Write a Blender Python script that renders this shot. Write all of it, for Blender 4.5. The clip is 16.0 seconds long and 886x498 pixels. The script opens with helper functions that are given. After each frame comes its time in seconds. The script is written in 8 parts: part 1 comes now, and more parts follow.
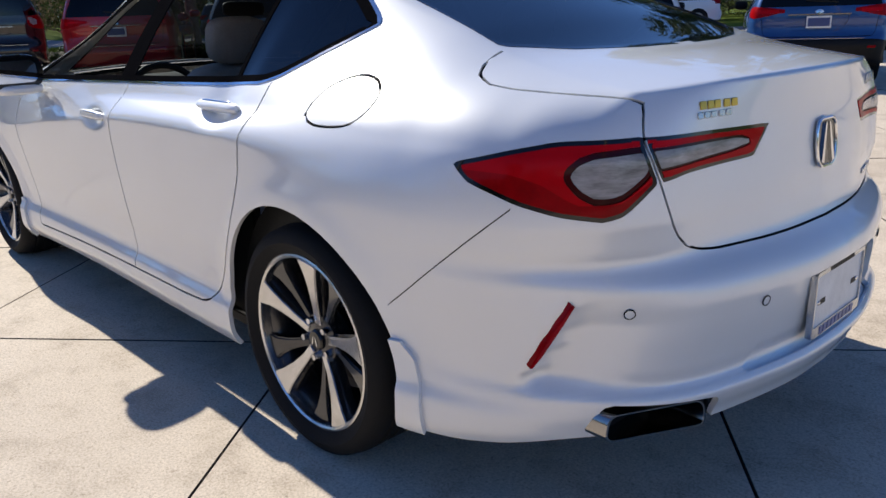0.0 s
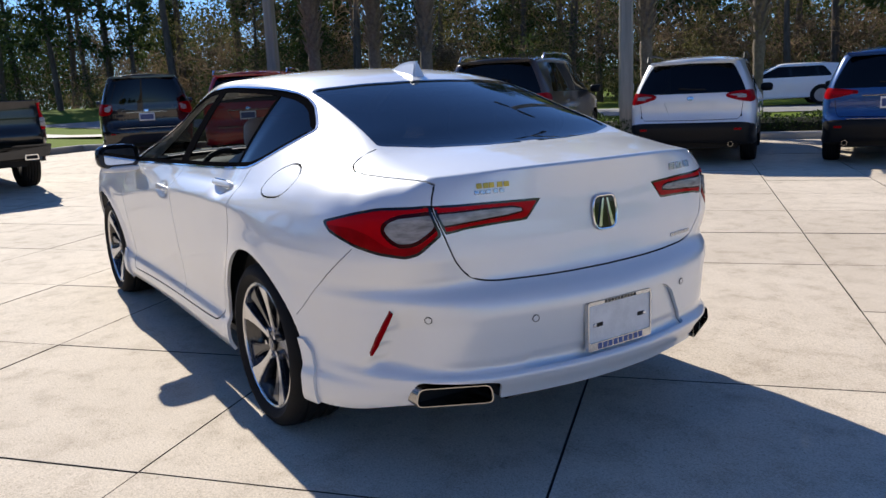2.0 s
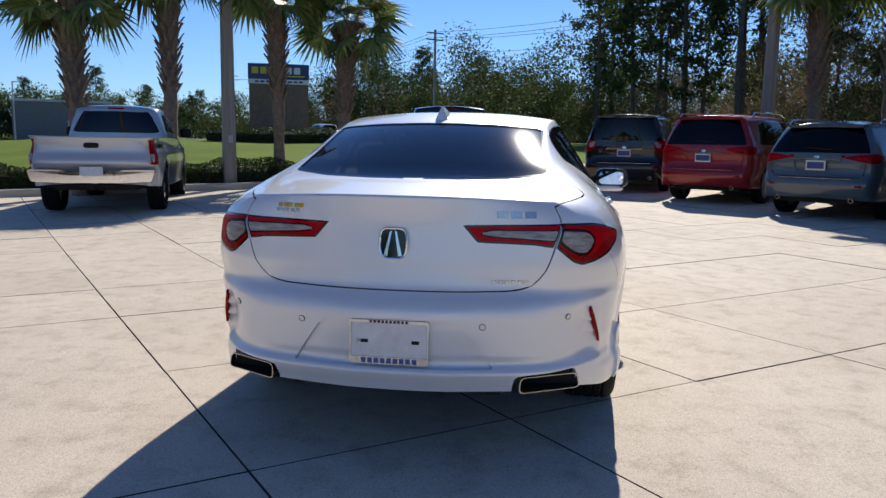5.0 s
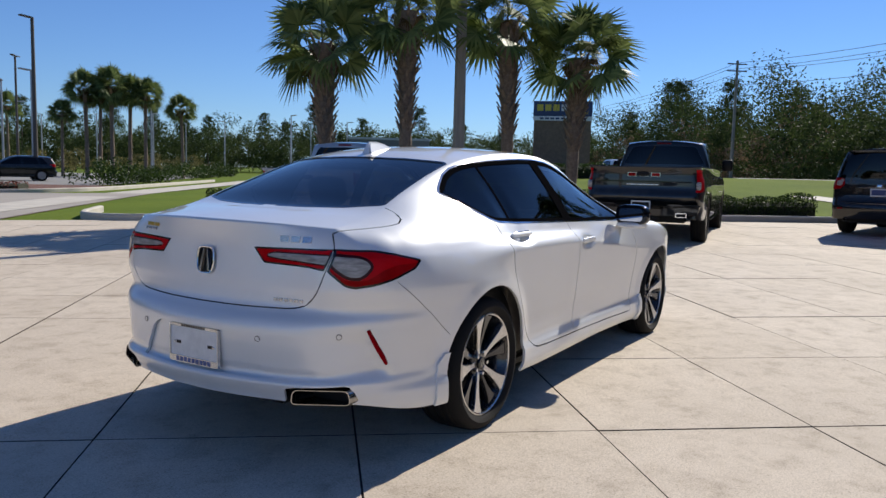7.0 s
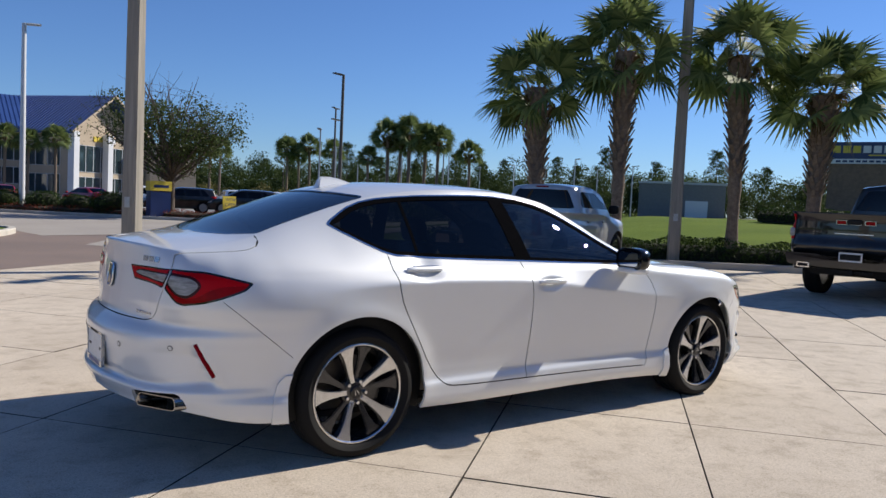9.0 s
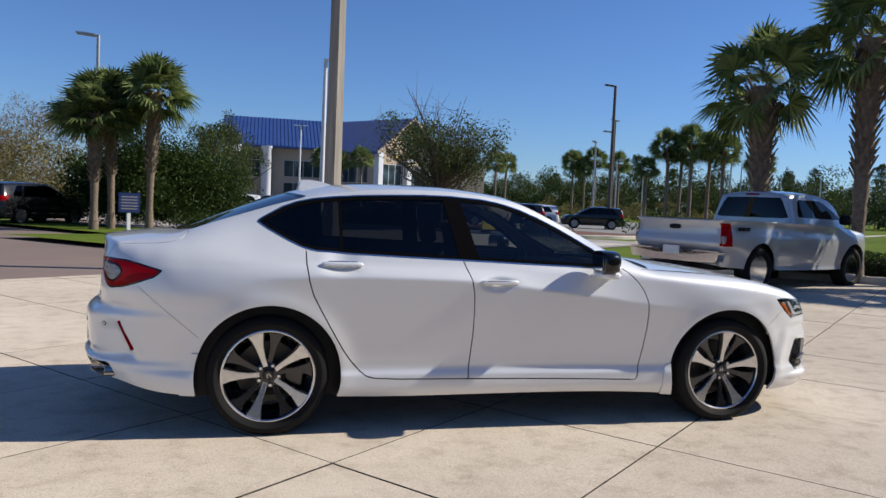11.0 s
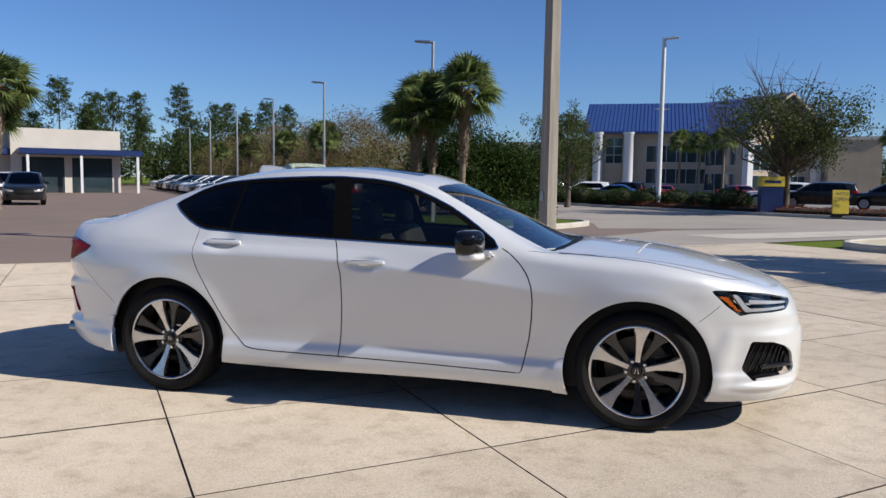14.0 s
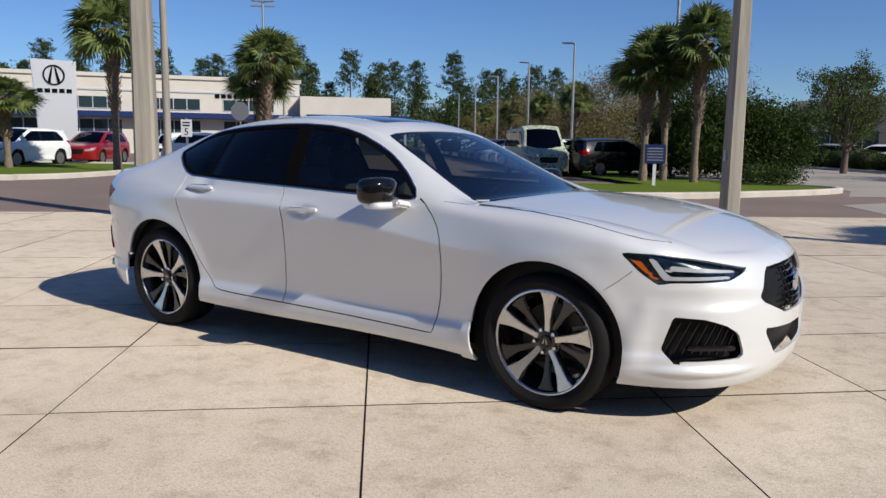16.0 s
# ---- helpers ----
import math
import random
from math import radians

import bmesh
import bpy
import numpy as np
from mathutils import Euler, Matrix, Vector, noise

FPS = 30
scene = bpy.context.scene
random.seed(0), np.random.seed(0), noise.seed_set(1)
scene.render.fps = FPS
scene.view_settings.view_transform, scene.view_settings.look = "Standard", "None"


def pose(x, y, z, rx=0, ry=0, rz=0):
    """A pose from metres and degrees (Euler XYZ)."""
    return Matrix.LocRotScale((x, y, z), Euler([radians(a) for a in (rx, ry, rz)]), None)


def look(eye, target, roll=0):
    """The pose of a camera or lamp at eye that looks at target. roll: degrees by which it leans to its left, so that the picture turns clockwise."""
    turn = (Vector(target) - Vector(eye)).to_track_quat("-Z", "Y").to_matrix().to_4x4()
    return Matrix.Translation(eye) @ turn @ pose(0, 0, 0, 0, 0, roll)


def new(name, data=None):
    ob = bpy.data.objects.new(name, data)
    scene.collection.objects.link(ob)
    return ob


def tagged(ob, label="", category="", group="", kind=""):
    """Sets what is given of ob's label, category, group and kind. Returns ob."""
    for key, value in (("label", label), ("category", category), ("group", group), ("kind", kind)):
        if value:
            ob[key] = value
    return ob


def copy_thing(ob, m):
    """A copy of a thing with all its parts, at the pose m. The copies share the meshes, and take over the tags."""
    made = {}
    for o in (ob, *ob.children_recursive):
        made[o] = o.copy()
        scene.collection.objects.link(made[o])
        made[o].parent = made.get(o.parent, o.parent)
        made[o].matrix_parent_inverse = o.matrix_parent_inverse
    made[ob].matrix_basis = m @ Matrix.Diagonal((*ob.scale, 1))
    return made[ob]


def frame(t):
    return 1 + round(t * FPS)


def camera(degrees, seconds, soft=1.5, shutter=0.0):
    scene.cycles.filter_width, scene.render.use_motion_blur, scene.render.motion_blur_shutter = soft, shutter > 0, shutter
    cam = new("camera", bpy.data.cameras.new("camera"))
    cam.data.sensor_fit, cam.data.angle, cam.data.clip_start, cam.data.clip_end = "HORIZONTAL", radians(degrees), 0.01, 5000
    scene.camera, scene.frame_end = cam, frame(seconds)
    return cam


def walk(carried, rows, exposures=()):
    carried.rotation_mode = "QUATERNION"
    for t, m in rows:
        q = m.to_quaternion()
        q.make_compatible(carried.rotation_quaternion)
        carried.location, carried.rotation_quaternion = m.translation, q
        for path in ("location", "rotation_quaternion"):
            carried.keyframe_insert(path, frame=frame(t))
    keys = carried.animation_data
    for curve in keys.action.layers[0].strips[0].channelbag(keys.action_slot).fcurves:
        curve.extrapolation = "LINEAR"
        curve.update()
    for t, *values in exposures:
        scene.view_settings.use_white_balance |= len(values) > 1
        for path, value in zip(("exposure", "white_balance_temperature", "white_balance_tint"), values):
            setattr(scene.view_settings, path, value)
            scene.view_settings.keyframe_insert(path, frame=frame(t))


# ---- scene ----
cam = camera(60.1, 16.0)
PATH = [
    (0, (-3.127, 1.969, 1.208), (-1.737, 0.661, 0.613), -1.9),
    (0.5, (-3.485, 2.232, 1.269), (-2.048, 0.931, 0.779), -1.2),
    (1, (-3.795, 2.308, 1.287), (-2.291, 1.07, 0.834), -1.9),
    (1.5, (-4.038, 2.198, 1.297), (-2.471, 1.033, 0.868), -2.7),
    (2, (-4.3, 1.917, 1.301), (-2.664, 0.84, 0.9), -2.6),
    (2.5, (-4.585, 1.59, 1.292), (-2.859, 0.647, 0.933), -1.1),
    (3, (-4.828, 1.208, 1.282), (-3.001, 0.467, 0.948), -0.6),
    (3.5, (-5.021, 0.774, 1.286), (-3.114, 0.256, 0.977), -0.8),
    (4, (-5.243, 0.392, 1.299), (-3.288, 0.09, 1.004), -0.2),
    (4.5, (-5.277, -0.102, 1.269), (-3.297, -0.092, 0.982), 0.7),
    (5, (-5.29, -0.625, 1.262), (-3.332, -0.331, 0.985), 0.9),
    (5.2, (-5.283, -0.831, 1.279), (-3.34, -0.443, 1.008), 0.8),
    (7.3, (-4.6, -2.941, 1.293), (-2.959, -1.813, 1.106), 1.7),
    (7.5, (-4.482, -3.117, 1.298), (-2.884, -1.928, 1.122), 1.9),
    (8, (-4.163, -3.512, 1.297), (-2.683, -2.176, 1.142), 2.5),
    (8.5, (-3.799, -3.875, 1.305), (-2.453, -2.401, 1.17), 2.8),
    (9, (-3.409, -4.217, 1.315), (-2.217, -2.615, 1.197), 2.7),
    (9.5, (-2.972, -4.464, 1.311), (-1.933, -2.759, 1.202), 2.9),
    (10, (-2.535, -4.754, 1.317), (-1.683, -2.948, 1.207), 3.4),
    (12.3, (-0.313, -5.364, 1.345), (-0.221, -3.369, 1.231), 0.4),
    (12.5, (-0.12, -5.366, 1.353), (-0.096, -3.369, 1.239), 0.3),
    (13, (0.386, -5.32, 1.347), (0.255, -3.328, 1.226), 0.2),
    (13.5, (0.886, -5.259, 1.357), (0.579, -3.288, 1.217), 0.5),
    (14, (1.356, -5.128, 1.362), (0.891, -3.191, 1.182), 0.9),
    (14.5, (1.805, -4.947, 1.359), (1.173, -3.061, 1.154), 0.9),
    (15, (2.258, -4.745, 1.35), (1.443, -2.933, 1.127), 0.7),
    (15.5, (2.646, -4.441, 1.317), (1.679, -2.707, 1.074), 0.3),
    (16, (3.012, -4.123, 1.282), (1.91, -2.478, 1.001), 0.8),
]
walk(cam, [(t, look(eye, target, roll)) for t, eye, target, roll in PATH],
     ((0, 0.72), (1.5, 0.72), (3, 0.66), (4, 0.6), (5, 0.50), (7.5, 0.36), (10, 0.38), (12.5, 0.35), (14.5, 0.28), (16, 0.18)))

# ---------- world, sun, exposure ----------
SUN_ELEV, SUN_AZ = 36.5, -4.0
world = bpy.data.worlds.new("sky")
world.use_nodes = True
scene.world = world
_wn, _wl = world.node_tree.nodes, world.node_tree.links
_sky = _wn.new("ShaderNodeTexSky")
_sky.sky_type, _sky.sun_disc = "NISHITA", False
_sky.sun_elevation, _sky.sun_rotation = radians(SUN_ELEV), radians(90 - SUN_AZ)
_sky.air_density, _sky.dust_density, _sky.ozone_density = 1.0, 0.0, 3.0
_wn["Background"].inputs[1].default_value = 0.070
_tint = _wn.new("ShaderNodeMix")
_tint.data_type, _tint.blend_type = "RGBA", "MULTIPLY"
_tint.inputs[0].default_value, _tint.inputs[7].default_value = 1.0, (0.60, 0.82, 1.21, 1)
_wl.new(_sky.outputs[0], _tint.inputs[6])
_wl.new(_tint.outputs[2], _wn["Background"].inputs[0])
sun = new("sun", bpy.data.lights.new("sun", "SUN"))
sun.data.energy, sun.data.angle, sun.data.color = 4.75, radians(0.55), (1.0, 0.935, 0.83)
_sd = Vector((math.cos(radians(SUN_ELEV)) * math.cos(radians(SUN_AZ)), math.cos(radians(SUN_ELEV)) * math.sin(radians(SUN_AZ)), math.sin(radians(SUN_ELEV))))
sun.matrix_world = look(_sd * 60, (0, 0, 0))


def gz(x, y):
    """Height of the lot, which rises a little ahead of the car and falls towards the drive."""
    def ramp(v):
        return 0.5 * (v + math.sqrt(v * v + 1.0)) - 0.02
    far = min(max(x - 2.0, -9), 14)
    fary = min(max(y - 5.0, -9), 26)
    def step(v):
        v = min(max(v, 0.0), 1.0)
        return v * v * (3 - 2 * v)
    # the lawn beyond the hedge climbs gently to the road
    u, v = x * 0.76267 + y * 0.64679, -x * 0.64679 + y * 0.76267
    lawn = 1.15 * step((u - 15.0) / 26.0) * step((7.0 - v) / 12.0)
    return 0.014 * ramp(far) - 0.009 * ramp(fary) + lawn


def box_bm(x0, x1, y0, y1, z0, z1):
    bm = bmesh.new()
    bmesh.ops.create_cube(bm, size=1, matrix=Matrix.Translation(((x0 + x1) / 2, (y0 + y1) / 2, (z0 + z1) / 2)) @ Matrix.Diagonal((x1 - x0, y1 - y0, z1 - z0, 1)))
    return bm


# ---------- materials ----------
def nodes(name):
    m = bpy.data.materials.new(name)
    m.use_nodes = True
    t = m.node_tree
    return m, t, t.nodes["Principled BSDF"]


def noise_tex(t, scale, detail=4.0, rough=0.55, coord="Object", stretch=(1, 1, 1)):
    tc, mp, nz = t.nodes.new("ShaderNodeTexCoord"), t.nodes.new("ShaderNodeMapping"), t.nodes.new("ShaderNodeTexNoise")
    mp.inputs["Scale"].default_value = stretch
    nz.inputs["Scale"].default_value, nz.inputs["Detail"].default_value, nz.inputs["Roughness"].default_value = scale, detail, rough
    if coord == "World":
        t.links.new(t.nodes.new("ShaderNodeNewGeometry").outputs["Position"], mp.inputs[0])
    else:
        t.links.new(tc.outputs[coord], mp.inputs[0])
    t.links.new(mp.outputs[0], nz.inputs["Vector"])
    return nz.outputs["Fac"]


def ramp(t, fac, stops):
    r = t.nodes.new("ShaderNodeValToRGB")
    while len(r.color_ramp.elements) < len(stops):
        r.color_ramp.elements.new(0.5)
    for e, (p, c) in zip(r.color_ramp.elements, stops):
        e.position, e.color = p, (*c, 1)
    t.links.new(fac, r.inputs[0])
    return r.outputs[0]


def mix(t, kind, fac, a, b):
    n = t.nodes.new("ShaderNodeMix")
    n.data_type, n.blend_type = "RGBA", kind
    for s, v in ((n.inputs[0], fac), (n.inputs[6], a), (n.inputs[7], b)):
        if isinstance(v, bpy.types.NodeSocket):
            t.links.new(v, s)
        elif isinstance(v, tuple):
            s.default_value = (*v, 1)
        else:
            s.default_value = v
    return n.outputs[2]


def bump(t, b, height, strength=0.3, distance=0.01):
    n = t.nodes.new("ShaderNodeBump")
    n.inputs["Strength"].default_value, n.inputs["Distance"].default_value = strength, distance
    t.links.new(height, n.inputs["Height"])
    t.links.new(n.outputs[0], b.inputs["Normal"])


def surface(name, col, col2=None, rough=0.5, metal=0.0, scale=20.0, fine=200.0, relief=0.1, coat=0.0, spec=0.5, vary=0.0, coord="Object", stretch=(1, 1, 1), depth=0.004):
    """A material with broad and fine variation; vary: how much single pieces differ."""
    m, t, b = nodes(name)
    col2 = col2 or tuple(c * 0.82 for c in col)
    broad, grain = noise_tex(t, scale, 5, 0.6, coord, stretch), noise_tex(t, fine, 3, 0.6, coord, stretch)
    c = ramp(t, broad, [(0.3, col2), (0.7, col)])
    c = mix(t, "MULTIPLY", 0.25, c, ramp(t, grain, [(0.25, (0.55, 0.55, 0.55)), (0.7, (1, 1, 1))]))
    if vary:
        oi = t.nodes.new("ShaderNodeObjectInfo")
        c = mix(t, "MULTIPLY", 1.0, c, ramp(t, oi.outputs["Random"], [(0.0, (1 - vary,) * 3), (1.0, (1, 1, 1))]))
    t.links.new(c, b.inputs["Base Color"])
    rr = t.nodes.new("ShaderNodeMapRange")
    rr.inputs["To Min"].default_value, rr.inputs["To Max"].default_value = max(rough - 0.08 * min(1, rough * 2), 0.02), min(rough + 0.08 * min(1, rough * 2), 1)
    t.links.new(broad, rr.inputs["Value"])
    t.links.new(rr.outputs[0], b.inputs["Roughness"])
    b.inputs["Metallic"].default_value, b.inputs["Coat Weight"].default_value, b.inputs["Specular IOR Level"].default_value = metal, coat, spec
    b.inputs["Coat Roughness"].default_value = 0.03
    if relief:
        bump(t, b, grain, relief, depth)
    return m


def paint(name, col, flake=0.04, rough=0.35, metal=0.0):
    """Car paint: a clear coat over a base with fine flakes and a little dust."""
    m, t, b = nodes(name)
    g = noise_tex(t, 900.0, 2)
    d = noise_tex(t, 3.0, 5)
    c = mix(t, "MULTIPLY", flake * 3, (*col,), ramp(t, g, [(0.3, (0.7, 0.7, 0.72)), (0.7, (1, 1, 1))]))
    c = mix(t, "MIX", ramp(t, d, [(0.45, (0, 0, 0)), (0.9, (0.06, 0.06, 0.06))]), c, (0.35, 0.32, 0.28))
    t.links.new(c, b.inputs["Base Color"])
    b.inputs["Roughness"].default_value, b.inputs["Metallic"].default_value = rough, metal
    b.inputs["Coat Weight"].default_value, b.inputs["Coat Roughness"].default_value = 1.0, 0.03
    b.inputs["Specular IOR Level"].default_value = 0.12
    return m


def pane(name, tint, gloss=1.0, rough=0.0, haze=0.0):
    """Thin glass: lets tinted light through and mirrors by its angle."""
    m = bpy.data.materials.new(name)
    m.use_nodes = True
    t = m.node_tree
    t.nodes.remove(t.nodes["Principled BSDF"])
    tr, gl, lw, mx = (t.nodes.new(k) for k in ("ShaderNodeBsdfTransparent", "ShaderNodeBsdfGlossy", "ShaderNodeLayerWeight", "ShaderNodeMixShader"))
    tr.inputs[0].default_value = (*tint, 1)
    gl.inputs["Roughness"].default_value = rough
    gl.inputs[0].default_value = (gloss, gloss, gloss, 1)
    # thin sheet: the same mirror strength from both of its faces
    lw.inputs[0].default_value = 0.5
    pw, ma = t.nodes.new("ShaderNodeMath"), t.nodes.new("ShaderNodeMath")
    pw.operation, pw.inputs[1].default_value = "POWER", 4.5
    ma.operation, ma.inputs[1].default_value, ma.inputs[2].default_value = "MULTIPLY_ADD", 0.9, 0.05
    t.links.new(lw.outputs["Facing"], pw.inputs[0])
    t.links.new(pw.outputs[0], ma.inputs[0])
    t.links.new(ma.outputs[0], mx.inputs[0])
    t.links.new(tr.outputs[0], mx.inputs[1])
    face = gl.outputs[0]
    if haze:
        g2, m2 = t.nodes.new("ShaderNodeBsdfGlossy"), t.nodes.new("ShaderNodeMixShader")
        g2.inputs["Roughness"].default_value, m2.inputs[0].default_value = 0.11, haze
        t.links.new(gl.outputs[0], m2.inputs[1])
        t.links.new(g2.outputs[0], m2.inputs[2])
        face = m2.outputs[0]
    t.links.new(face, mx.inputs[2])
    t.links.new(mx.outputs[0], t.nodes["Material Output"].inputs[0])
    return m


def plain(name, col, rough=0.5, metal=0.0, coat=0.0):
    return surface(name, col, tuple(c * 0.9 for c in col), rough, metal, 8, 120, 0.0, coat)


PILLARFILM = surface("black pillar film", (0.006, 0.006, 0.007), rough=0.5, relief=0, spec=0.0)
PEARL = paint("pearl white paint", (0.722, 0.738, 0.75), 0.05, 0.42, 0.26)
TINT = pane("dark tinted glass", (0.03, 0.034, 0.038), 0.65)
REARTINT = pane("rear glass", (0.05, 0.055, 0.06), haze=0.10)
CLEAR = pane("clear glass", (0.75, 0.8, 0.78))
CHROME = surface("chrome", (0.8, 0.8, 0.82), rough=0.1, metal=1.0, relief=0.0)
STEEL = surface("machined alloy", (0.72, 0.72, 0.73), rough=0.24, metal=1.0, fine=60, relief=0.03)
GUNMETAL = surface("dark grey alloy", (0.055, 0.055, 0.058), rough=0.2, metal=0.7, relief=0.02, coat=0.5)
RUBBER = surface("tyre rubber", (0.009, 0.009, 0.0095), rough=0.75, scale=12, fine=150, relief=0.25, spec=0.2)
BLACK = surface("black plastic", (0.007, 0.007, 0.0075), rough=0.5, fine=300, relief=0.1, spec=0.2)
GLOSSBLACK = surface("gloss black", (0.006, 0.006, 0.007), rough=0.1, relief=0.0, coat=0.6, spec=0.2)
DARKCHROME = surface("smoked chrome", (0.38, 0.37, 0.36), rough=0.14, metal=1.0, relief=0.0)
SEAM = surface("dark seam", (0.005, 0.005, 0.006), rough=0.9, relief=0, spec=0.1)
LAMPRED = surface("red lamp lens", (0.46, 0.002, 0.007), (0.36, 0.001, 0.005), rough=0.3, scale=10, relief=0.0, fine=420, coat=0.15, spec=0.02)
LAMPDARK = surface("dark red lamp lens", (0.30, 0.001, 0.004), (0.20, 0.001, 0.003), rough=0.3, relief=0.0, coat=0.15, spec=0.02)
LAMPGROOVE = surface("dark lamp groove", (0.05, 0.001, 0.002), (0.03, 0.001, 0.001), rough=0.25, relief=0.0, coat=0.3, spec=0.05)
LAMPCLEAR = surface("clear lamp lens", (0.40, 0.385, 0.38), (0.14, 0.13, 0.13), rough=0.2, scale=14, fine=90, relief=0.0, coat=0.5, spec=0.2, stretch=(1, 1, 5))
AMBER = surface("amber reflector", (0.50, 0.10, 0.008), rough=0.2, relief=0.1, coat=1.0)
LED = surface("white lamp strip", (0.42, 0.44, 0.47), rough=0.2, relief=0, coat=1.0)
LEATHER = surface("greige leather", (0.36, 0.31, 0.26), rough=0.55, fine=160, relief=0.2)
CABIN = surface("dark cabin trim", (0.012, 0.012, 0.013), rough=0.65, relief=0.1, spec=0.2)
HLBACK = surface("dim chrome reflector", (0.30, 0.31, 0.33), rough=0.16, metal=1.0, relief=0)
DISC = surface("brake disc steel", (0.09, 0.085, 0.08), rough=0.5, metal=1.0, relief=0.05)
GOLD = surface("gold foil", (0.70, 0.45, 0.07), rough=0.3, metal=0.6, relief=0)
PLATEWHITE = surface("white plastic", (0.78, 0.78, 0.77), rough=0.35, relief=0.02)
BLUEINK = surface("blue ink", (0.03, 0.09, 0.30), rough=0.4, relief=0)
DIMSILVER = surface("silver lettering", (0.55, 0.57, 0.60), rough=0.25, metal=0.8, relief=0)

# outdoors
def concrete_mat():
    m, t, b = nodes("weathered concrete")
    broad, mid, fine = noise_tex(t, 0.55, 6, 0.6, "World"), noise_tex(t, 5.0, 6, 0.65, "World"), noise_tex(t, 130, 4, 0.7, "World")
    c = ramp(t, broad, [(0.3, (0.62, 0.535, 0.43)), (0.7, (0.765, 0.67, 0.55))])
    c = mix(t, "MULTIPLY", 0.75, c, ramp(t, mid, [(0.25, (0.55, 0.51, 0.46)), (0.5, (0.94, 0.93, 0.91)), (0.75, (1, 1, 1))]))
    c = mix(t, "MULTIPLY", 0.85, c, ramp(t, fine, [(0.3, (0.55, 0.53, 0.50)), (0.6, (1, 1, 1))]))
    pits = noise_tex(t, 48, 3, 0.75, "World")
    c = mix(t, "MULTIPLY", 0.6, c, ramp(t, pits, [(0.30, (0.5, 0.47, 0.44)), (0.42, (1, 1, 1))]))
    spots = noise_tex(t, 14, 2, 0.5, "World")
    c = mix(t, "MULTIPLY", 0.7, c, ramp(t, spots, [(0.18, (0.45, 0.40, 0.36)), (0.27, (1, 1, 1))]))
    oi = t.nodes.new("ShaderNodeObjectInfo")
    c = mix(t, "MULTIPLY", 1.0, c, ramp(t, oi.outputs["Random"], [(0, (0.90, 0.89, 0.88)), (1, (1, 1, 1))]))
    t.links.new(c, b.inputs["Base Color"])
    b.inputs["Roughness"].default_value = 0.82
    b.inputs["Diffuse Roughness"].default_value = 0.2
    b.inputs["Specular IOR Level"].default_value = 0.35
    bump(t, b, fine, 0.35, 0.004)
    return m


CONCRETE = concrete_mat()
ASPHALT = surface("brown-grey asphalt", (0.225, 0.165, 0.135), (0.17, 0.128, 0.106), rough=0.85, scale=0.35, fine=90, relief=0.4, coord="World")
PALEASPHALT = surface("pale worn asphalt", (0.36, 0.325, 0.285), (0.29, 0.26, 0.23), rough=0.85, scale=0.3, fine=90, relief=0.4, coord="World")
ROADGREY = surface("grey road", (0.24, 0.235, 0.225), rough=0.9, scale=0.4, fine=60, relief=0.2, coord="World")
KERB = surface("pale kerb concrete", (0.56, 0.52, 0.45), (0.42, 0.39, 0.34), rough=0.85, scale=1.5, fine=80, relief=0.3, coord="World")
JOINT = surface("dark joint dirt", (0.06, 0.047, 0.036), rough=0.95, scale=3, fine=60, relief=0.3, coord="World")
GRASS = surface("mown grass", (0.135, 0.18, 0.028), (0.09, 0.135, 0.02), rough=0.95, spec=0.05, scale=0.25, fine=25, relief=0.6, coord="World", depth=0.03)
MULCH = surface("red-brown mulch", (0.17, 0.075, 0.05), (0.09, 0.045, 0.032), rough=0.95, scale=0.8, fine=30, relief=0.6, coord="World", depth=0.03)


def leaf_mat(name, col, col2, rough=0.45):
    """Leaves: each one of a slightly different green, letting some light through."""
    m, t, b = nodes(name)
    gi = t.nodes.new("ShaderNodeNewGeometry")
    broad = noise_tex(t, 1.2, 3, 0.6)
    c = ramp(t, gi.outputs["Random Per Island"], [(0.0, col2), (1.0, col)])
    c = mix(t, "MULTIPLY", 0.5, c, ramp(t, broad, [(0.3, (0.6, 0.6, 0.6)), (0.7, (1.1, 1.1, 1.0))]))
    t.links.new(c, b.inputs["Base Color"])
    b.inputs["Roughness"].default_value, b.inputs["Specular IOR Level"].default_value = max(rough, 0.5), 0.12
    tl = t.nodes.new("ShaderNodeBsdfTranslucent")
    t.links.new(c, tl.inputs[0])
    mx = t.nodes.new("ShaderNodeMixShader")
    mx.inputs[0].default_value = 0.3
    t.links.new(b.outputs[0], mx.inputs[1])
    t.links.new(tl.outputs[0], mx.inputs[2])
    t.links.new(mx.outputs[0], t.nodes["Material Output"].inputs[0])
    return m


PALMLEAF = leaf_mat("palm fronds", (0.23, 0.28, 0.10), (0.065, 0.10, 0.032), 0.4)
DEADLEAF = leaf_mat("dry fronds", (0.15, 0.105, 0.05), (0.08, 0.055, 0.028), 0.8)
NEEDLES = leaf_mat("pine needles", (0.085, 0.12, 0.036), (0.028, 0.045, 0.016), 0.7)
HEDGELEAF = leaf_mat("hedge leaves", (0.062, 0.10, 0.022), (0.014, 0.03, 0.007), 0.35)
BRUSHLEAF = leaf_mat("dull winter leaves", (0.24, 0.21, 0.085), (0.09, 0.085, 0.036), 0.8)
BROWNLEAF = leaf_mat("bare brown twigs", (0.28, 0.20, 0.13), (0.11, 0.08, 0.055), 0.9)
REDLEAF = leaf_mat("red-brown bedding", (0.24, 0.07, 0.045), (0.11, 0.035, 0.025), 0.6)
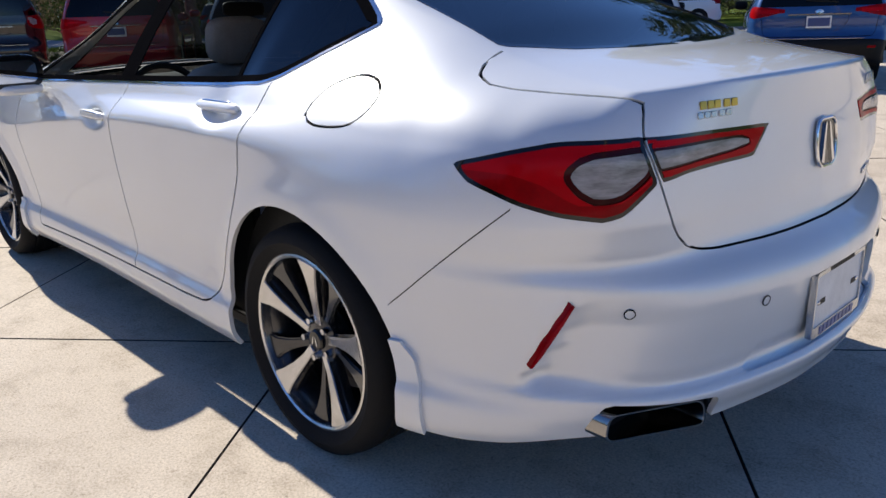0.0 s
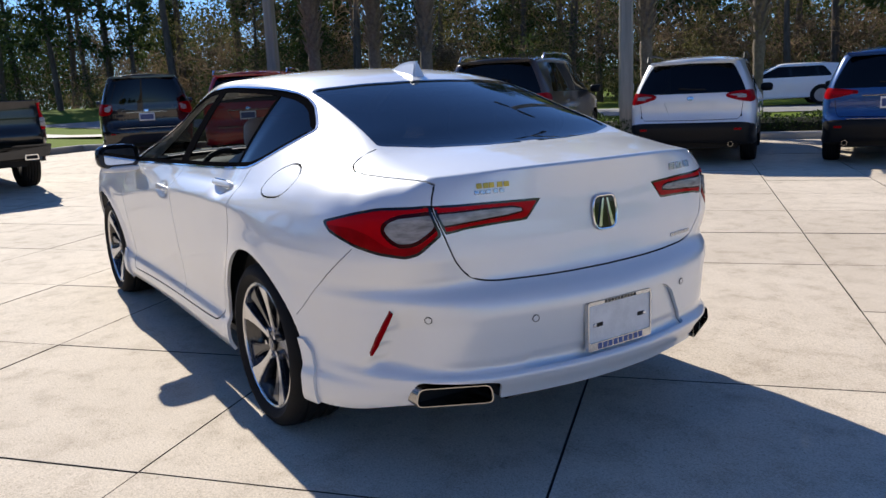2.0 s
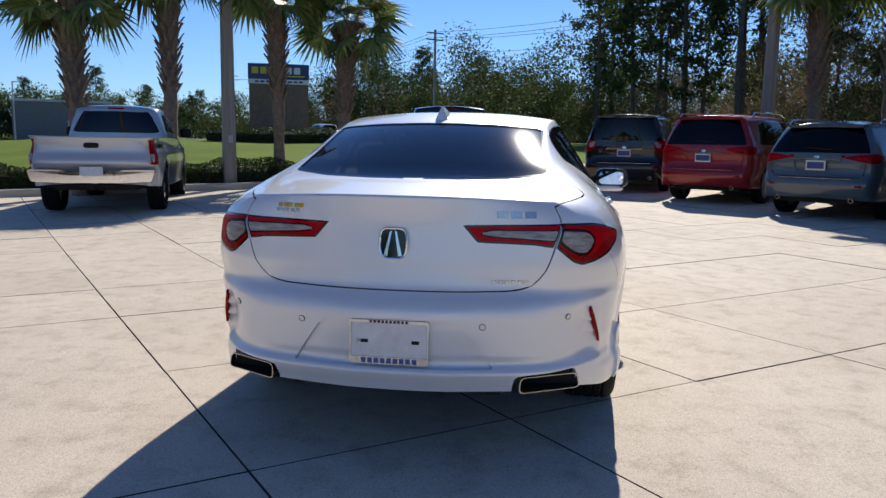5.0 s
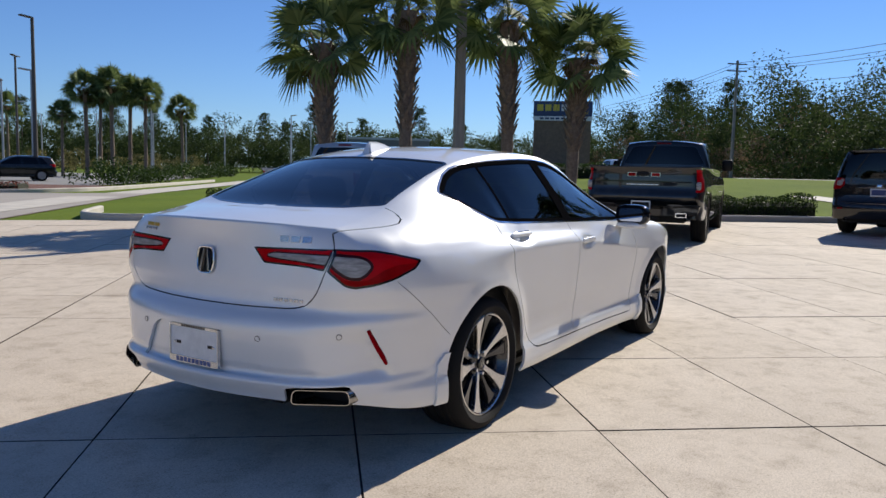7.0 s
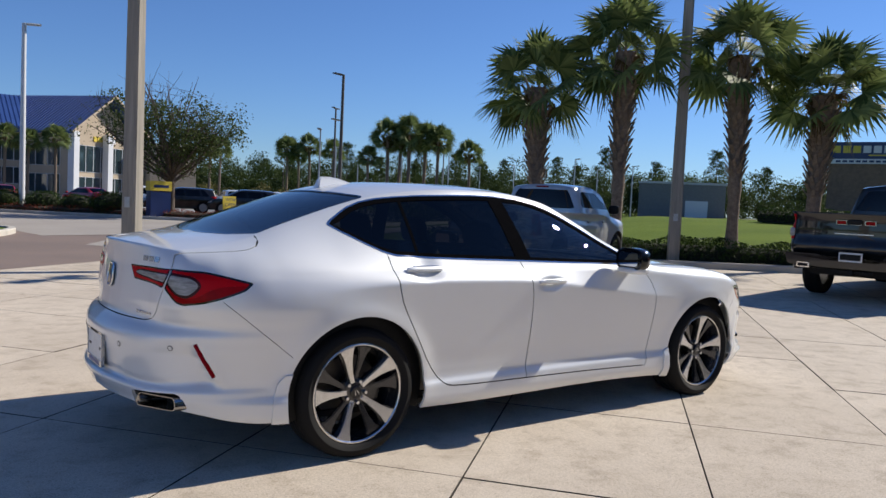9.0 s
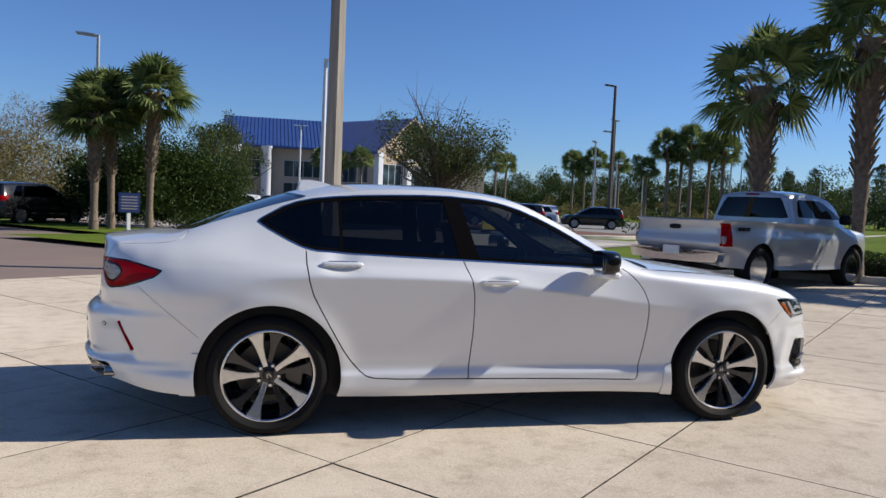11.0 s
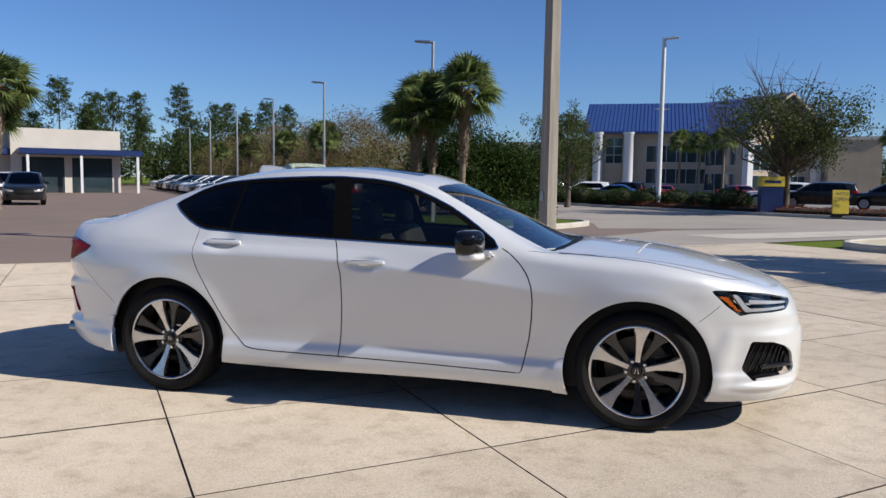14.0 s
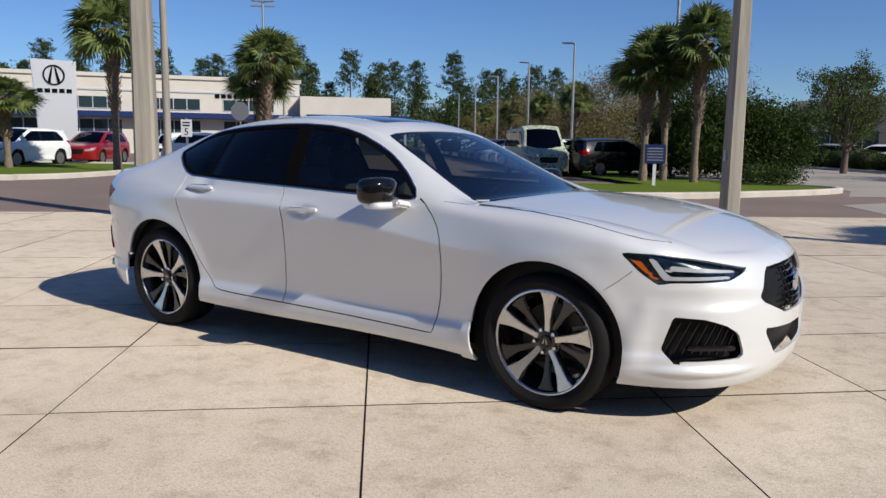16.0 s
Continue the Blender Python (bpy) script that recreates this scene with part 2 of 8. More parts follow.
OAKLEAF = leaf_mat("oak leaves", (0.12, 0.15, 0.05), (0.04, 0.06, 0.02), 0.5)
PALMBARK = surface("palm bark", (0.26, 0.20, 0.145), (0.13, 0.095, 0.07), rough=0.9, scale=14, fine=60, relief=0.8, depth=0.02)
PINEBARK = surface("pine bark", (0.15, 0.115, 0.09), (0.06, 0.045, 0.036), rough=0.95, scale=5, fine=25, relief=0.8, depth=0.03, stretch=(1, 1, 0.25))
POLECONC = surface("concrete pole", (0.36, 0.33, 0.28), (0.20, 0.185, 0.16), rough=0.85, scale=9.0, fine=70, relief=0.3, stretch=(1, 1, 0.06))
GALV = surface("galvanised steel", (0.45, 0.46, 0.47), rough=0.45, metal=0.8, relief=0.05)
WHITEPOLE = surface("white painted pole", (0.75, 0.76, 0.77), rough=0.5, relief=0.05)
BRONZE = surface("dark bronze pole", (0.10, 0.085, 0.07), rough=0.5, relief=0.05)


# ---------- curve helpers ----------
def spline(xs, ys):
    """A smooth curve through the points, as a function of numpy arrays."""
    xs, ys = np.array(xs, float), np.array(ys, float)
    d = np.diff(ys) / np.diff(xs)
    m = np.empty(len(xs))
    m[0], m[-1] = d[0], d[-1]
    for i in range(1, len(xs) - 1):
        h0, h1 = xs[i] - xs[i - 1], xs[i + 1] - xs[i]
        m[i] = 0 if d[i - 1] * d[i] < 0 and min(abs(d[i - 1]), abs(d[i])) < 0.02 else (d[i - 1] * h1 + d[i] * h0) / (h0 + h1)

    def f(x):
        x = np.clip(np.asarray(x, float), xs[0], xs[-1])
        i = np.clip(np.searchsorted(xs, x) - 1, 0, len(xs) - 2)
        h = xs[i + 1] - xs[i]
        t = (x - xs[i]) / h
        return ys[i] * (2 * t ** 3 - 3 * t ** 2 + 1) + ys[i + 1] * (3 * t ** 2 - 2 * t ** 3) + h * (m[i] * (t ** 3 - 2 * t ** 2 + t) + m[i + 1] * (t ** 3 - t ** 2))
    return f


def rounded(points, r=0.03, n=5):
    """A closed outline through the corners, each one rounded off by r."""
    out = []
    k = len(points)
    for i in range(k):
        p0, p, p1 = (np.array(points[(i + j) % k], float) for j in (-1, 0, 1))
        a, b = p0 - p, p1 - p
        la, lb = np.linalg.norm(a), np.linalg.norm(b)
        ra = min(r, 0.45 * la, 0.45 * lb)
        q0, q1 = p + a / la * ra, p + b / lb * ra
        for t in np.linspace(0, 1, n):
            out.append((1 - t) ** 2 * q0 + 2 * t * (1 - t) * p + t * t * q1)
    return np.array(out)


def smooth_loop(points, n=8):
    """A closed smooth curve through the points."""
    p = np.array(points, float)
    k = len(p)
    out = []
    for i in range(k):
        a, b, c, d = p[(i - 1) % k], p[i], p[(i + 1) % k], p[(i + 2) % k]
        for t in np.arange(n) / n:
            out.append(0.5 * (2 * b + (c - a) * t + (2 * a - 5 * b + 4 * c - d) * t * t + (3 * b - a - 3 * c + d) * t ** 3))
    return np.array(out)


def inside_distance(pts, loop):
    """Signed distance of 2D points to a closed outline: positive inside."""
    a, b = loop, np.roll(loop, -1, axis=0)
    best = np.full(len(pts), 1e9)
    inside = np.zeros(len(pts), bool)
    for p, q in zip(a, b):
        e = q - p
        w = pts - p
        t = np.clip((w @ e) / max(e @ e, 1e-12), 0, 1)
        best = np.minimum(best, np.hypot(*(w - t[:, None] * e).T))
        cond = (p[1] > pts[:, 1]) != (q[1] > pts[:, 1])
        if abs(q[1] - p[1]) > 1e-12:
            inside ^= cond & (pts[:, 0] < e[0] * (pts[:, 1] - p[1]) / (q[1] - p[1]) + p[0])
    return np.where(inside, best, -best)


def side_of(pts, line):
    """Signed distance of 2D points to an open line: positive on its left."""
    best, sign = np.full(len(pts), 1e9), np.ones(len(pts))
    for p, q in zip(line[:-1], line[1:]):
        e = q - p
        w = pts - p
        t = np.clip((w @ e) / max(e @ e, 1e-12), 0, 1)
        d = np.hypot(*(w - t[:, None] * e).T)
        near = d < best
        best = np.where(near, d, best)
        sign = np.where(near, np.sign(e[0] * w[:, 1] - e[1] * w[:, 0]) + 0.0, sign)
    return best * sign


def line_distance(pts, line):
    """Distance of 2D points to an open line."""
    best = np.full(len(pts), 1e9)
    for p, q in zip(line[:-1], line[1:]):
        e = q - p
        w = pts - p
        t = np.clip((w @ e) / max(e @ e, 1e-12), 0, 1)
        best = np.minimum(best, np.hypot(*(w - t[:, None] * e).T))
    return best


class Shell:
    """Half of a car's skin as one mesh. Each corner keeps its chart (u, v) and its normal; cut() divides it along outlines."""

    def __init__(self, verts, faces, chart, patch):
        self.bm = bmesh.new()
        self.cu = self.bm.verts.layers.float.new("u")
        self.cv = self.bm.verts.layers.float.new("v")
        self.nor = self.bm.verts.layers.float_vector.new("n")
        vs = [self.bm.verts.new(v) for v in verts]
        for v, (u, w) in zip(vs, chart):
            v[self.cu], v[self.cv] = u, w
        self.tag = self.bm.faces.layers.int.new("tag")
        self.patch = self.bm.faces.layers.int.new("patch")
        for f, p in zip(faces, patch):
            if len(set(f)) > 2:
                g = self.bm.faces.new([vs[i] for i in dict.fromkeys(f)])
                g[self.patch] = p
                g.smooth = True

    def keep_normals(self):
        self.bm.normal_update()
        for v in self.bm.verts:
            v[self.nor] = v.normal

    def charts(self):
        return np.array([(v[self.cu], v[self.cv]) for v in self.bm.verts])

    def cut(self, dist, patch, box=None):
        """Splits the faces of one patch along dist(chart) = 0."""
        bm = self.bm
        bm.verts.index_update()
        c = self.charts()
        d = dist(c)
        d[np.abs(d) < 2e-4] = 0
        edges = [e for e in bm.edges if d[e.verts[0].index] * d[e.verts[1].index] < 0 and any(f[self.patch] == patch for f in e.link_faces)]
        hit = set()
        for e in edges:
            a, b = e.verts
            if box and not (box[0] < a[self.cu] < box[1] and box[2] < a[self.cv] < box[3]):
                continue
            if abs(a[self.cu] - b[self.cu]) > 0.2:
                continue
            t = d[a.index] / (d[a.index] - d[b.index])
            co, u, w, n = a.co.lerp(b.co, t), a[self.cu] + t * (b[self.cu] - a[self.cu]), a[self.cv] + t * (b[self.cv] - a[self.cv]), a[self.nor].lerp(b[self.nor], t)
            _, v = bmesh.utils.edge_split(e, a, t)
            v.co, v[self.cu], v[self.cv], v[self.nor] = co, u, w, n
            hit.add(v)
        near = [v for v in bm.verts if v.index >= 0 and v.index < len(d) and d[v.index] == 0 and v not in hit]
        zero = hit | set(near)
        faces = {f for v in hit for f in v.link_faces if f[self.patch] == patch}
        for f in faces:
            if not f.is_valid:
                continue
            on = [v for v in f.verts if v in zero]
            if len(on) == 2 and not any(set(e.verts) == set(on) for e in f.edges):
                bmesh.utils.face_split(f, on[0], on[1])
            elif len(on) == 4:
                r = bmesh.utils.face_split(f, on[0], on[1]) if not any(set(e.verts) == set(on[:2]) for e in f.edges) else None

    def mark(self, dist, patch, tag, over=None):
        """Gives the faces of a patch whose middle lies inside the tag."""
        fs = [f for f in self.bm.faces if f[self.patch] == patch and (over is None or f[self.tag] in over)]
        mid = np.array([(sum(v[self.cu] for v in f.verts) / len(f.verts), sum(v[self.cv] for v in f.verts) / len(f.verts)) for f in fs])
        if len(fs):
            for f, d in zip(fs, dist(mid)):
                if d > 0:
                    f[self.tag] = tag

    def take(self, tags, mirror=0, lift=0.0, patch=None):
        """The faces with these tags as arrays: corners, normals, faces. mirror: 0 this half, 1 the other, 2 both. lift: metres along the normal."""
        idx, co, no, fc = {}, [], [], []
        for f in self.bm.faces:
            if f[self.tag] in tags and (patch is None or f[self.patch] == patch):
                ring = []
                for v in f.verts:
                    if v not in idx:
                        idx[v] = len(co)
                        co.append(v.co + v[self.nor] * lift)
                        no.append(v[self.nor].copy())
                    ring.append(idx[v])
                fc.append(ring)
        co, no = np.array([tuple(c) for c in co]).reshape(-1, 3), np.array([tuple(c) for c in no]).reshape(-1, 3)
        flip = np.array((1, -1, 1))
        if mirror == 0:
            return co, no, fc
        mco, mno, mfc = co * flip, no * flip, [r[::-1] for r in fc]
        if mirror == 1:
            return mco, mno, mfc
        return np.vstack([co, mco]), np.vstack([no, mno]), fc + [[i + len(co) for i in r] for r in mfc]


def skin_mesh(name, data, material, thick=0.0):
    """A mesh with the kept normals; thick: metres of sheet behind the skin."""
    co, no, fc = data
    fc = list(fc)
    n = len(co)
    if thick and n:
        count = {}
        for r in fc:
            for i in range(len(r)):
                a, b = r[i], r[(i + 1) % len(r)]
                count[(a, b)] = 1
        rim = [(a, b) for a, b in count if (b, a) not in count]
        # the rim gets corners of its own so that the outer skin keeps its shading
        ring = sorted({a for a, b in rim} | {b for a, b in rim})
        m1 = {v: n + i for i, v in enumerate(ring)}
        m2 = {v: n + len(ring) + i for i, v in enumerate(ring)}
        rc = co[ring]
        rn = no[ring]
        co = np.vstack([co, rc, rc - rn * thick])
        no = np.vstack([no, rn, rn])
        fc += [[m1[b], m1[a], m2[a], m2[b]] for a, b in rim]
    me = bpy.data.meshes.new(name)
    me.from_pydata([tuple(c) for c in co], [], fc)
    me.update()
    me.polygons.foreach_set("use_smooth", [True] * len(me.polygons))
    if n:
        ln = np.linalg.norm(no, axis=1, keepdims=True)
        no = no / np.maximum(ln, 1e-9)
        loops = []
        for p in me.polygons:
            flat = thick and min(p.vertices) >= n
            for i in p.vertices:
                loops.append(tuple(p.normal) if flat else tuple(no[i]))
        me.normals_split_custom_set(loops)
    me.materials.append(material)
    return me


# ---------- car skins ----------
def car_shell(P):
    """Half of a car's skin. P holds its outline, edges and profiles; the chart is (way round the outline, height) on the flanks and (x, y) on top."""
    ncr, ns, n1, n2 = P["grid"]
    ox, oy = P["outline"]
    t = np.arange(len(ox))
    fx, fy = spline(t, ox), spline(t, oy)
    tt = np.linspace(0, len(ox) - 1, 4000)
    px, py = fx(tt), np.maximum(fy(tt), 0)
    arc = np.concatenate([[0], np.cumsum(np.hypot(np.diff(px), np.diff(py)))])
    def at(a):
        return np.interp(a, arc, px), np.interp(a, arc, py)
    def arc_of(x, y):
        return arc[np.argmin((px - x) ** 2 + (py - y) ** 2)]
    (tx0, ty0), (tx1, ty1) = P["corners"]
    a1, a2, a3 = arc_of(tx0, ty0), arc_of(tx1, ty1), arc[-1]
    r0, r1 = P["rail_y"][0][0], P["rail_y"][0][-1]
    cols = np.concatenate([np.linspace(0, a1, ncr, endpoint=False), np.linspace(a1, a2, ns, endpoint=False), np.linspace(a2, a3, ncr + 1)])
    X, Y = at(cols)
    e = 0.004
    xa, ya = at(np.maximum(cols - e, 0))
    xb, yb = at(np.minimum(cols + e, a3))
    tx, ty = xb - xa, yb - ya
    ln = np.hypot(tx, ty)
    nx, ny = -ty / ln, tx / ln
    nx[0], ny[0], nx[-1], ny[-1] = -1, 0, 1, 0
    # the upper edge: lip, rear glass, roof rail, windscreen pillar, bonnet edge
    ry, rz, cz, bulge_in_plan = (spline(*P[k]) for k in ("rail_y", "rail_z", "mid_z", "bow"))
    rtx = np.interp(X, [tx0, tx1], [r0, r1])
    TX, TY, TZ = rtx.copy(), ry(rtx), rz(rtx)
    yc = np.linspace(0, 1, ncr + 1)
    def across(i):
        """The top strip at column i, from its middle (0) to its edge (1)."""
        x0, y0, z0 = TX[i], TY[i], TZ[i]
        xc = x0 + bulge_in_plan(x0)
        zc = cz(xc)
        w = 1 - yc ** 2.0
        y = y0 * yc
        k = 1 - yc ** 2.3
        return np.stack([x0 + (xc - x0) * w, y, z0 + (zc - z0) * k], 1)
    ia, ib = ncr, ncr + ns
    lip, brow = across(ia), across(ib)
    for j in range(ncr):
        TX[j], TY[j], TZ[j] = lip[j]
        TX[ib + ncr - j], TY[ib + ncr - j], TZ[ib + ncr - j] = brow[j]
    # heights
    zbot, zb_side, side_in, rear_in, front_in = (spline(*P[k]) for k in ("bottom", "belt", "side", "rear", "front"))
    ZB = zb_side(X)
    crest = spline(*P["crest"]) if "crest" in P else None
    wr, wf = np.clip(-nx, 0, 1) ** 1.4, np.clip(nx, 0, 1) ** 1.4
    ws = 1 - wr - wf
    V, ch = [], []
    fl = np.concatenate([np.linspace(0, 0.12, 8, endpoint=False), np.linspace(0.12, 1, n1 - 7)])
    for i in range(len(cols)):
        z0, z1 = zbot(cols[i]), ZB[i]
        z = z0 + (z1 - z0) * fl
        flank = side_in(z)
        if "crest" in P:
            # a crisp shoulder line on the doors, softer towards the tail
            zc = float(crest(X[i]))
            soft = np.interp(X[i], [-0.9, 0.1], [1.55, 1.02])
            low = np.where(z < 0.52, flank, 0.028 * (np.clip(zc - z, 0, 1) / (zc - 0.52)) ** 1.15)
            high = float(side_in(z1)) * (np.clip(z - zc, 0, 1) / max(z1 - zc, 0.02)) ** soft
            k = np.interp(X[i], [-1.75, -1.15, 0.95, 1.35], [0, 1, 1, 0])
            k = k * k * (3 - 2 * k)
            flank = flank * (1 - k) + np.where(z < zc, low, high) * k
        inset = ws[i] * flank + wr[i] * rear_in(z) + wf[i] * front_in(z)
        if "crest" in P:
            # full rear corners, most of all at the height of the lamps
            inset = inset * (1 - 0.5 * min(1.0, 4 * wr[i] * ws[i]) * np.clip((z - 0.70) / 0.08, 0, 1))
            inset = inset - (0.006 + 0.022 * np.clip((z - 0.62) / 0.1, 0, 1)) * min(1.0, 4 * wr[i] * ws[i]) * np.clip((z - 0.25) / 0.1, 0, 1) * np.clip((1.0 - z) / 0.08, 0, 1)
        if ny[i] > 0.5:
            for wx in P["axles"]:
                r = np.hypot(X[i] - wx, z - P["hub"])
                inset -= 0.013 * np.exp(-((r - P["arch"]) / 0.055) ** 2) * np.clip((z - 0.2) / 0.2, 0, 1)
        for u0, v0, ru, rv, lean, depth in P.get("dents", ()):
            du, dv = (cols[i] - u0 - lean * (z - v0)) / ru, (z - v0) / rv
            q = np.clip(1 - du * du - dv * dv, 0, 1)
            inset += depth * q * q
        if "scoop" in P:
            # a hollow in the bumper behind a sharp upright edge, running out towards the middle
            (ua, za), (ub, zb2), far, depth = P["scoop"]
            edge = ub + (ua - ub) * (z - zb2) / (za - zb2)
            run = np.clip(1 - (edge - cols[i]) / far, 0, 1) * (cols[i] < edge)
            tall = np.clip((z - 0.405) / 0.03, 0, 1) * np.clip((za + 0.015 - z) / 0.07, 0, 1)
            inset += depth * run ** 1.3 * tall
            inset -= 0.006 * np.exp(-((cols[i] - edge - 0.03) / 0.03) ** 2) * tall
        Q = np.stack([X[i] - nx[i] * inset, Y[i] - ny[i] * inset, z], 1)
        b, tq = Q[-1], np.array((TX[i], TY[i], TZ[i]))
        slope = Q[-1] - Q[-3]
        slope = slope / np.linalg.norm(slope)
        span = np.linalg.norm(tq - b)
        kk = 0.42 if ny[i] > 0.3 else 0.35
        c = b + slope * span * kk
        cab = np.clip((tq[2] - P["cabin"]) / 0.12, 0, 1)
        mid = (b + tq) / 2 + np.array((0.028 * nx[i], 0.028 * ny[i], 0.012))
        c = c * (1 - cab) + mid * cab
        for q in np.linspace(0, 1, n2 + 1)[1:]:
            Q = np.vstack([Q, ((1 - q) ** 2 * b + 2 * q * (1 - q) * c + q * q * tq)[None]])
        V.append(Q)
        ch += [(cols[i], p[2]) for p in Q]
    nr = n1 + 1 + n2
    verts = np.vstack(V)
    faces, patch = [], []
    for i in range(len(cols) - 1):
        for j in range(nr - 1):
            a, b = i * nr + j, (i + 1) * nr + j
            faces.append((a, a + 1, b + 1, b))
            patch.append(0)
    # top strip
    top, tch = [], []
    ids = {}
    for i in range(ia, ib + 1):
        row = across(i)
        for j in range(ncr + 1):
            if j == ncr:
                ids[i, j] = i * nr + nr - 1
            elif i == ia:
                ids[i, j] = j * nr + nr - 1
            elif i == ib:
                ids[i, j] = (ib + ncr - j) * nr + nr - 1
            else:
                ids[i, j] = len(verts) + len(top)
                top.append(row[j])
                tch.append((row[j][0], row[j][1]))
    for i in range(ia, ib):
        for j in range(ncr):
            faces.append((ids[i, j], ids[i + 1, j], ids[i + 1, j + 1], ids[i, j + 1]))
            patch.append(1)
    allv = np.vstack([verts, np.array(top)])
    sh = Shell([tuple(v) for v in allv], [f[::-1] for f in faces], ch + tch, patch)
    bmesh.ops.recalc_face_normals(sh.bm, faces=sh.bm.faces)
    mid = max(sh.bm.faces, key=lambda f: f.calc_center_median().z)
    if mid.normal.z < 0:
        bmesh.ops.reverse_faces(sh.bm, faces=sh.bm.faces)
    # shading across the middle plane
    sh.keep_normals()
    for v in sh.bm.verts:
        if abs(v.co.y) < 1e-5:
            n = v[sh.nor]
            v[sh.nor] = Vector((n.x, 0, n.z)).normalized()
    return sh, arc_of




SEDAN = dict(
    grid=(42, 156, 66, 20),
    crest=([-2.2, -1.5, -1.1, -0.68, -0.26, 0.2, 0.45, 0.87, 1.2, 2.2], [0.86, 0.872, 0.889, 0.888, 0.876, 0.834, 0.809, 0.757, 0.735, 0.70]),
    scoop=((0.822, 0.615), (0.905, 0.465), 0.30, 0.024),
    outline=([-2.50, -2.49, -2.455, -2.405, -2.335, -2.24, -2.10, -1.88, -1.5, -0.9, 0.1, 0.9, 1.45, 1.75, 1.95, 2.10, 2.21, 2.30, 2.365, 2.395, 2.405],
             [0.0, 0.18, 0.37, 0.54, 0.66, 0.755, 0.845, 0.915, 0.948, 0.940, 0.928, 0.938, 0.948, 0.925, 0.875, 0.805, 0.715, 0.58, 0.39, 0.19, 0.0]),
    corners=((-2.26, 0.74), (2.14, 0.775)),
    rail_y=([-2.27, -1.95, -1.6, -1.22, -0.6, -0.2, 0.1, 0.53, 0.88, 1.2, 1.5, 1.8, 2.05, 2.12], [0.61, 0.60, 0.565, 0.55, 0.585, 0.585, 0.575, 0.645, 0.725, 0.725, 0.71, 0.685, 0.64, 0.61]),
    rail_z=([-2.27, -2.1, -1.95, -1.75, -1.6, -1.4, -1.22, -0.95, -0.6, -0.3, -0.1, 0.1, 0.33, 0.53, 0.75, 0.9, 1.05, 1.25, 1.5, 1.8, 2.0, 2.12],
            [1.035, 1.062, 1.095, 1.165, 1.215, 1.28, 1.33, 1.375, 1.4, 1.397, 1.378, 1.342, 1.245, 1.145, 1.035, 0.97, 0.957, 0.95, 0.932, 0.885, 0.84, 0.80]),
    mid_z=([-2.44, -2.3, -2.15, -2.0, -1.92, -1.8, -1.6, -1.4, -1.2, -1.0, -0.75, -0.45, -0.15, 0.1, 0.3, 0.5, 0.7, 0.9, 1.0, 1.1, 1.3, 1.55, 1.8, 2.0, 2.15, 2.28],
           [1.048, 1.07, 1.09, 1.108, 1.135, 1.185, 1.265, 1.335, 1.39, 1.42, 1.436, 1.44, 1.424, 1.388, 1.312, 1.215, 1.115, 1.015, 0.985, 0.99, 0.975, 0.95, 0.912, 0.868, 0.825, 0.775]),
    bow=([-2.3, -1.95, -1.3, -0.4, 0.2, 0.9, 1.4, 2.0, 2.14], [-0.15, -0.07, -0.05, 0.0, 0.06, 0.12, 0.06, 0.10, 0.15]),
    bottom=([0, 0.5, 0.76, 1.08, 1.53, 2.1, 4.0, 4.25, 5.0, 5.5, 6.1], [0.305, 0.305, 0.30, 0.245, 0.24, 0.215, 0.20, 0.185, 0.195, 0.20, 0.215]),
    belt=([-2.3, -2.0, -1.5, -1.0, 0.0, 0.6, 0.9, 1.2, 1.5, 1.8, 2.0, 2.15], [0.93, 0.945, 0.965, 0.96, 0.945, 0.925, 0.90, 0.875, 0.85, 0.81, 0.77, 0.735]),
    side=([0.15, 0.21, 0.245, 0.30, 0.335, 0.36, 0.42, 0.52, 0.64, 0.74, 0.78, 0.80, 0.85, 0.90, 0.96, 1.0], [0.075, 0.035, 0.018, 0.016, 0.020, 0.033, 0.036, 0.028, 0.012, 0.002, 0.0, 0.002, 0.012, 0.030, 0.063, 0.086]),
    rear=([0.2, 0.25, 0.285, 0.32, 0.37, 0.388, 0.404, 0.45, 0.56, 0.61, 0.628, 0.645, 0.665, 0.685, 0.70, 0.74, 0.82, 0.90, 0.95, 1.0], [0.10, 0.06, 0.03, 0.018, -0.007, -0.010, 0.011, 0.010, 0.0, -0.002, 0.002, 0.016, 0.037, 0.056, 0.065, 0.074, 0.082, 0.09, 0.092, 0.08]),
    front=([0.15, 0.19, 0.23, 0.27, 0.33, 0.42, 0.52, 0.60, 0.66, 0.72, 0.76, 0.82], [0.11, 0.05, 0.022, 0.010, 0.004, 0.0, 0.003, 0.014, 0.034, 0.066, 0.10, 0.15]),
    dents=((2.06, 0.938, 0.135, 0.048, 0, 0.027), (2.985, 0.866, 0.135, 0.048, 0, 0.027),
           (5.0, 0.43, 0.09, 0.22, 0.2, -0.018), (5.32, 0.60, 0.40, 0.06, 0, 0.012), (5.30, 0.28, 0.36, 0.035, 0, -0.02), (0.55, 0.655, 0.8, 0.03, 0, -0.006)),
    axles=(-1.435, 1.435), hub=0.335, arch=0.40, cabin=1.12)


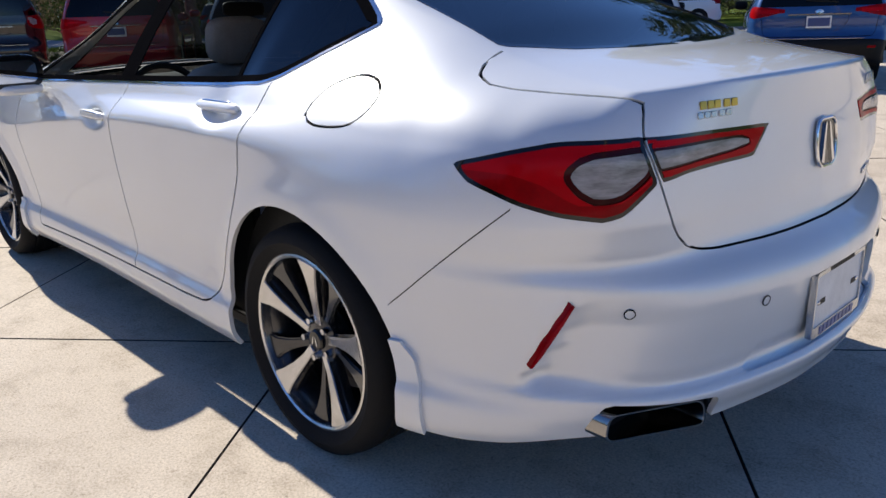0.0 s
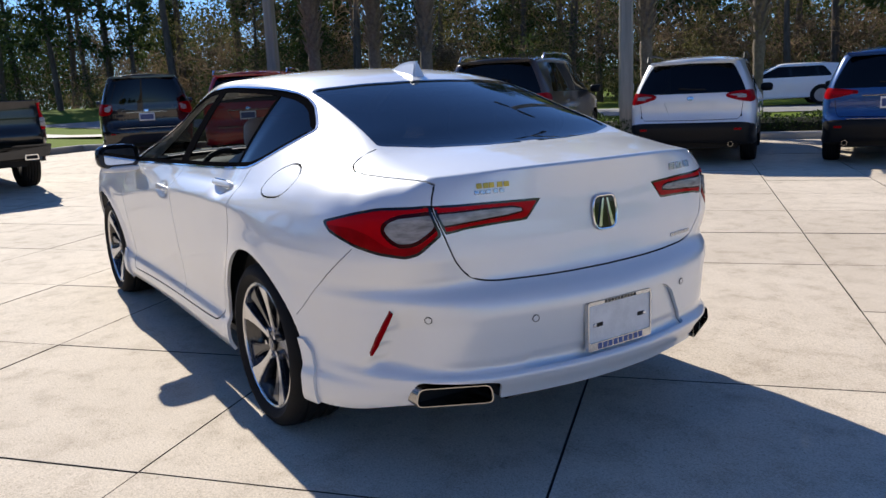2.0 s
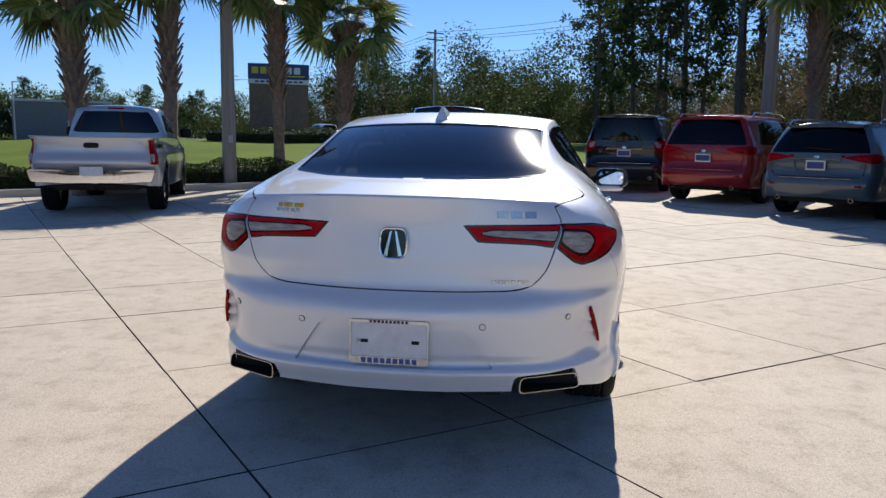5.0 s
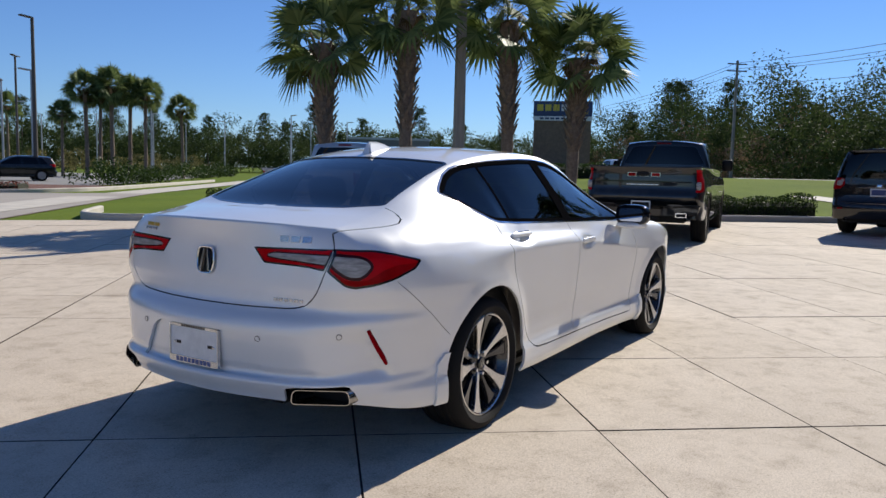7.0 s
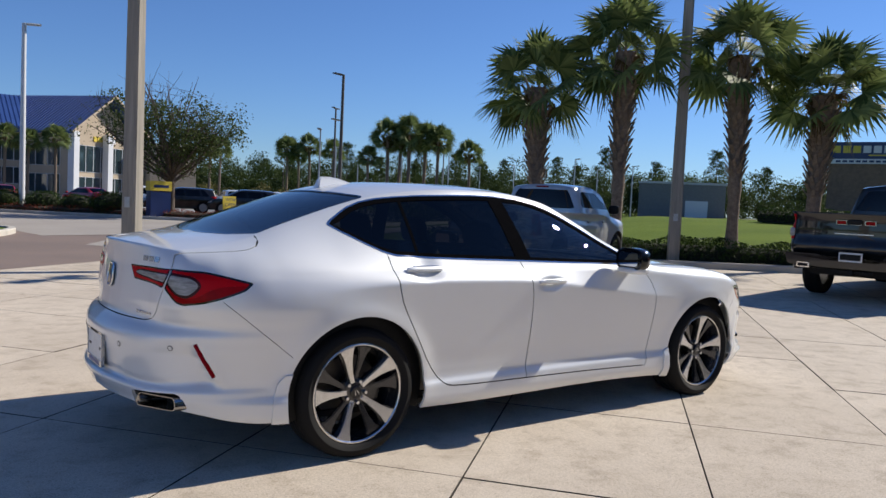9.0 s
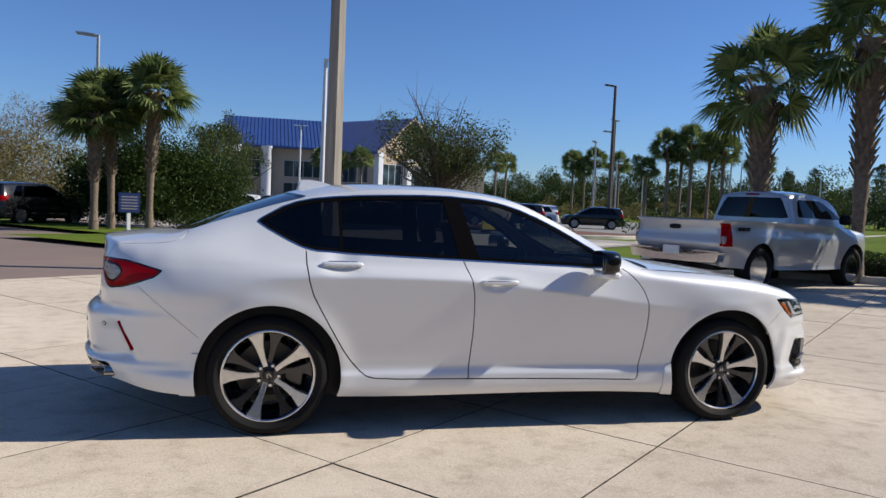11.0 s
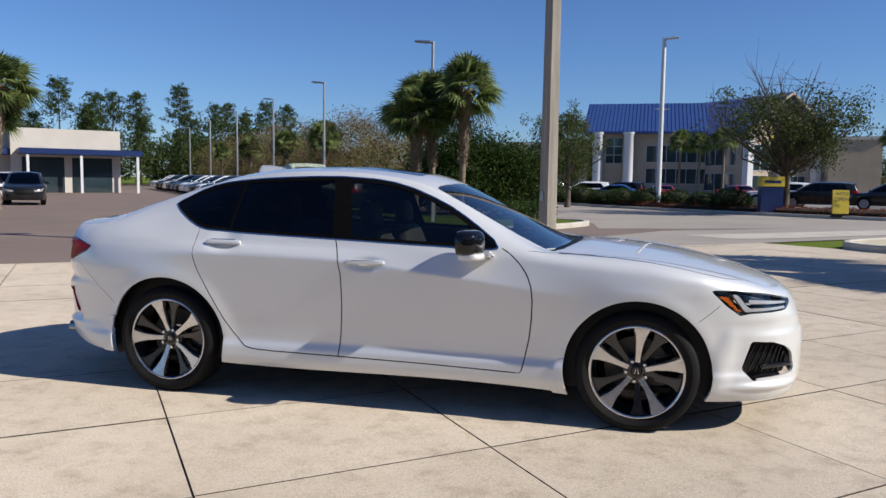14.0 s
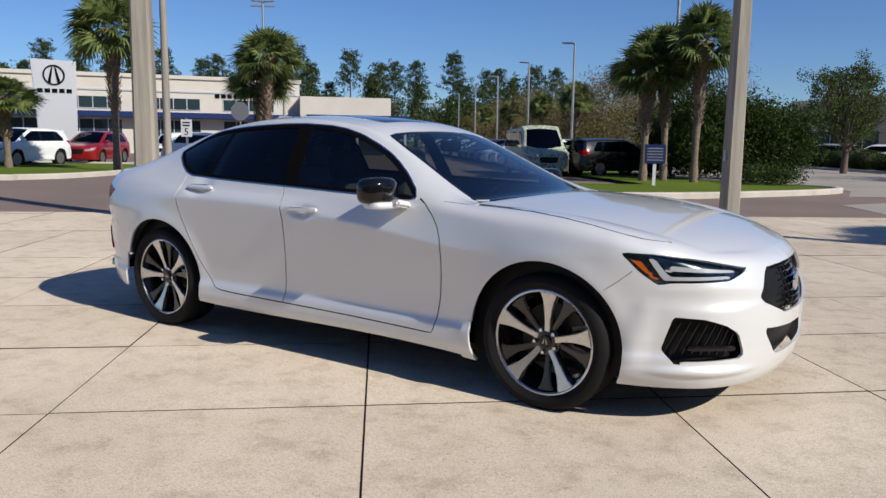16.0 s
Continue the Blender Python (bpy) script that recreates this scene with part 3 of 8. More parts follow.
# ---------- mesh helpers ----------
def part(name, bm, material, parent=None, label="", smooth=40):
    """Links a bmesh, or a mesh, as one object under a thing or a part."""
    if isinstance(bm, bpy.types.Mesh):
        me = bm
    else:
        me = bpy.data.meshes.new(name)
        bm.to_mesh(me)
        bm.free()
        if material:
            me.materials.append(material)
        if smooth:
            me.polygons.foreach_set("use_smooth", [True] * len(me.polygons))
            me.set_sharp_from_angle(angle=radians(smooth))
    ob = new(name, me)
    if parent:
        ob.parent = parent
    if label:
        ob["label"] = label
    return ob


def box(x0, x1, y0, y1, z0, z1, bevel=0.0, seg=2):
    bm = box_bm(x0, x1, y0, y1, z0, z1)
    if bevel:
        bmesh.ops.bevel(bm, geom=bm.edges[:], offset=bevel, segments=seg, affect="EDGES")
    return bm


def lathe(profile, n=48, axis="Y", close=False):
    """Turns a profile of (radius, place along the axis) round the axis."""
    bm = bmesh.new()
    rings = []
    for r, h in profile:
        ring = []
        for k in range(n):
            a = 2 * math.pi * k / n
            c, s = r * math.cos(a), r * math.sin(a)
            ring.append(bm.verts.new({"Y": (c, h, s), "Z": (c, s, h), "X": (h, c, s)}[axis]))
        rings.append(ring)
    pairs = list(zip(rings[:-1], rings[1:])) + ([(rings[-1], rings[0])] if close else [])
    for a, b in pairs:
        for k in range(n):
            bm.faces.new((a[k], a[(k + 1) % n], b[(k + 1) % n], b[k]))
    if not close:
        for ring, (r, h) in ((rings[0], profile[0]), (rings[-1], profile[-1])):
            if r > 1e-4:
                bm.faces.new(ring)
    bmesh.ops.remove_doubles(bm, verts=bm.verts, dist=1e-5)
    bmesh.ops.recalc_face_normals(bm, faces=bm.faces)
    return bm


def prism(outline, d0, d1, plane="xz", bevel=0.0):
    """A slab from a closed 2D outline, from d0 to d1 across its plane."""
    bm = bmesh.new()
    def at(p, d):
        return {"xz": (p[0], d, p[1]), "xy": (p[0], p[1], d), "yz": (d, p[0], p[1])}[plane]
    a, b = [bm.verts.new(at(p, d0)) for p in outline], [bm.verts.new(at(p, d1)) for p in outline]
    bm.faces.new(a)
    bm.faces.new(b[::-1])
    n = len(a)
    for i in range(n):
        bm.faces.new((a[i], b[i], b[(i + 1) % n], a[(i + 1) % n]))
    bmesh.ops.recalc_face_normals(bm, faces=bm.faces)
    if bevel:
        flat = [e for e in bm.edges if e.calc_face_angle(0) > 0.5 and len({round(v.co[{"xz": 1, "xy": 2, "yz": 0}[plane]], 4) for v in e.verts}) == 1]
        bmesh.ops.bevel(bm, geom=flat, offset=bevel, segments=2, affect="EDGES")
    return bm


def tube(points, r, n=10, closed=False):
    """A round bar along the points; r is a number or one for each point."""
    bm = bmesh.new()
    pts = [Vector(p) for p in points]
    rings = []
    k = len(pts)
    side = None
    for i, p in enumerate(pts):
        d = (pts[(i + 1) % k] - pts[i - 1]) if closed or 0 < i < k - 1 else (pts[1] - pts[0] if i == 0 else pts[-1] - pts[-2])
        d.normalize()
        if side is None:
            side = d.orthogonal()
        side = (side - d * side.dot(d)).normalized()
        up = d.cross(side)
        rr = r[i] if isinstance(r, (list, tuple)) else r
        rings.append([bm.verts.new(p + (side * math.cos(2 * math.pi * j / n) + up * math.sin(2 * math.pi * j / n)) * rr) for j in range(n)])
    for i in range(k if closed else k - 1):
        a, b = rings[i], rings[(i + 1) % k]
        for j in range(n):
            bm.faces.new((a[j], a[(j + 1) % n], b[(j + 1) % n], b[j]))
    if not closed:
        bm.faces.new(rings[0][::-1])
        bm.faces.new(rings[-1])
    bmesh.ops.recalc_face_normals(bm, faces=bm.faces)
    return bm


def moved(bm, m):
    bmesh.ops.transform(bm, matrix=m, verts=bm.verts)
    return bm


def joined(*bms):
    """Several bmeshes as one."""
    out = bmesh.new()
    for b in bms:
        me = bpy.data.meshes.new("tmp")
        b.to_mesh(me)
        b.free()
        out.from_mesh(me)
        bpy.data.meshes.remove(me)
    return out


def thing(name, label, category, group="", m=None, kind=""):
    ob = tagged(new(name), label, category, group, kind)
    if m is not None:
        ob.matrix_world = m
    return ob


# ---------- wheels ----------
def tyre_bm(r, rim, w, n=56):
    h = w / 2
    prof = [(rim - 0.006, -h * 0.72), (rim + 0.008, -h * 0.86), (rim + (r - rim) * 0.45, -h * 1.0), (r - 0.028, -h * 0.97), (r - 0.008, -h * 0.84)]
    grooves = []
    for k in range(4):
        c = h * (-0.5 + k * 0.335)
        grooves += [(r, c - 0.012), (r - 0.007, c - 0.008), (r - 0.007, c + 0.0), (r, c + 0.004)]
    prof += grooves + [(r - 0.008, h * 0.84), (r - 0.028, h * 0.97), (rim + (r - rim) * 0.45, h * 1.0), (rim + 0.022, h * 0.93), (rim + 0.008, h * 0.86), (rim - 0.006, h * 0.72)]
    return lathe(prof, n, "Y", close=True)


def sedan_wheel(parent, x, y, turn):
    """An alloy wheel with machined and dark spokes; its outer face looks along +y of its own frame."""
    R, RIM, W = 0.336, 0.253, 0.25
    face = 0.095
    rim = part("wheel", lathe([(RIM + 0.004, face + 0.012), (RIM - 0.002, face + 0.014), (RIM - 0.008, face + 0.010), (RIM - 0.010, face - 0.002), (RIM - 0.014, face - 0.02), (RIM - 0.03, face - 0.07), (RIM - 0.035, -0.10), (RIM, -0.11), (RIM + 0.004, -0.11)], 72, "Y", close=True), STEEL, parent, "alloy wheel with machined and dark grey spokes")
    rim.matrix_local = pose(x, y, 0.335, 0, 0, 180 if y < 0 else 0) @ pose(0, 0, 0, 0, turn, 0)
    part("tyre", tyre_bm(R, RIM, W), RUBBER, rim, "black rubber tyre")
    barrel = lathe([(RIM - 0.036, -0.10), (RIM - 0.03, face - 0.05), (RIM - 0.013, face - 0.004), (RIM - 0.0105, face + 0.004), (RIM - 0.016, face - 0.014), (RIM - 0.036, face - 0.05), (RIM - 0.042, -0.10)], 60, "Y", close=True)
    part("rim_barrel", barrel, GUNMETAL, rim, "dark grey inner rim")

    def dish(bm, base, rise):
        """Bows a flat spoke outwards from the hub to the rim."""
        for v in bm.verts:
            v.co.y += face + base + rise * min(1.0, max(0.0, (v.co.z - 0.05) / 0.19)) ** 1.4
        return bm
    for k in range(5):
        a = 72 * k
        # machined blade: slim at the hub, flared where it meets the rim
        blade = prism([(-0.013, 0.048), (0.013, 0.048), (0.0155, 0.10), (0.021, 0.16), (0.028, 0.205), (0.040, 0.237), (0.038, 0.244), (0.0, 0.2455), (-0.038, 0.244), (-0.042, 0.237), (-0.030, 0.205), (-0.019, 0.16), (-0.012, 0.10)], -0.016, 0.008, "xz", 0.003)
        ob = part("spoke", dish(blade, -0.030, 0.034), STEEL, rim, "machined silver spoke")
        ob.matrix_local = pose(0, 0, 0, 0, a, 0)
        # dark shoulder under the blade and a broad dark twin beside it
        web = prism([(-0.017, 0.045), (0.017, 0.045), (0.020, 0.12), (0.028, 0.18), (0.050, 0.243), (-0.052, 0.243), (-0.026, 0.18), (-0.017, 0.12)], -0.022, 0.006, "xz", 0.003)
        ob = part("spoke_web", dish(web, -0.046, 0.030), GUNMETAL, rim, "dark grey spoke flank")
        ob.matrix_local = pose(0, 0, 0, 0, a, 0)
        arm = prism([(-0.010, 0.05), (0.014, 0.05), (0.012, 0.10), (0.012, 0.16), (0.020, 0.21), (0.034, 0.240), (-0.006, 0.2435), (-0.058, 0.238), (-0.036, 0.21), (-0.022, 0.16), (-0.014, 0.10)], -0.018, 0.006, "xz", 0.005)
        ob = part("spoke", dish(arm, -0.040, 0.030), GUNMETAL, rim, "dark grey spoke")
        ob.matrix_local = pose(0, 0, 0, 0, a - 25, 0)
        nut = lathe([(0.0001, 0.012), (0.009, 0.011), (0.011, 0.0), (0.011, -0.012)], 6, "Y")
        ob = part("lug_nut", nut, CHROME, rim)
        ang = radians(a + 30)
        ob.matrix_local = pose(0.057 * math.sin(ang), face - 0.022, 0.057 * math.cos(ang))
    part("hub", lathe([(0.0001, face - 0.024), (0.05, face - 0.026), (0.072, face - 0.034), (0.078, face - 0.06), (0.06, face - 0.10)], 40, "Y"), GUNMETAL, rim, "dark grey hub")
    cap = part("centre_cap", lathe([(0.0001, face - 0.012), (0.026, face - 0.013), (0.031, face - 0.018), (0.031, face - 0.03)], 32, "Y"), GLOSSBLACK, rim, "black centre cap with a silver mark")
    mark = joined(moved(prism([(-0.004, -0.014), (0.0, -0.014), (0.002, 0.012), (-0.001, 0.012)], 0, 0.002), pose(-0.007, face - 0.0125, 0, 0, 14, 0)), moved(prism([(-0.004, -0.014), (0.0, -0.014), (0.002, 0.012), (-0.001, 0.012)], 0, 0.002), pose(0.007, face - 0.0125, 0, 0, -14, 0)))
    part("cap_mark", mark, CHROME, rim)
    part("brake_disc", lathe([(0.07, -0.02), (0.175, -0.02), (0.175, -0.045), (0.07, -0.045)], 48, "Y", close=True), DISC, rim, "grey steel brake disc")
    cal = prism([(0.10, -0.07), (0.185, -0.085), (0.195, 0.0), (0.185, 0.085), (0.10, 0.07)], -0.07, 0.0, "xz", 0.008)
    cb = part("brake_caliper", moved(cal, pose(0, 0, 0, 0, -turn + 180, 0)), GUNMETAL, rim, "dark brake caliper")
    return rim


# ---------- the white sedan ----------
def build_sedan():
    car = thing("sedan_car", "pearl white four-door sedan with tinted glass parked on concrete", "car")
    sh, arc_of = car_shell(SEDAN)
    A = 3.106  # chart way of the middle of the wheelbase
    G = 0.0036
    dlo = np.array([(1.605, 1.180), (1.66, 1.143), (1.761, 1.089), (1.84, 1.053), (1.91, 1.034), (2.093, 1.023), (2.43, 1.012), (2.777, 1.002), (3.194, 0.988), (3.55, 0.978), (3.72, 0.975), (3.755, 0.982), (3.73, 1.02),
                    (3.64, 1.082), (3.53, 1.152), (3.445, 1.201), (3.33, 1.254), (3.203, 1.304), (3.08, 1.337), (2.963, 1.356), (2.75, 1.368), (2.58, 1.367), (2.405, 1.360), (2.2, 1.349), (2.048, 1.335), (1.93, 1.320), (1.834, 1.298), (1.75, 1.266), (1.68, 1.227), (1.63, 1.198)])
    fwin = np.array([(2.90, 0.9), (2.79, 1.45), (4.2, 1.45), (4.2, 0.9)])
    rwin = np.array([(2.087, 1.45), (2.068, 0.9), (2.775, 0.9), (2.685, 1.45)])
    qwin = np.array([(1.4, 0.9), (2.050, 0.9), (2.069, 1.45), (1.4, 1.45)])
    rdoor = np.array([(1.862, 1.034), (1.862, 0.962), (1.875, 0.87), (1.90, 0.79), (1.946, 0.705), (2.0, 0.61), (2.072, 0.487), (2.12, 0.42), (2.169, 0.365), (2.205, 0.335), (2.251, 0.318), (2.4, 0.311), (2.814, 0.306)])
    bdoor = np.array([(2.775, 1.005), (2.779, 0.99), (2.812, 0.90), (2.833, 0.80), (2.838, 0.70), (2.838, 0.58), (2.830, 0.45), (2.817, 0.306)])
    fdoor = np.array([(2.817, 0.306), (3.4, 0.298), (3.895, 0.287), (3.912, 0.295), (3.925, 0.36), (3.95, 0.48), (3.963, 0.60), (3.966, 0.70), (3.957, 0.78), (3.93, 0.845), (3.89, 0.90), (3.83, 0.955), (3.775, 0.985)])
    trunk = np.array([(1.235, 1.135), (1.21, 1.095), (1.17, 1.068), (1.12, 1.052), (1.05, 1.043), (0.97, 1.037), (0.885, 1.032), (0.80, 1.027), (0.746, 1.018), (0.72, 1.0), (0.704, 0.975), (0.69, 0.94), (0.672, 0.90), (0.655, 0.86), (0.635, 0.81), (0.618, 0.772), (0.595, 0.74), (0.564, 0.714), (0.52, 0.701), (0.466, 0.695), (0.295, 0.692), (0.0, 0.691)])
    trunk_in = np.vstack([[(-0.3, 0.691)], trunk[::-1], [(1.235, 1.3), (-0.3, 1.3)]])
    tl_out = rounded([(1.100, 0.906), (0.96, 0.938), (0.873, 0.953), (0.6995, 0.957), (0.684, 0.915), (0.6610, 0.862), (0.735, 0.803), (0.777, 0.792), (0.869, 0.804), (0.951, 0.827), (1.06, 0.868)], 0.008)
    tl_in = rounded([(0.691, 0.955), (0.282, 0.947), (0.342, 0.880), (0.58, 0.872), (0.649, 0.862), (0.675, 0.915)], 0.006)
    tl_low = np.array([(1.2, 0.90), (0.96, 0.888), (0.90, 0.868), (0.835, 0.828), (0.745, 0.828), (0.67, 0.872), (0.60, 0.75), (1.2, 0.75)])
    tl_white = rounded([(0.855, 0.888), (0.815, 0.918), (0.690, 0.927), (0.682, 0.888), (0.749, 0.842), (0.808, 0.840)], 0.022)
    tl_white2 = rounded([(0.676, 0.927), (0.39, 0.926), (0.352, 0.913), (0.42, 0.904), (0.658, 0.891)], 0.006)
    tailpipe = rounded([(0.475, 0.2), (0.486, 0.366), (0.53, 0.374), (0.752, 0.382), (0.775, 0.368), (0.778, 0.2)], 0.012)
    guard_r = np.array([(1.195, 0.1), (1.205, 0.34), (1.225, 0.425), (1.262, 0.465), (1.40, 0.465), (1.40, 0.1)])
    guard_f = np.array([(4.085, 0.1), (4.09, 0.30), (4.105, 0.37), (4.13, 0.385), (4.26, 0.385), (4.26, 0.1)])
    fuel = smooth_loop([(1.628, 0.975), (1.605, 1.03), (1.52, 1.062), (1.43, 1.051), (1.390, 1.012), (1.437, 0.958), (1.573, 0.948)])
    seam = np.array([(0.955, 0.826), (1.05, 0.75), (1.19, 0.635), (1.30, 0.545)])
    seam_f = np.array([(4.965, 0.722), (4.90, 0.668), (4.84, 0.625)])
    rbump = np.array([(-0.3, 0.1), (-0.3, 0.691), (0.466, 0.695), (0.564, 0.714), (0.618, 0.772), (0.66, 0.86), (0.8, 0.86), (0.955, 0.826), (1.05, 0.75), (1.19, 0.635), (1.30, 0.545), (1.32, 0.1)])
    recess = rounded([(-0.05, 0.592), (0.232, 0.586), (0.29, 0.555), (0.40, 0.405), (0.40, 0.398), (-0.05, 0.398)], 0.02)
    # nose
    hl = rounded([(4.905, 0.803), (5.06, 0.800), (5.2, 0.786), (5.42, 0.755), (5.56, 0.734), (5.545, 0.720), (5.42, 0.684), (5.13, 0.676), (5.08, 0.664), (5.0, 0.716)], 0.012)
    hl_amber = rounded([(4.96, 0.770), (5.0, 0.768), (5.066, 0.696), (5.058, 0.690), (5.005, 0.732)], 0.006)
    hl_drl = rounded([(5.03, 0.782), (5.06, 0.780), (5.125, 0.705), (5.42, 0.706), (5.43, 0.694), (5.125, 0.688), (5.10, 0.688)], 0.004)
    hl_bar = rounded([(5.13, 0.752), (5.46, 0.728), (5.46, 0.718), (5.12, 0.730)], 0.004)
    grille = rounded([(7.0, 0.722), (5.745, 0.722), (5.70, 0.70), (5.615, 0.60), (5.64, 0.575), (5.86, 0.50), (7.0, 0.48)], 0.02)
    low_in = rounded([(7.0, 0.425), (5.95, 0.432), (5.665, 0.452), (5.66, 0.43), (5.755, 0.325), (5.80, 0.312), (7.0, 0.305)], 0.015)
    duct = rounded([(5.155, 0.527), (5.30, 0.518), (5.40, 0.49), (5.469, 0.45), (5.507, 0.36), (5.494, 0.336), (5.193, 0.326), (5.177, 0.306), (5.105, 0.375)], 0.015)
    hood = np.array([(3.93, 0.972), (4.05, 0.962), (4.2, 0.957), (4.426, 0.946), (4.605, 0.930), (4.75, 0.908), (4.88, 0.882), (5.0, 0.858), (5.1, 0.846)])
    hood_in = np.vstack([hood, [(5.1, 1.3), (3.9, 1.3)]])
    fbump = np.array([(4.965, 0.722), (4.84, 0.625), (4.8, 0.1), (7, 0.1), (7, 1.3), (5.1, 1.3), (5.1, 0.846), (5.05, 0.80), (5.0, 0.76)])
    rear_glass = np.array([(-1.345, -0.2), (-1.335, 0.2), (-1.29, 0.40), (-1.25, 0.505), (-1.265, 0.523), (-1.6, 0.540), (-1.83, 0.568), (-1.862, 0.560), (-1.945, 0.4), (-1.998, 0.2), (-2.015, 0.0), (-2.015, -0.2)])
    screen = np.array([(0.235, -0.2), (0.23, 0.2), (0.205, 0.46), (0.215, 0.535), (0.35, 0.570), (0.53, 0.605), (0.75, 0.655), (0.90, 0.685), (0.955, 0.60), (1.0, 0.35), (1.02, 0.1), (1.02, -0.2)])
    cowl = np.array([(0.90, 0.69), (0.955, 0.60), (1.0, 0.35), (1.02, 0.1), (1.02, -0.2), (1.075, -0.2), (1.075, 0.1), (1.05, 0.35), (1.0, 0.62), (0.95, 0.705)])
    sunroof = rounded([(-0.66, -0.3), (-0.66, 0.38), (0.05, 0.37), (0.075, -0.3)], 0.04)

    def arch(c):
        return 0.398 - np.minimum(np.hypot(c[:, 0] - (A - 1.435), c[:, 1] - 0.335), np.hypot(c[:, 0] - (A + 1.435), c[:, 1] - 0.335))
    def loop(l, off=0.0):
        return lambda c: inside_distance(c, l) + off
    def band(l, w=G):
        return lambda c: w - line_distance(c, l)
    def ring(l, w=G):
        return lambda c: w - np.abs(inside_distance(c, l))
    def trunk_gap(c):
        """Thinner where the lid turns level, as the chart measures height."""
        return np.interp(c[:, 1], [1.0, 1.03, 1.055, 1.10], [0.0028, 0.0014, 0.0012, 0.0026]) - line_distance(c, trunk)
    fuel_ring = ring(fuel, 0.003)
    flank = [arch, loop(dlo), loop(dlo, -0.02), loop(dlo, 0.007), loop(rwin), loop(fwin), loop(qwin), band(rdoor), band(bdoor), band(fdoor), trunk_gap, loop(tl_out), loop(tl_out, -0.0095), loop(tl_in), loop(tl_in, -0.008), loop(tl_white), loop(tl_white, 0.013), loop(tl_low), loop(tl_white2), loop(tl_white2, 0.006), loop(tailpipe), fuel_ring,
             band(seam, 0.0014), band(seam_f, 0.0014), loop(recess), loop(hl), loop(hl_amber), loop(hl_drl), loop(hl_bar), loop(grille), loop(low_in), loop(duct), band(hood, 0.0012), loop(guard_r), loop(guard_f)]
    boxes = [None, (1.5, 3.9, 0.9, 1.45), (1.5, 3.9, 0.9, 1.45), (1.5, 3.9, 0.9, 1.45), (1.9, 2.9, 0.9, 1.45), (2.6, 4, 0.9, 1.45), (1.5, 2.3, 0.9, 1.45), (1.8, 2.95, 0.25, 1.06), (2.7, 2.9, 0.25, 1.06), (2.75, 4.05, 0.25, 1.06), (-0.1, 1.3, 0.6, 1.2), (0.6, 1.2, 0.7, 1.0), (0.6, 1.2, 0.7, 1.0), (0.2, 0.75, 0.8, 1.0), (0.2, 0.75, 0.8, 1.0), (0.6, 1, 0.8, 1), (0.6, 1, 0.8, 1), (0.6, 1.15, 0.7, 1), (0.3, 0.8, 0.85, 1), (0.3, 0.8, 0.85, 1), (0.4, 0.9, 0.25, 0.45), (1.3, 1.7, 0.9, 1.1),
             (0.9, 1.4, 0.5, 0.9), (4.7, 5.1, 0.5, 0.8), (-0.1, 0.5, 0.35, 0.65), (4.8, 5.7, 0.6, 0.85), (4.9, 5.2, 0.6, 0.85), (4.9, 5.6, 0.6, 0.85), (5.0, 5.6, 0.6, 0.85), (5.5, 7, 0.4, 0.8), (5.5, 7, 0.25, 0.5), (5.0, 5.6, 0.25, 0.6), (3.8, 5.2, 0.8, 1.0), (1.1, 1.45, 0.15, 0.55), (4.0, 4.3, 0.15, 0.5)]
    # thin bands need corners on their middle first
    for l, b in ((rdoor, boxes[7]), (bdoor, boxes[8]), (fdoor, boxes[9]), (trunk, boxes[10]), (seam, boxes[22]), (seam_f, boxes[23]), (hood, boxes[32]), (np.array([(5.06, 0.77), (5.12, 0.697), (5.43, 0.70)]), boxes[27]), (np.array([(5.12, 0.741), (5.46, 0.723)]), boxes[28])):
        sh.cut(lambda c, l=l: side_of(c, l), 0, b)
    for f, b in zip(flank, boxes):
        if f is fuel_ring:
            sh.cut(loop(fuel), 0, b)
        sh.cut(f, 0, b)
    for f in (loop(rear_glass), loop(rear_glass, 0.018), loop(screen), loop(screen, -0.03), loop(cowl), loop(sunroof), ring(sunroof, 0.004)):
        sh.cut(f, 1)
    T = dict(body=0, fdoor=1, rdoor=2, gap=3, trunk=4, rbump=5, fbump=6, hood=7, roof=8, hole=9, trim=10, fwin=11, rwin=12, qwin=13, pillar=14, tlo=15, tlw=16, tlb=17, tli=18, tliw=19, refl=20, fuel=21, recess=22, hl=23, amber=24, drl=25, grille=26, low=27, duct=28, rglass=29, rtrim=30, screen=31, cowl=32, sunroof=33, frit=34, guard=35, guardf=37, tlow=38, tlring=39)
    # tags, the larger first
    rd = np.vstack([rdoor, bdoor[::-1], [(2.775, 1.12), (1.862, 1.12)]])
    fd = np.vstack([bdoor, fdoor, [(3.775, 1.12), (2.775, 1.12)]])
    sh.mark(loop(rbump), 0, T["rbump"])
    sh.mark(loop(fbump), 0, T["fbump"])
    sh.mark(loop(hood_in), 0, T["hood"])
    sh.mark(loop(trunk_in), 0, T["trunk"])
    sh.mark(loop(rd), 0, T["rdoor"])
    sh.mark(loop(fd), 0, T["fdoor"])
    for l in (rdoor, bdoor, fdoor):
        sh.mark(band(l), 0, T["gap"])
    sh.mark(trunk_gap, 0, T["gap"])
    for l in (seam, seam_f):
        sh.mark(band(l, 0.0014), 0, T["gap"])
    sh.mark(band(hood, 0.0012), 0, T["gap"])
    sh.mark(loop(dlo, 0.007), 0, T["trim"])
    sh.mark(loop(dlo), 0, T["pillar"])
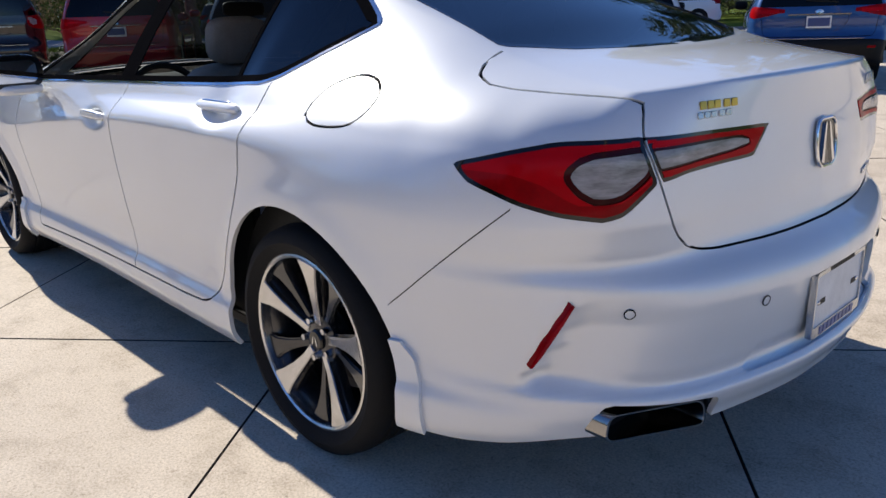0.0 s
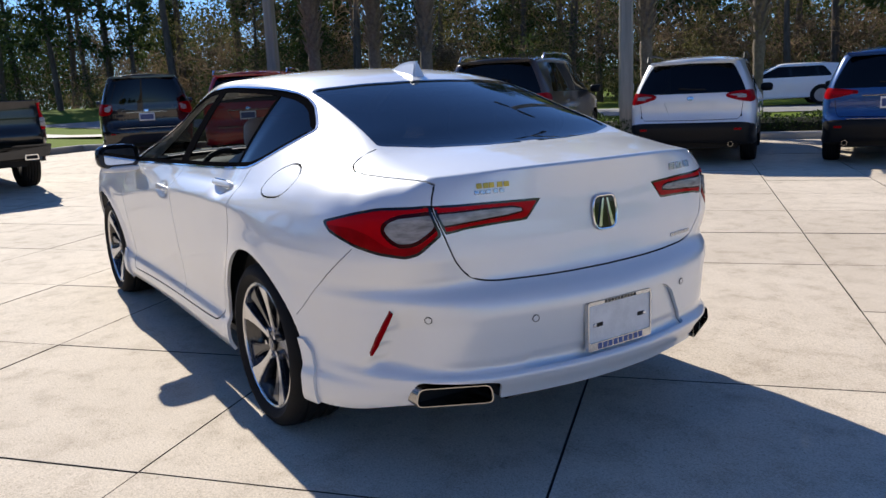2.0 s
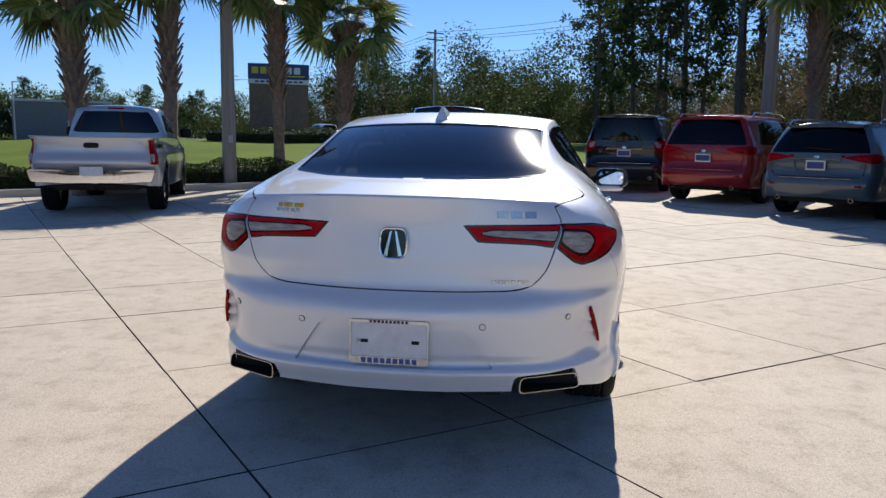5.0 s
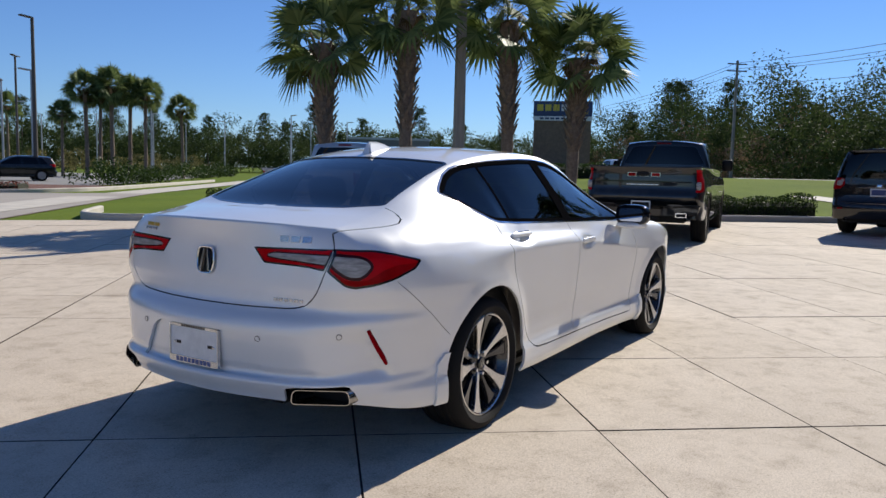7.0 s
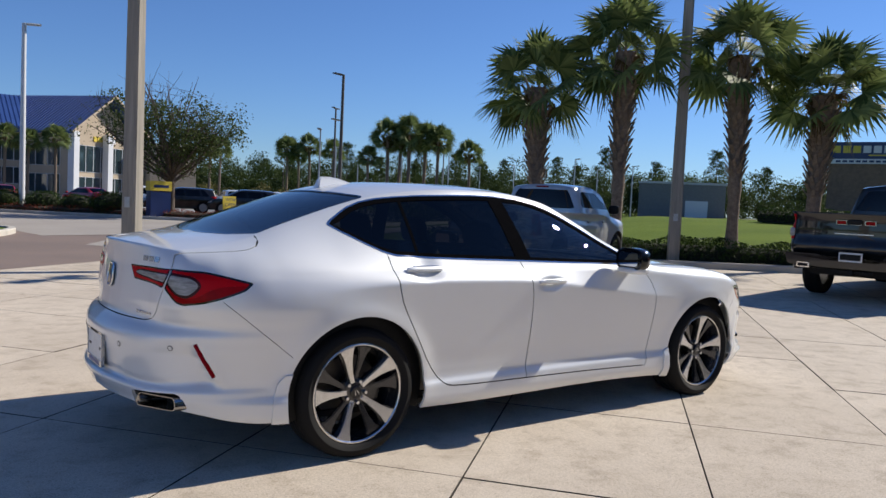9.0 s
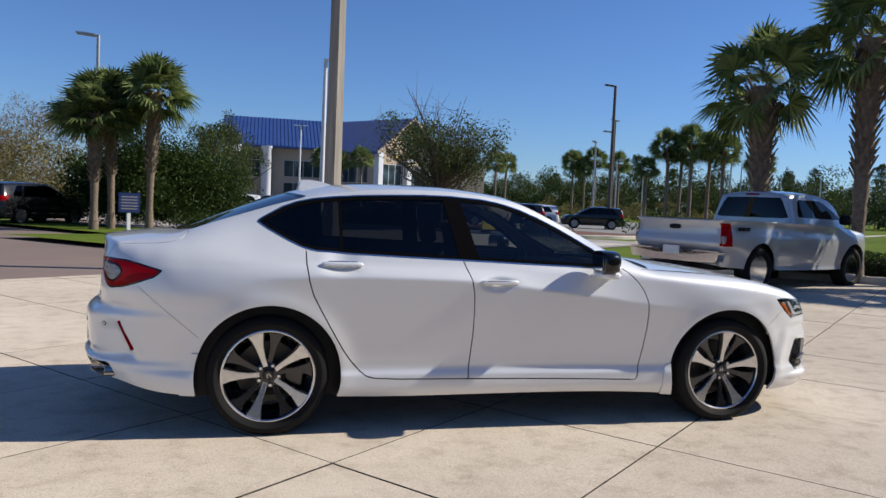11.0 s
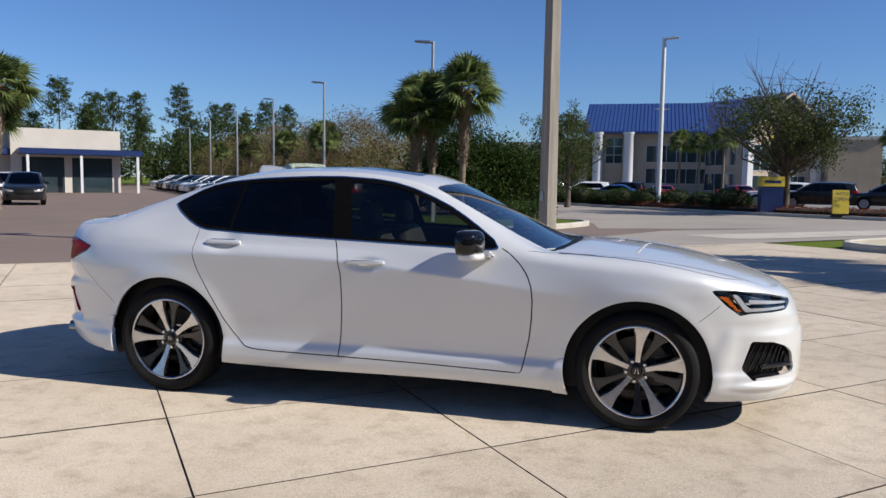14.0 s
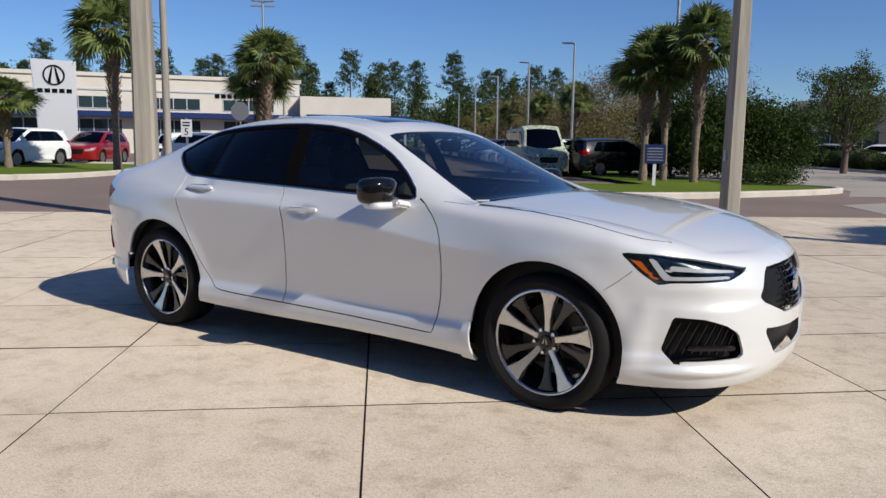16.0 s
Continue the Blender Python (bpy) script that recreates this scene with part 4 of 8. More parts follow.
    for k, l in (("fwin", fwin), ("rwin", rwin), ("qwin", qwin)):
        sh.mark(lambda c, l=l: np.minimum(inside_distance(c, l), inside_distance(c, dlo) - 0.02), 0, T[k])
    sh.mark(loop(tl_out), 0, T["tlb"])
    sh.mark(loop(tl_out, -0.0095), 0, T["tlo"])
    sh.mark(loop(tl_low), 0, T["tlow"], {T["tlo"]})
    sh.mark(loop(tl_white, 0.013), 0, T["tlring"], {T["tlo"], T["tlow"]})
    sh.mark(loop(tl_white), 0, T["tlw"], {T["tlo"], T["tlow"], T["tlring"]})
    sh.mark(loop(tl_in), 0, T["tlb"])
    sh.mark(loop(tl_in, -0.008), 0, T["tli"])
    sh.mark(loop(tl_white2, 0.006), 0, T["tlring"], {T["tli"]})
    sh.mark(loop(tl_white2), 0, T["tliw"], {T["tli"], T["tlring"]})
    sh.mark(loop(tailpipe), 0, T["hole"])
    sh.mark(ring(fuel, 0.003), 0, T["fuel"])
    sh.mark(loop(recess), 0, T["recess"])
    sh.mark(loop(hl), 0, T["hl"])
    sh.mark(loop(hl_amber), 0, T["amber"], {T["hl"]})
    sh.mark(loop(hl_drl), 0, T["drl"], {T["hl"]})
    sh.mark(loop(hl_bar), 0, T["drl"], {T["hl"]})
    sh.mark(loop(grille), 0, T["grille"])
    sh.mark(loop(low_in), 0, T["low"])
    sh.mark(loop(duct), 0, T["duct"])
    sh.mark(loop(guard_r), 0, T["guard"])
    sh.mark(loop(guard_f), 0, T["guardf"])
    sh.mark(arch, 0, T["hole"])
    sh.mark(lambda c: 0.98 - c[:, 0], 1, T["roof"])
    sh.mark(lambda c: c[:, 0] - 0.98, 1, T["hood"])
    sh.mark(lambda c: -1.95 - c[:, 0], 1, T["trunk"])
    sh.mark(loop(rear_glass, 0.018), 1, T["rtrim"])
    sh.mark(loop(rear_glass), 1, T["rglass"])
    sh.mark(lambda c: -2.02 - c[:, 0] + 0.0 * c[:, 1], 1, T["trunk"])
    sh.mark(loop(screen), 1, T["frit"])
    sh.mark(loop(screen, -0.03), 1, T["screen"])
    sh.mark(loop(cowl), 1, T["cowl"])
    sh.mark(loop(sunroof), 1, T["sunroof"])
    sh.mark(ring(sunroof, 0.004), 1, T["gap"])

    def skin(name, tags, material, side=2, lift=0.0, thick=0.0, label="", parent=None):
        data = sh.take({T[t] for t in tags}, side, lift)
        return part(name, skin_mesh(name, data, material, thick), None, parent or car, label)
    S = 0.014
    skin("body", ["body"], PEARL, 2, 0, S, "pearl white painted body")
    skin("body_seam", ["gap"], SEAM, 2, -0.007, 0, "dark panel gaps")
    left_fuel = skin("fuel_seam", ["fuel"], SEAM, 0, -0.004, 0, "thin round gap of the fuel door")
    skin("fuel_side_skin", ["fuel"], PEARL, 1, 0, 0)
    skin("roof", ["roof"], PEARL, 2, 0, S, "white roof")
    skin("bonnet", ["hood"], PEARL, 2, 0, S, "white bonnet")
    boot = skin("boot_lid", ["trunk"], PEARL, 2, 0, S, "white boot lid with a lip spoiler")
    rb = skin("rear_bumper", ["rbump"], PEARL, 2, 0, S, "white rear bumper")
    fb = skin("front_bumper", ["fbump"], PEARL, 2, 0, S, "white front bumper")
    skin("rear_screen_trim", ["rtrim"], GLOSSBLACK, 2, 0.001, 0.004)
    skin("rear_screen", ["rglass"], REARTINT, 2, -0.003, 0, "dark tinted rear screen")
    skin("windscreen", ["screen"], pane("windscreen glass", (0.32, 0.36, 0.36)), 2, -0.003, 0, "windscreen")
    skin("windscreen_edge", ["frit"], GLOSSBLACK, 2, -0.003, 0)
    skin("cowl", ["cowl"], BLACK, 2, -0.008, 0.02, "black plastic cowl")
    skin("sunroof", ["sunroof"], GLOSSBLACK, 2, 0.001, 0, "dark glass sunroof")
    for s, sg in ((0, 1), (1, -1)):
        fdr = skin("front_door", ["fdoor"], PEARL, s, 0, S, "white front door")
        rdr = skin("rear_door", ["rdoor"], PEARL, s, 0, S, "white rear door")
        skin("window_trim", ["trim"], CHROME, s, 0.002, 0.008, "polished window surround")
        skin("window_frame", ["pillar"], PILLARFILM, s, -0.002, 0.004, "gloss black window frame and pillars")
        skin("splash_guard", ["guard"], PEARL, s, 0.012, 0.014, "white splash guard")
        skin("splash_guard", ["guardf"], PEARL, s, 0.012, 0.014, "white splash guard")
        skin("quarter_window", ["qwin"], TINT, s, -0.004, 0, "tinted quarter window")
        if s == 1:
            skin("door_window", ["fwin"], pane("front door glass", (0.16, 0.18, 0.18)), s, -0.006, 0, "tinted door window", fdr)
            skin("door_window", ["rwin"], TINT, s, -0.006, 0, "dark tinted door window", rdr)
        tl = skin("tail_lamp", ["tlb"], GLOSSBLACK, s, -0.001, 0.01, "red tail lamp with a clear centre in a black frame")
        skin("lens", ["tlo", "tli"], LAMPRED, s, 0.001, 0.006, "red lens", tl)
        skin("lower_lens", ["tlow"], LAMPDARK, s, 0.0, 0.006, "dark red lens", tl)
        skin("lens_groove", ["tlring"], LAMPGROOVE, s, -0.003, 0.004, "dark groove round the clear lens", tl)
        skin("clear_lens", ["tlw", "tliw"], LAMPCLEAR, s, 0.002, 0.004, "clear lens", tl)
        h = skin("headlamp", ["hl"], HLBACK, s, -0.035, 0.0, "slim headlamp behind a clear lens")
        skin("amber_lens", ["amber"], AMBER, s, 0.0, 0.02, "amber side reflector", h)
        skin("lamp_strip", ["drl"], LED, s, 0.0, 0.02, "white lamp strip", h)
        skin("lamp_cover", ["hl"], CLEAR, s, 0.0, 0, "clear cover", h)
        skin("side_intake", ["duct"], BLACK, s, -0.05, 0, "black mesh side intake", fb)
    skin("grille", ["grille"], BLACK, 2, -0.035, 0, "black mesh grille", fb)
    skin("lower_intake", ["low"], BLACK, 2, -0.05, 0, "black lower intake", fb)
    skin("plate_recess", ["recess"], PEARL, 2, -0.016, 0, "white number plate recess", rb)

    # wheel wells and floor
    for wx in (-1.435, 1.435):
        for sg in (1, -1):
            well = lathe([(0.405, 0.0), (0.42, 0.25), (0.30, 0.26)], 40, "Y")
            bmesh.ops.delete(well, geom=[v for v in well.verts if v.co.z < -0.13], context="VERTS")
            ob = part("wheel_well", moved(well, pose(wx, 0.60 * sg if sg > 0 else -0.60, 0.335, 0, 0, 0 if sg > 0 else 180)), BLACK, car, "black wheel well")
    under = rounded([(-1.9, -0.70), (-1.8, -0.80), (2.0, -0.80), (2.28, -0.45), (2.28, 0.45), (2.0, 0.80), (-1.8, 0.80), (-1.9, 0.70)], 0.05)
    part("underbody", prism([tuple(p) for p in under if True], 0.205, 0.235, "xy"), BLACK, car, "dark underbody")
    part("rear_skirt", prism([(-0.42, 0.275), (0.42, 0.275), (0.46, 0.34), (-0.46, 0.34)], -2.38, -1.85, "yz", 0.01), BLACK, car, "black rear underside")
    for x, y, tn in ((-1.435, 0.80, -6), (-1.435, -0.80, 18), (1.435, 0.80, 40), (1.435, -0.80, -5)):
        sedan_wheel(car, x, y, tn)
    return car, sh, T, boot, rb, fb


sedan_car, sedan_skin, SEDAN_TAGS, boot_lid, rear_bumper, front_bumper = build_sedan()


def blob(rx, ry, rz, e=0.6, n=20, m=12):
    """A rounded box: e near 1 is an ellipsoid, near 0 a box."""
    bm = bmesh.new()
    def pw(v):
        return math.copysign(abs(v) ** e, v)
    rows = []
    for j in range(m + 1):
        b = -math.pi / 2 + math.pi * j / m
        rows.append([bm.verts.new((rx * pw(math.cos(b)) * pw(math.cos(2 * math.pi * i / n)), ry * pw(math.cos(b)) * pw(math.sin(2 * math.pi * i / n)), rz * pw(math.sin(b)))) for i in range(n)])
    for j in range(m):
        for i in range(n):
            bm.faces.new((rows[j][i], rows[j][(i + 1) % n], rows[j + 1][(i + 1) % n], rows[j + 1][i]))
    bmesh.ops.remove_doubles(bm, verts=bm.verts, dist=1e-5)
    bmesh.ops.recalc_face_normals(bm, faces=bm.faces)
    return bm


def seat(parent, x, y, w=0.25, base=0.42):
    s = part("seat", moved(blob(0.25, w, 0.09, 0.45), pose(x, y, base)), LEATHER, parent, "greige leather seat")
    part("backrest", moved(blob(0.075, w, 0.32, 0.5), pose(x - 0.27, y, base + 0.30, 0, -14, 0)), LEATHER, s, "greige leather backrest")
    part("head_restraint", moved(blob(0.05, 0.13, 0.09, 0.55), pose(x - 0.37, y, base + 0.70, 0, -10, 0)), LEATHER, s, "greige head restraint")
    return s


def sedan_details():
    car, sh = sedan_car, sedan_skin
    flank_pts = [(v[sh.cu], v[sh.cv], v.co.copy(), v[sh.nor].copy()) for v in sh.bm.verts if any(f[sh.patch] == 0 for f in v.link_faces)]
    charts = np.array([(p[0], p[1]) for p in flank_pts])

    def on_skin(u, z, side=1, lift=0.0):
        """The pose of a small thing on the flank: its z axis out of the skin, its y axis up."""
        u0, z0, co, n = flank_pts[int(np.argmin((charts[:, 0] - u) ** 2 + (charts[:, 1] - z) ** 2))]
        co, n = Vector((co.x, co.y * side, co.z)), Vector((n.x, n.y * side, n.z)).normalized()
        # slide within the skin to the very place
        up = (Vector((0, 0, 1)) - n * n.z).normalized()
        right = up.cross(n)
        m = Matrix((right, up, n)).transposed().to_4x4()
        co = co - right * (side * (u - u0)) + up * ((z - z0) / max(up.z, 0.3))
        return Matrix.Translation(co + n * lift) @ m

    # mirrors
    for s in (1, -1):
        base = part("door_mirror", moved(blob(0.07, 0.105, 0.024, 0.6), pose(0.53, 0.99 * s, 0.945, 0, 0, 8 * s)), PEARL, car, "white mirror base with a gloss black cap")
        cap = blob(0.088, 0.122, 0.072, 0.62, 28, 16)
        for v in cap.verts:
            if v.co.x < -0.045:
                v.co.x = -0.045
            v.co.x -= 0.25 * abs(v.co.y) * (1 if v.co.x > 0 else 0)
        part("mirror_cap", moved(cap, pose(0.515, 1.005 * s, 1.018, 0, 0, 6 * s)), GLOSSBLACK, base, "gloss black cap")
        glass = prism([tuple(p) for p in rounded([(-0.086, -0.045), (0.086, -0.045), (0.086, 0.045), (-0.086, 0.045)], 0.028)], -0.002, 0.002, "yz")
        part("mirror_glass", moved(glass, pose(0.464, 1.0 * s, 1.018, 0, 0, 6 * s)), surface("mirror glass", (0.9, 0.9, 0.9), rough=0.02, metal=1.0, relief=0), base, "mirror glass")
        arm = moved(box(-0.035, 0.035, -0.09, 0.09, -0.018, 0.018, 0.012), pose(0.60, 0.905 * s, 0.945, 10 * s, 0, 0))
        part("mirror_arm", arm, PEARL, base, "white mirror arm")
        for u, z in ((2.06, 0.946), (2.985, 0.873)):
            h = moved(blob(0.118, 0.015, 0.014, 0.5, 20, 10), on_skin(u, z, s, 0.026))
            ob = part("door_handle", h, PEARL, car, "white door handle")
            lip = moved(blob(0.09, 0.004, 0.006, 0.5, 16, 8), on_skin(u, z + 0.012, s, 0.034))
            part("handle_trim", lip, CHROME, ob, "chrome strip")
    # aerial fin
    fin = prism([(-1.262, 1.37), (-1.246, 1.425), (-1.232, 1.445), (-1.165, 1.447), (-1.10, 1.438), (-1.02, 1.415), (-0.98, 1.40), (-0.98, 1.37)], -0.032, 0.032, "xz", 0.01)
    for v in fin.verts:
        v.co.y *= max(0.16, 1 - (v.co.z - 1.38) / 0.075)
    part("aerial_fin", fin, PEARL, car, "white shark-fin aerial")
    # exhaust tips
    for s in (1, -1):
        o = rounded([(0.498, 0.296), (0.735, 0.306), (0.722, 0.366), (0.502, 0.358)], 0.022, 6)
        inn = (o - o.mean(0)) * np.array((0.965, 0.90)) + o.mean(0)
        bm = bmesh.new()
        rings = []
        for lo, d in ((o, 0.20), (o, 0.0), (inn, 0.0), (inn, 0.14)):
            rings.append([bm.verts.new((-2.425 + d + 0.46 * max(0.0, p[0] - 0.47) + (p[1] - 0.3) * 0.1, p[0] * s, p[1])) for p in lo])
        for a, b in zip(rings[:-1], rings[1:]):
            for i in range(len(a)):
                bm.faces.new((a[i], a[(i + 1) % len(a)], b[(i + 1) % len(a)], b[i]))
        bmesh.ops.recalc_face_normals(bm, faces=bm.faces)
        tip = part("exhaust_tip", bm, DARKCHROME, car, "wide polished exhaust tip", 30)
        inside = prism([(p[0] * s, p[1]) for p in inn], -2.27, -2.26, "yz")
        part("exhaust_inside", inside, BLACK, tip, "black inside of the exhaust tip")
    # badge, plain mark in a shield
    shield = rounded([(-0.048, 0.058), (0.048, 0.058), (0.056, 0.0), (0.044, -0.058), (-0.044, -0.058), (-0.056, 0.0)], 0.03, 6)
    m = on_skin(0.012, 0.870, 1, 0.002)
    m = Matrix.Translation(Vector((m.translation.x, 0, m.translation.z))) @ m.to_3x3().to_4x4()
    b = part("badge", moved(prism([tuple(p) for p in shield], 0, 0.006, "xy", 0.002), m), GLOSSBLACK, boot_lid, "black badge in a chrome frame")
    part("badge_frame", moved(tube([(p[0], p[1], 0.006) for p in shield], 0.0045, 8, True), m), CHROME, b, "chrome frame")
    for sx in (1, -1):
        leg = prism([(sx * 0.006, 0.050), (sx * 0.013, 0.046), (sx * 0.036, -0.046), (sx * 0.022, -0.050)], 0.004, 0.011, "xy")
        part("badge_bar", moved(leg, m), CHROME, b)
    # lettering as plain bars
    def bars(name, u0, u1, z, h, count, material, s, label):
        holder = None
        for k in range(count):
            u = u0 + (u1 - u0) * (k + 0.5) / count
            w = abs(u1 - u0) / count * 0.72
            q = moved(box(-w / 2, w / 2, -h / 2, h / 2, 0, 0.003, 0.001, 1), on_skin(u, z, s, 0.0005))
            ob = part(name, q, material, holder or boot_lid, label if not holder else "")
            holder = holder or ob
    bars("dealer_mark", 0.565, 0.435, 1.003, 0.017, 5, GOLD, 1, "gold dealer mark")
    bars("dealer_mark", 0.56, 0.44, 0.983, 0.013, 5, DIMSILVER, 1, "silver dealer mark")
    bars("model_mark", 0.432, 0.613, 0.987, 0.026, 3, DIMSILVER, -1, "silver model mark")
    bars("drive_mark", 0.397, 0.553, 0.730, 0.013, 6, DIMSILVER, -1, "silver drive mark")
    # parking sensors
    for u, z in ((0.717, 0.592), (0.359, 0.567)):
        for s in (1, -1):
            ps = part("parking_sensor", moved(lathe([(0.0001, 0.001), (0.009, 0.001), (0.0105, 0.0), (0.0105, -0.004), (0.0118, -0.004), (0.0118, 0.0012), (0.0105, 0.0014)], 20, "Z"), on_skin(u, z, s, 0.001)), PEARL, rear_bumper, "round parking sensor")
            part("sensor_ring", moved(lathe([(0.0105, 0.0), (0.0105, 0.0022), (0.0128, 0.0022), (0.0128, 0.0)], 20, "Z", True), on_skin(u, z, s, 0.0008)), SEAM, ps, "thin dark ring")
    # number plate in its dealer frame
    pl = part("number_plate", box(-2.4895, -2.4865, -0.150, 0.150, 0.418, 0.575, 0.001), PLATEWHITE, rear_bumper, "blank white plate in a chrome dealer frame")
    outer, inner = rounded([(-0.155, 0.410), (0.155, 0.410), (0.155, 0.583), (-0.155, 0.583)], 0.010), rounded([(-0.150, 0.438), (0.150, 0.438), (0.150, 0.572), (-0.150, 0.572)], 0.008)
    bm = bmesh.new()
    rings = [[bm.verts.new((x, p[0], p[1])) for p in lo] for lo, x in ((outer, -2.478), (outer, -2.494), (inner, -2.494), (inner, -2.488))]
    for a, c in zip(rings[:-1], rings[1:]):
        for i in range(len(a)):
            bm.faces.new((a[i], a[(i + 1) % len(a)], c[(i + 1) % len(a)], c[i]))
    bmesh.ops.recalc_face_normals(bm, faces=bm.faces)
    part("plate_frame", bm, DIMSILVER, pl, "chrome dealer frame")
    for k in range(9):
        y = 0.10 - k * 0.025
        part("frame_mark", box(-2.4955, -2.494, y - 0.009, y + 0.009, 0.414, 0.434), BLUEINK, pl)
    for k in range(10):
        y = 0.07 - k * 0.0155
        part("frame_mark", box(-2.4955, -2.494, y - 0.005, y + 0.005, 0.572, 0.582), BLACK, pl)
    for y in (0.10, -0.10):
        part("plate_slot", box(-2.4905, -2.489, y - 0.018, y + 0.012, 0.492, 0.506), BLACK, pl)
        part("plate_screw", moved(lathe([(0.0001, 0.004), (0.005, 0.003), (0.007, 0)], 10, "Z"), pose(-2.4895, y * 1.22, 0.499, 0, -90, 0)), STEEL, pl)
    # grille badge and mesh slats
    for k in range(7):
        y = 0.0
        z = 0.515 + 0.03 * k
        w = 0.26 + 0.028 * k if k < 5 else 0.33
        slat = tube([(2.405 - 0.10 * (yy / 0.42) ** 2 - max(0, z - 0.56) * 0.42 - 0.022, yy, z) for yy in np.linspace(-w, w, 15)], 0.006, 6)
        part("grille_slat", slat, GLOSSBLACK, front_bumper)
    for k in range(12):
        y = -0.33 + 0.06 * k
        bar2 = tube([(2.405 - 0.10 * (y / 0.42) ** 2 - max(0, z - 0.56) * 0.42 - 0.024, y * (0.85 + 0.25 * (z - 0.5)), z) for z in (0.51, 0.57, 0.64, 0.705)], 0.005, 6)
        part("grille_slat", bar2, GLOSSBLACK, front_bumper)
    for s in (1, -1):
        for k in range(8):
            u = 5.16 + 0.042 * k
            mm = on_skin(u, 0.43, s, -0.03)
            part("intake_bar", moved(box(-0.004, 0.004, -0.085, 0.075, -0.006, 0.006, 0.002, 1), mm @ pose(0, 0, 0, 0, 0, 25 * s)), GLOSSBLACK, front_bumper)
        mm = on_skin(5.34, 0.385, s, -0.02)
        part("intake_blade", moved(blob(0.115, 0.012, 0.014, 0.4, 14, 8), mm), GLOSSBLACK, front_bumper, "gloss black blade")
    gb = part("front_badge", moved(lathe([(0.0001, 0.008), (0.05, 0.007), (0.058, 0.0)], 32, "X"), pose(2.375, 0, 0.615)), CHROME, front_bumper, "chrome front badge")
    # slim red reflectors in the bumper corners
    for s in (1, -1):
        p1, p2 = on_skin(0.842, 0.615, s).translation, on_skin(0.925, 0.470, s).translation
        yy = (p1 - p2).normalized()
        n = on_skin(0.875, 0.540, s).col[2].to_3d().normalized() * 0.22 + Vector((-0.78, 0, 0.05))
        n = (n - yy * yy.dot(n)).normalized()
        frame_m = Matrix.Translation((p1 + p2) / 2 + n * 0.006 + yy.cross(n) * (0.002 * s)) @ Matrix((yy.cross(n), yy, n)).transposed().to_4x4()
        blade = prism([(-0.005, 0.088), (0.006, 0.086), (0.009, 0.036), (0.009, -0.048), (0.004, -0.090), (-0.004, -0.090), (-0.009, -0.024), (-0.009, 0.036)], -0.03, 0.002, "xy", 0.002)
        part("reflector", moved(blade, frame_m), LAMPDARK, rear_bumper, "slim red reflector")
    # cabin
    for y in (0.37, -0.37):
        seat(car, 0.10, y)
        seat(car, -0.80, y * 0.95, 0.31, 0.45)
    part("dashboard", moved(blob(0.22, 0.72, 0.13, 0.5), pose(0.68, 0, 0.82)), CABIN, car, "dark dashboard")
    part("centre_console", box(-0.4, 0.6, -0.12, 0.12, 0.22, 0.62, 0.03), CABIN, car, "dark centre console")
    sw = part("steering_wheel", moved(tube([(0, 0.185 * math.cos(a), 0.185 * math.sin(a)) for a in np.linspace(0, 2 * math.pi, 32, endpoint=False)], 0.016, 8, True), pose(0.42, 0.37, 0.83, 0, 22, 0)), CABIN, car, "dark steering wheel")
    part("wheel_hub", moved(blob(0.03, 0.08, 0.06, 0.6), pose(0.44, 0.37, 0.825, 0, 22, 0)), CABIN, sw)
    for a in (0, 180, 270):
        part("wheel_spoke", moved(box(-0.012, 0.012, 0.06, 0.175, -0.016, 0.016, 0.006), pose(0.43, 0.37, 0.83, 0, 22, 0) @ pose(0, 0, 0, a, 0, 0)), CABIN, sw)
    part("centre_brake_lamp", moved(box(-0.012, 0.012, -0.15, 0.15, -0.012, 0.012, 0.008), pose(-1.455, 0, 1.298, 0, -20, 0)), LAMPCLEAR, car, "pale centre brake lamp behind the rear screen")
    part("parcel_shelf", moved(blob(0.30, 0.62, 0.05, 0.4), pose(-1.62, 0, 1.03)), CABIN, car, "dark parcel shelf")
    for s in (1, -1):
        part("door_card", box(-1.05, 0.62, 0.80 * s - 0.015, 0.80 * s + 0.015, 0.28, 0.95, 0.01), LEATHER if s < 0 else CABIN, car, "door lining")
    part("headlining", moved(blob(0.60, 0.46, 0.018, 0.35), pose(-0.52, 0, 1.345)), surface("pale headlining", (0.5, 0.48, 0.44), rough=0.9), car, "pale headlining")
    part("cabin_floor", box(-1.2, 0.95, -0.78, 0.78, 0.236, 0.262), CABIN, car, "dark floor carpet")
    part("firewall", box(0.88, 0.92, -0.72, 0.72, 0.26, 0.90), CABIN, car)
    part("rear_bulkhead", box(-1.36, -1.32, -0.7, 0.7, 0.26, 1.0), CABIN, car)
    part("rear_view_mirror", moved(blob(0.015, 0.11, 0.035, 0.5), pose(0.30, 0, 1.245)), CABIN, car, "dark rear view mirror")


sedan_details()


# ---------- the lot ----------
CU, SU = math.cos(radians(40.3)), math.sin(radians(40.3))


def W(u, v):
    """World place of a point of the lot's own grid, whose u axis runs along the slab joints."""
    return u * CU - v * SU, u * SU + v * CU


def on_lot(u, v, turn=0.0, dz=0.0):
    """The pose of a thing on the lot, turned from the u axis."""
    x, y = W(u, v)
    return pose(x, y, gz(x, y) + dz, 0, 0, 40.3 + turn)


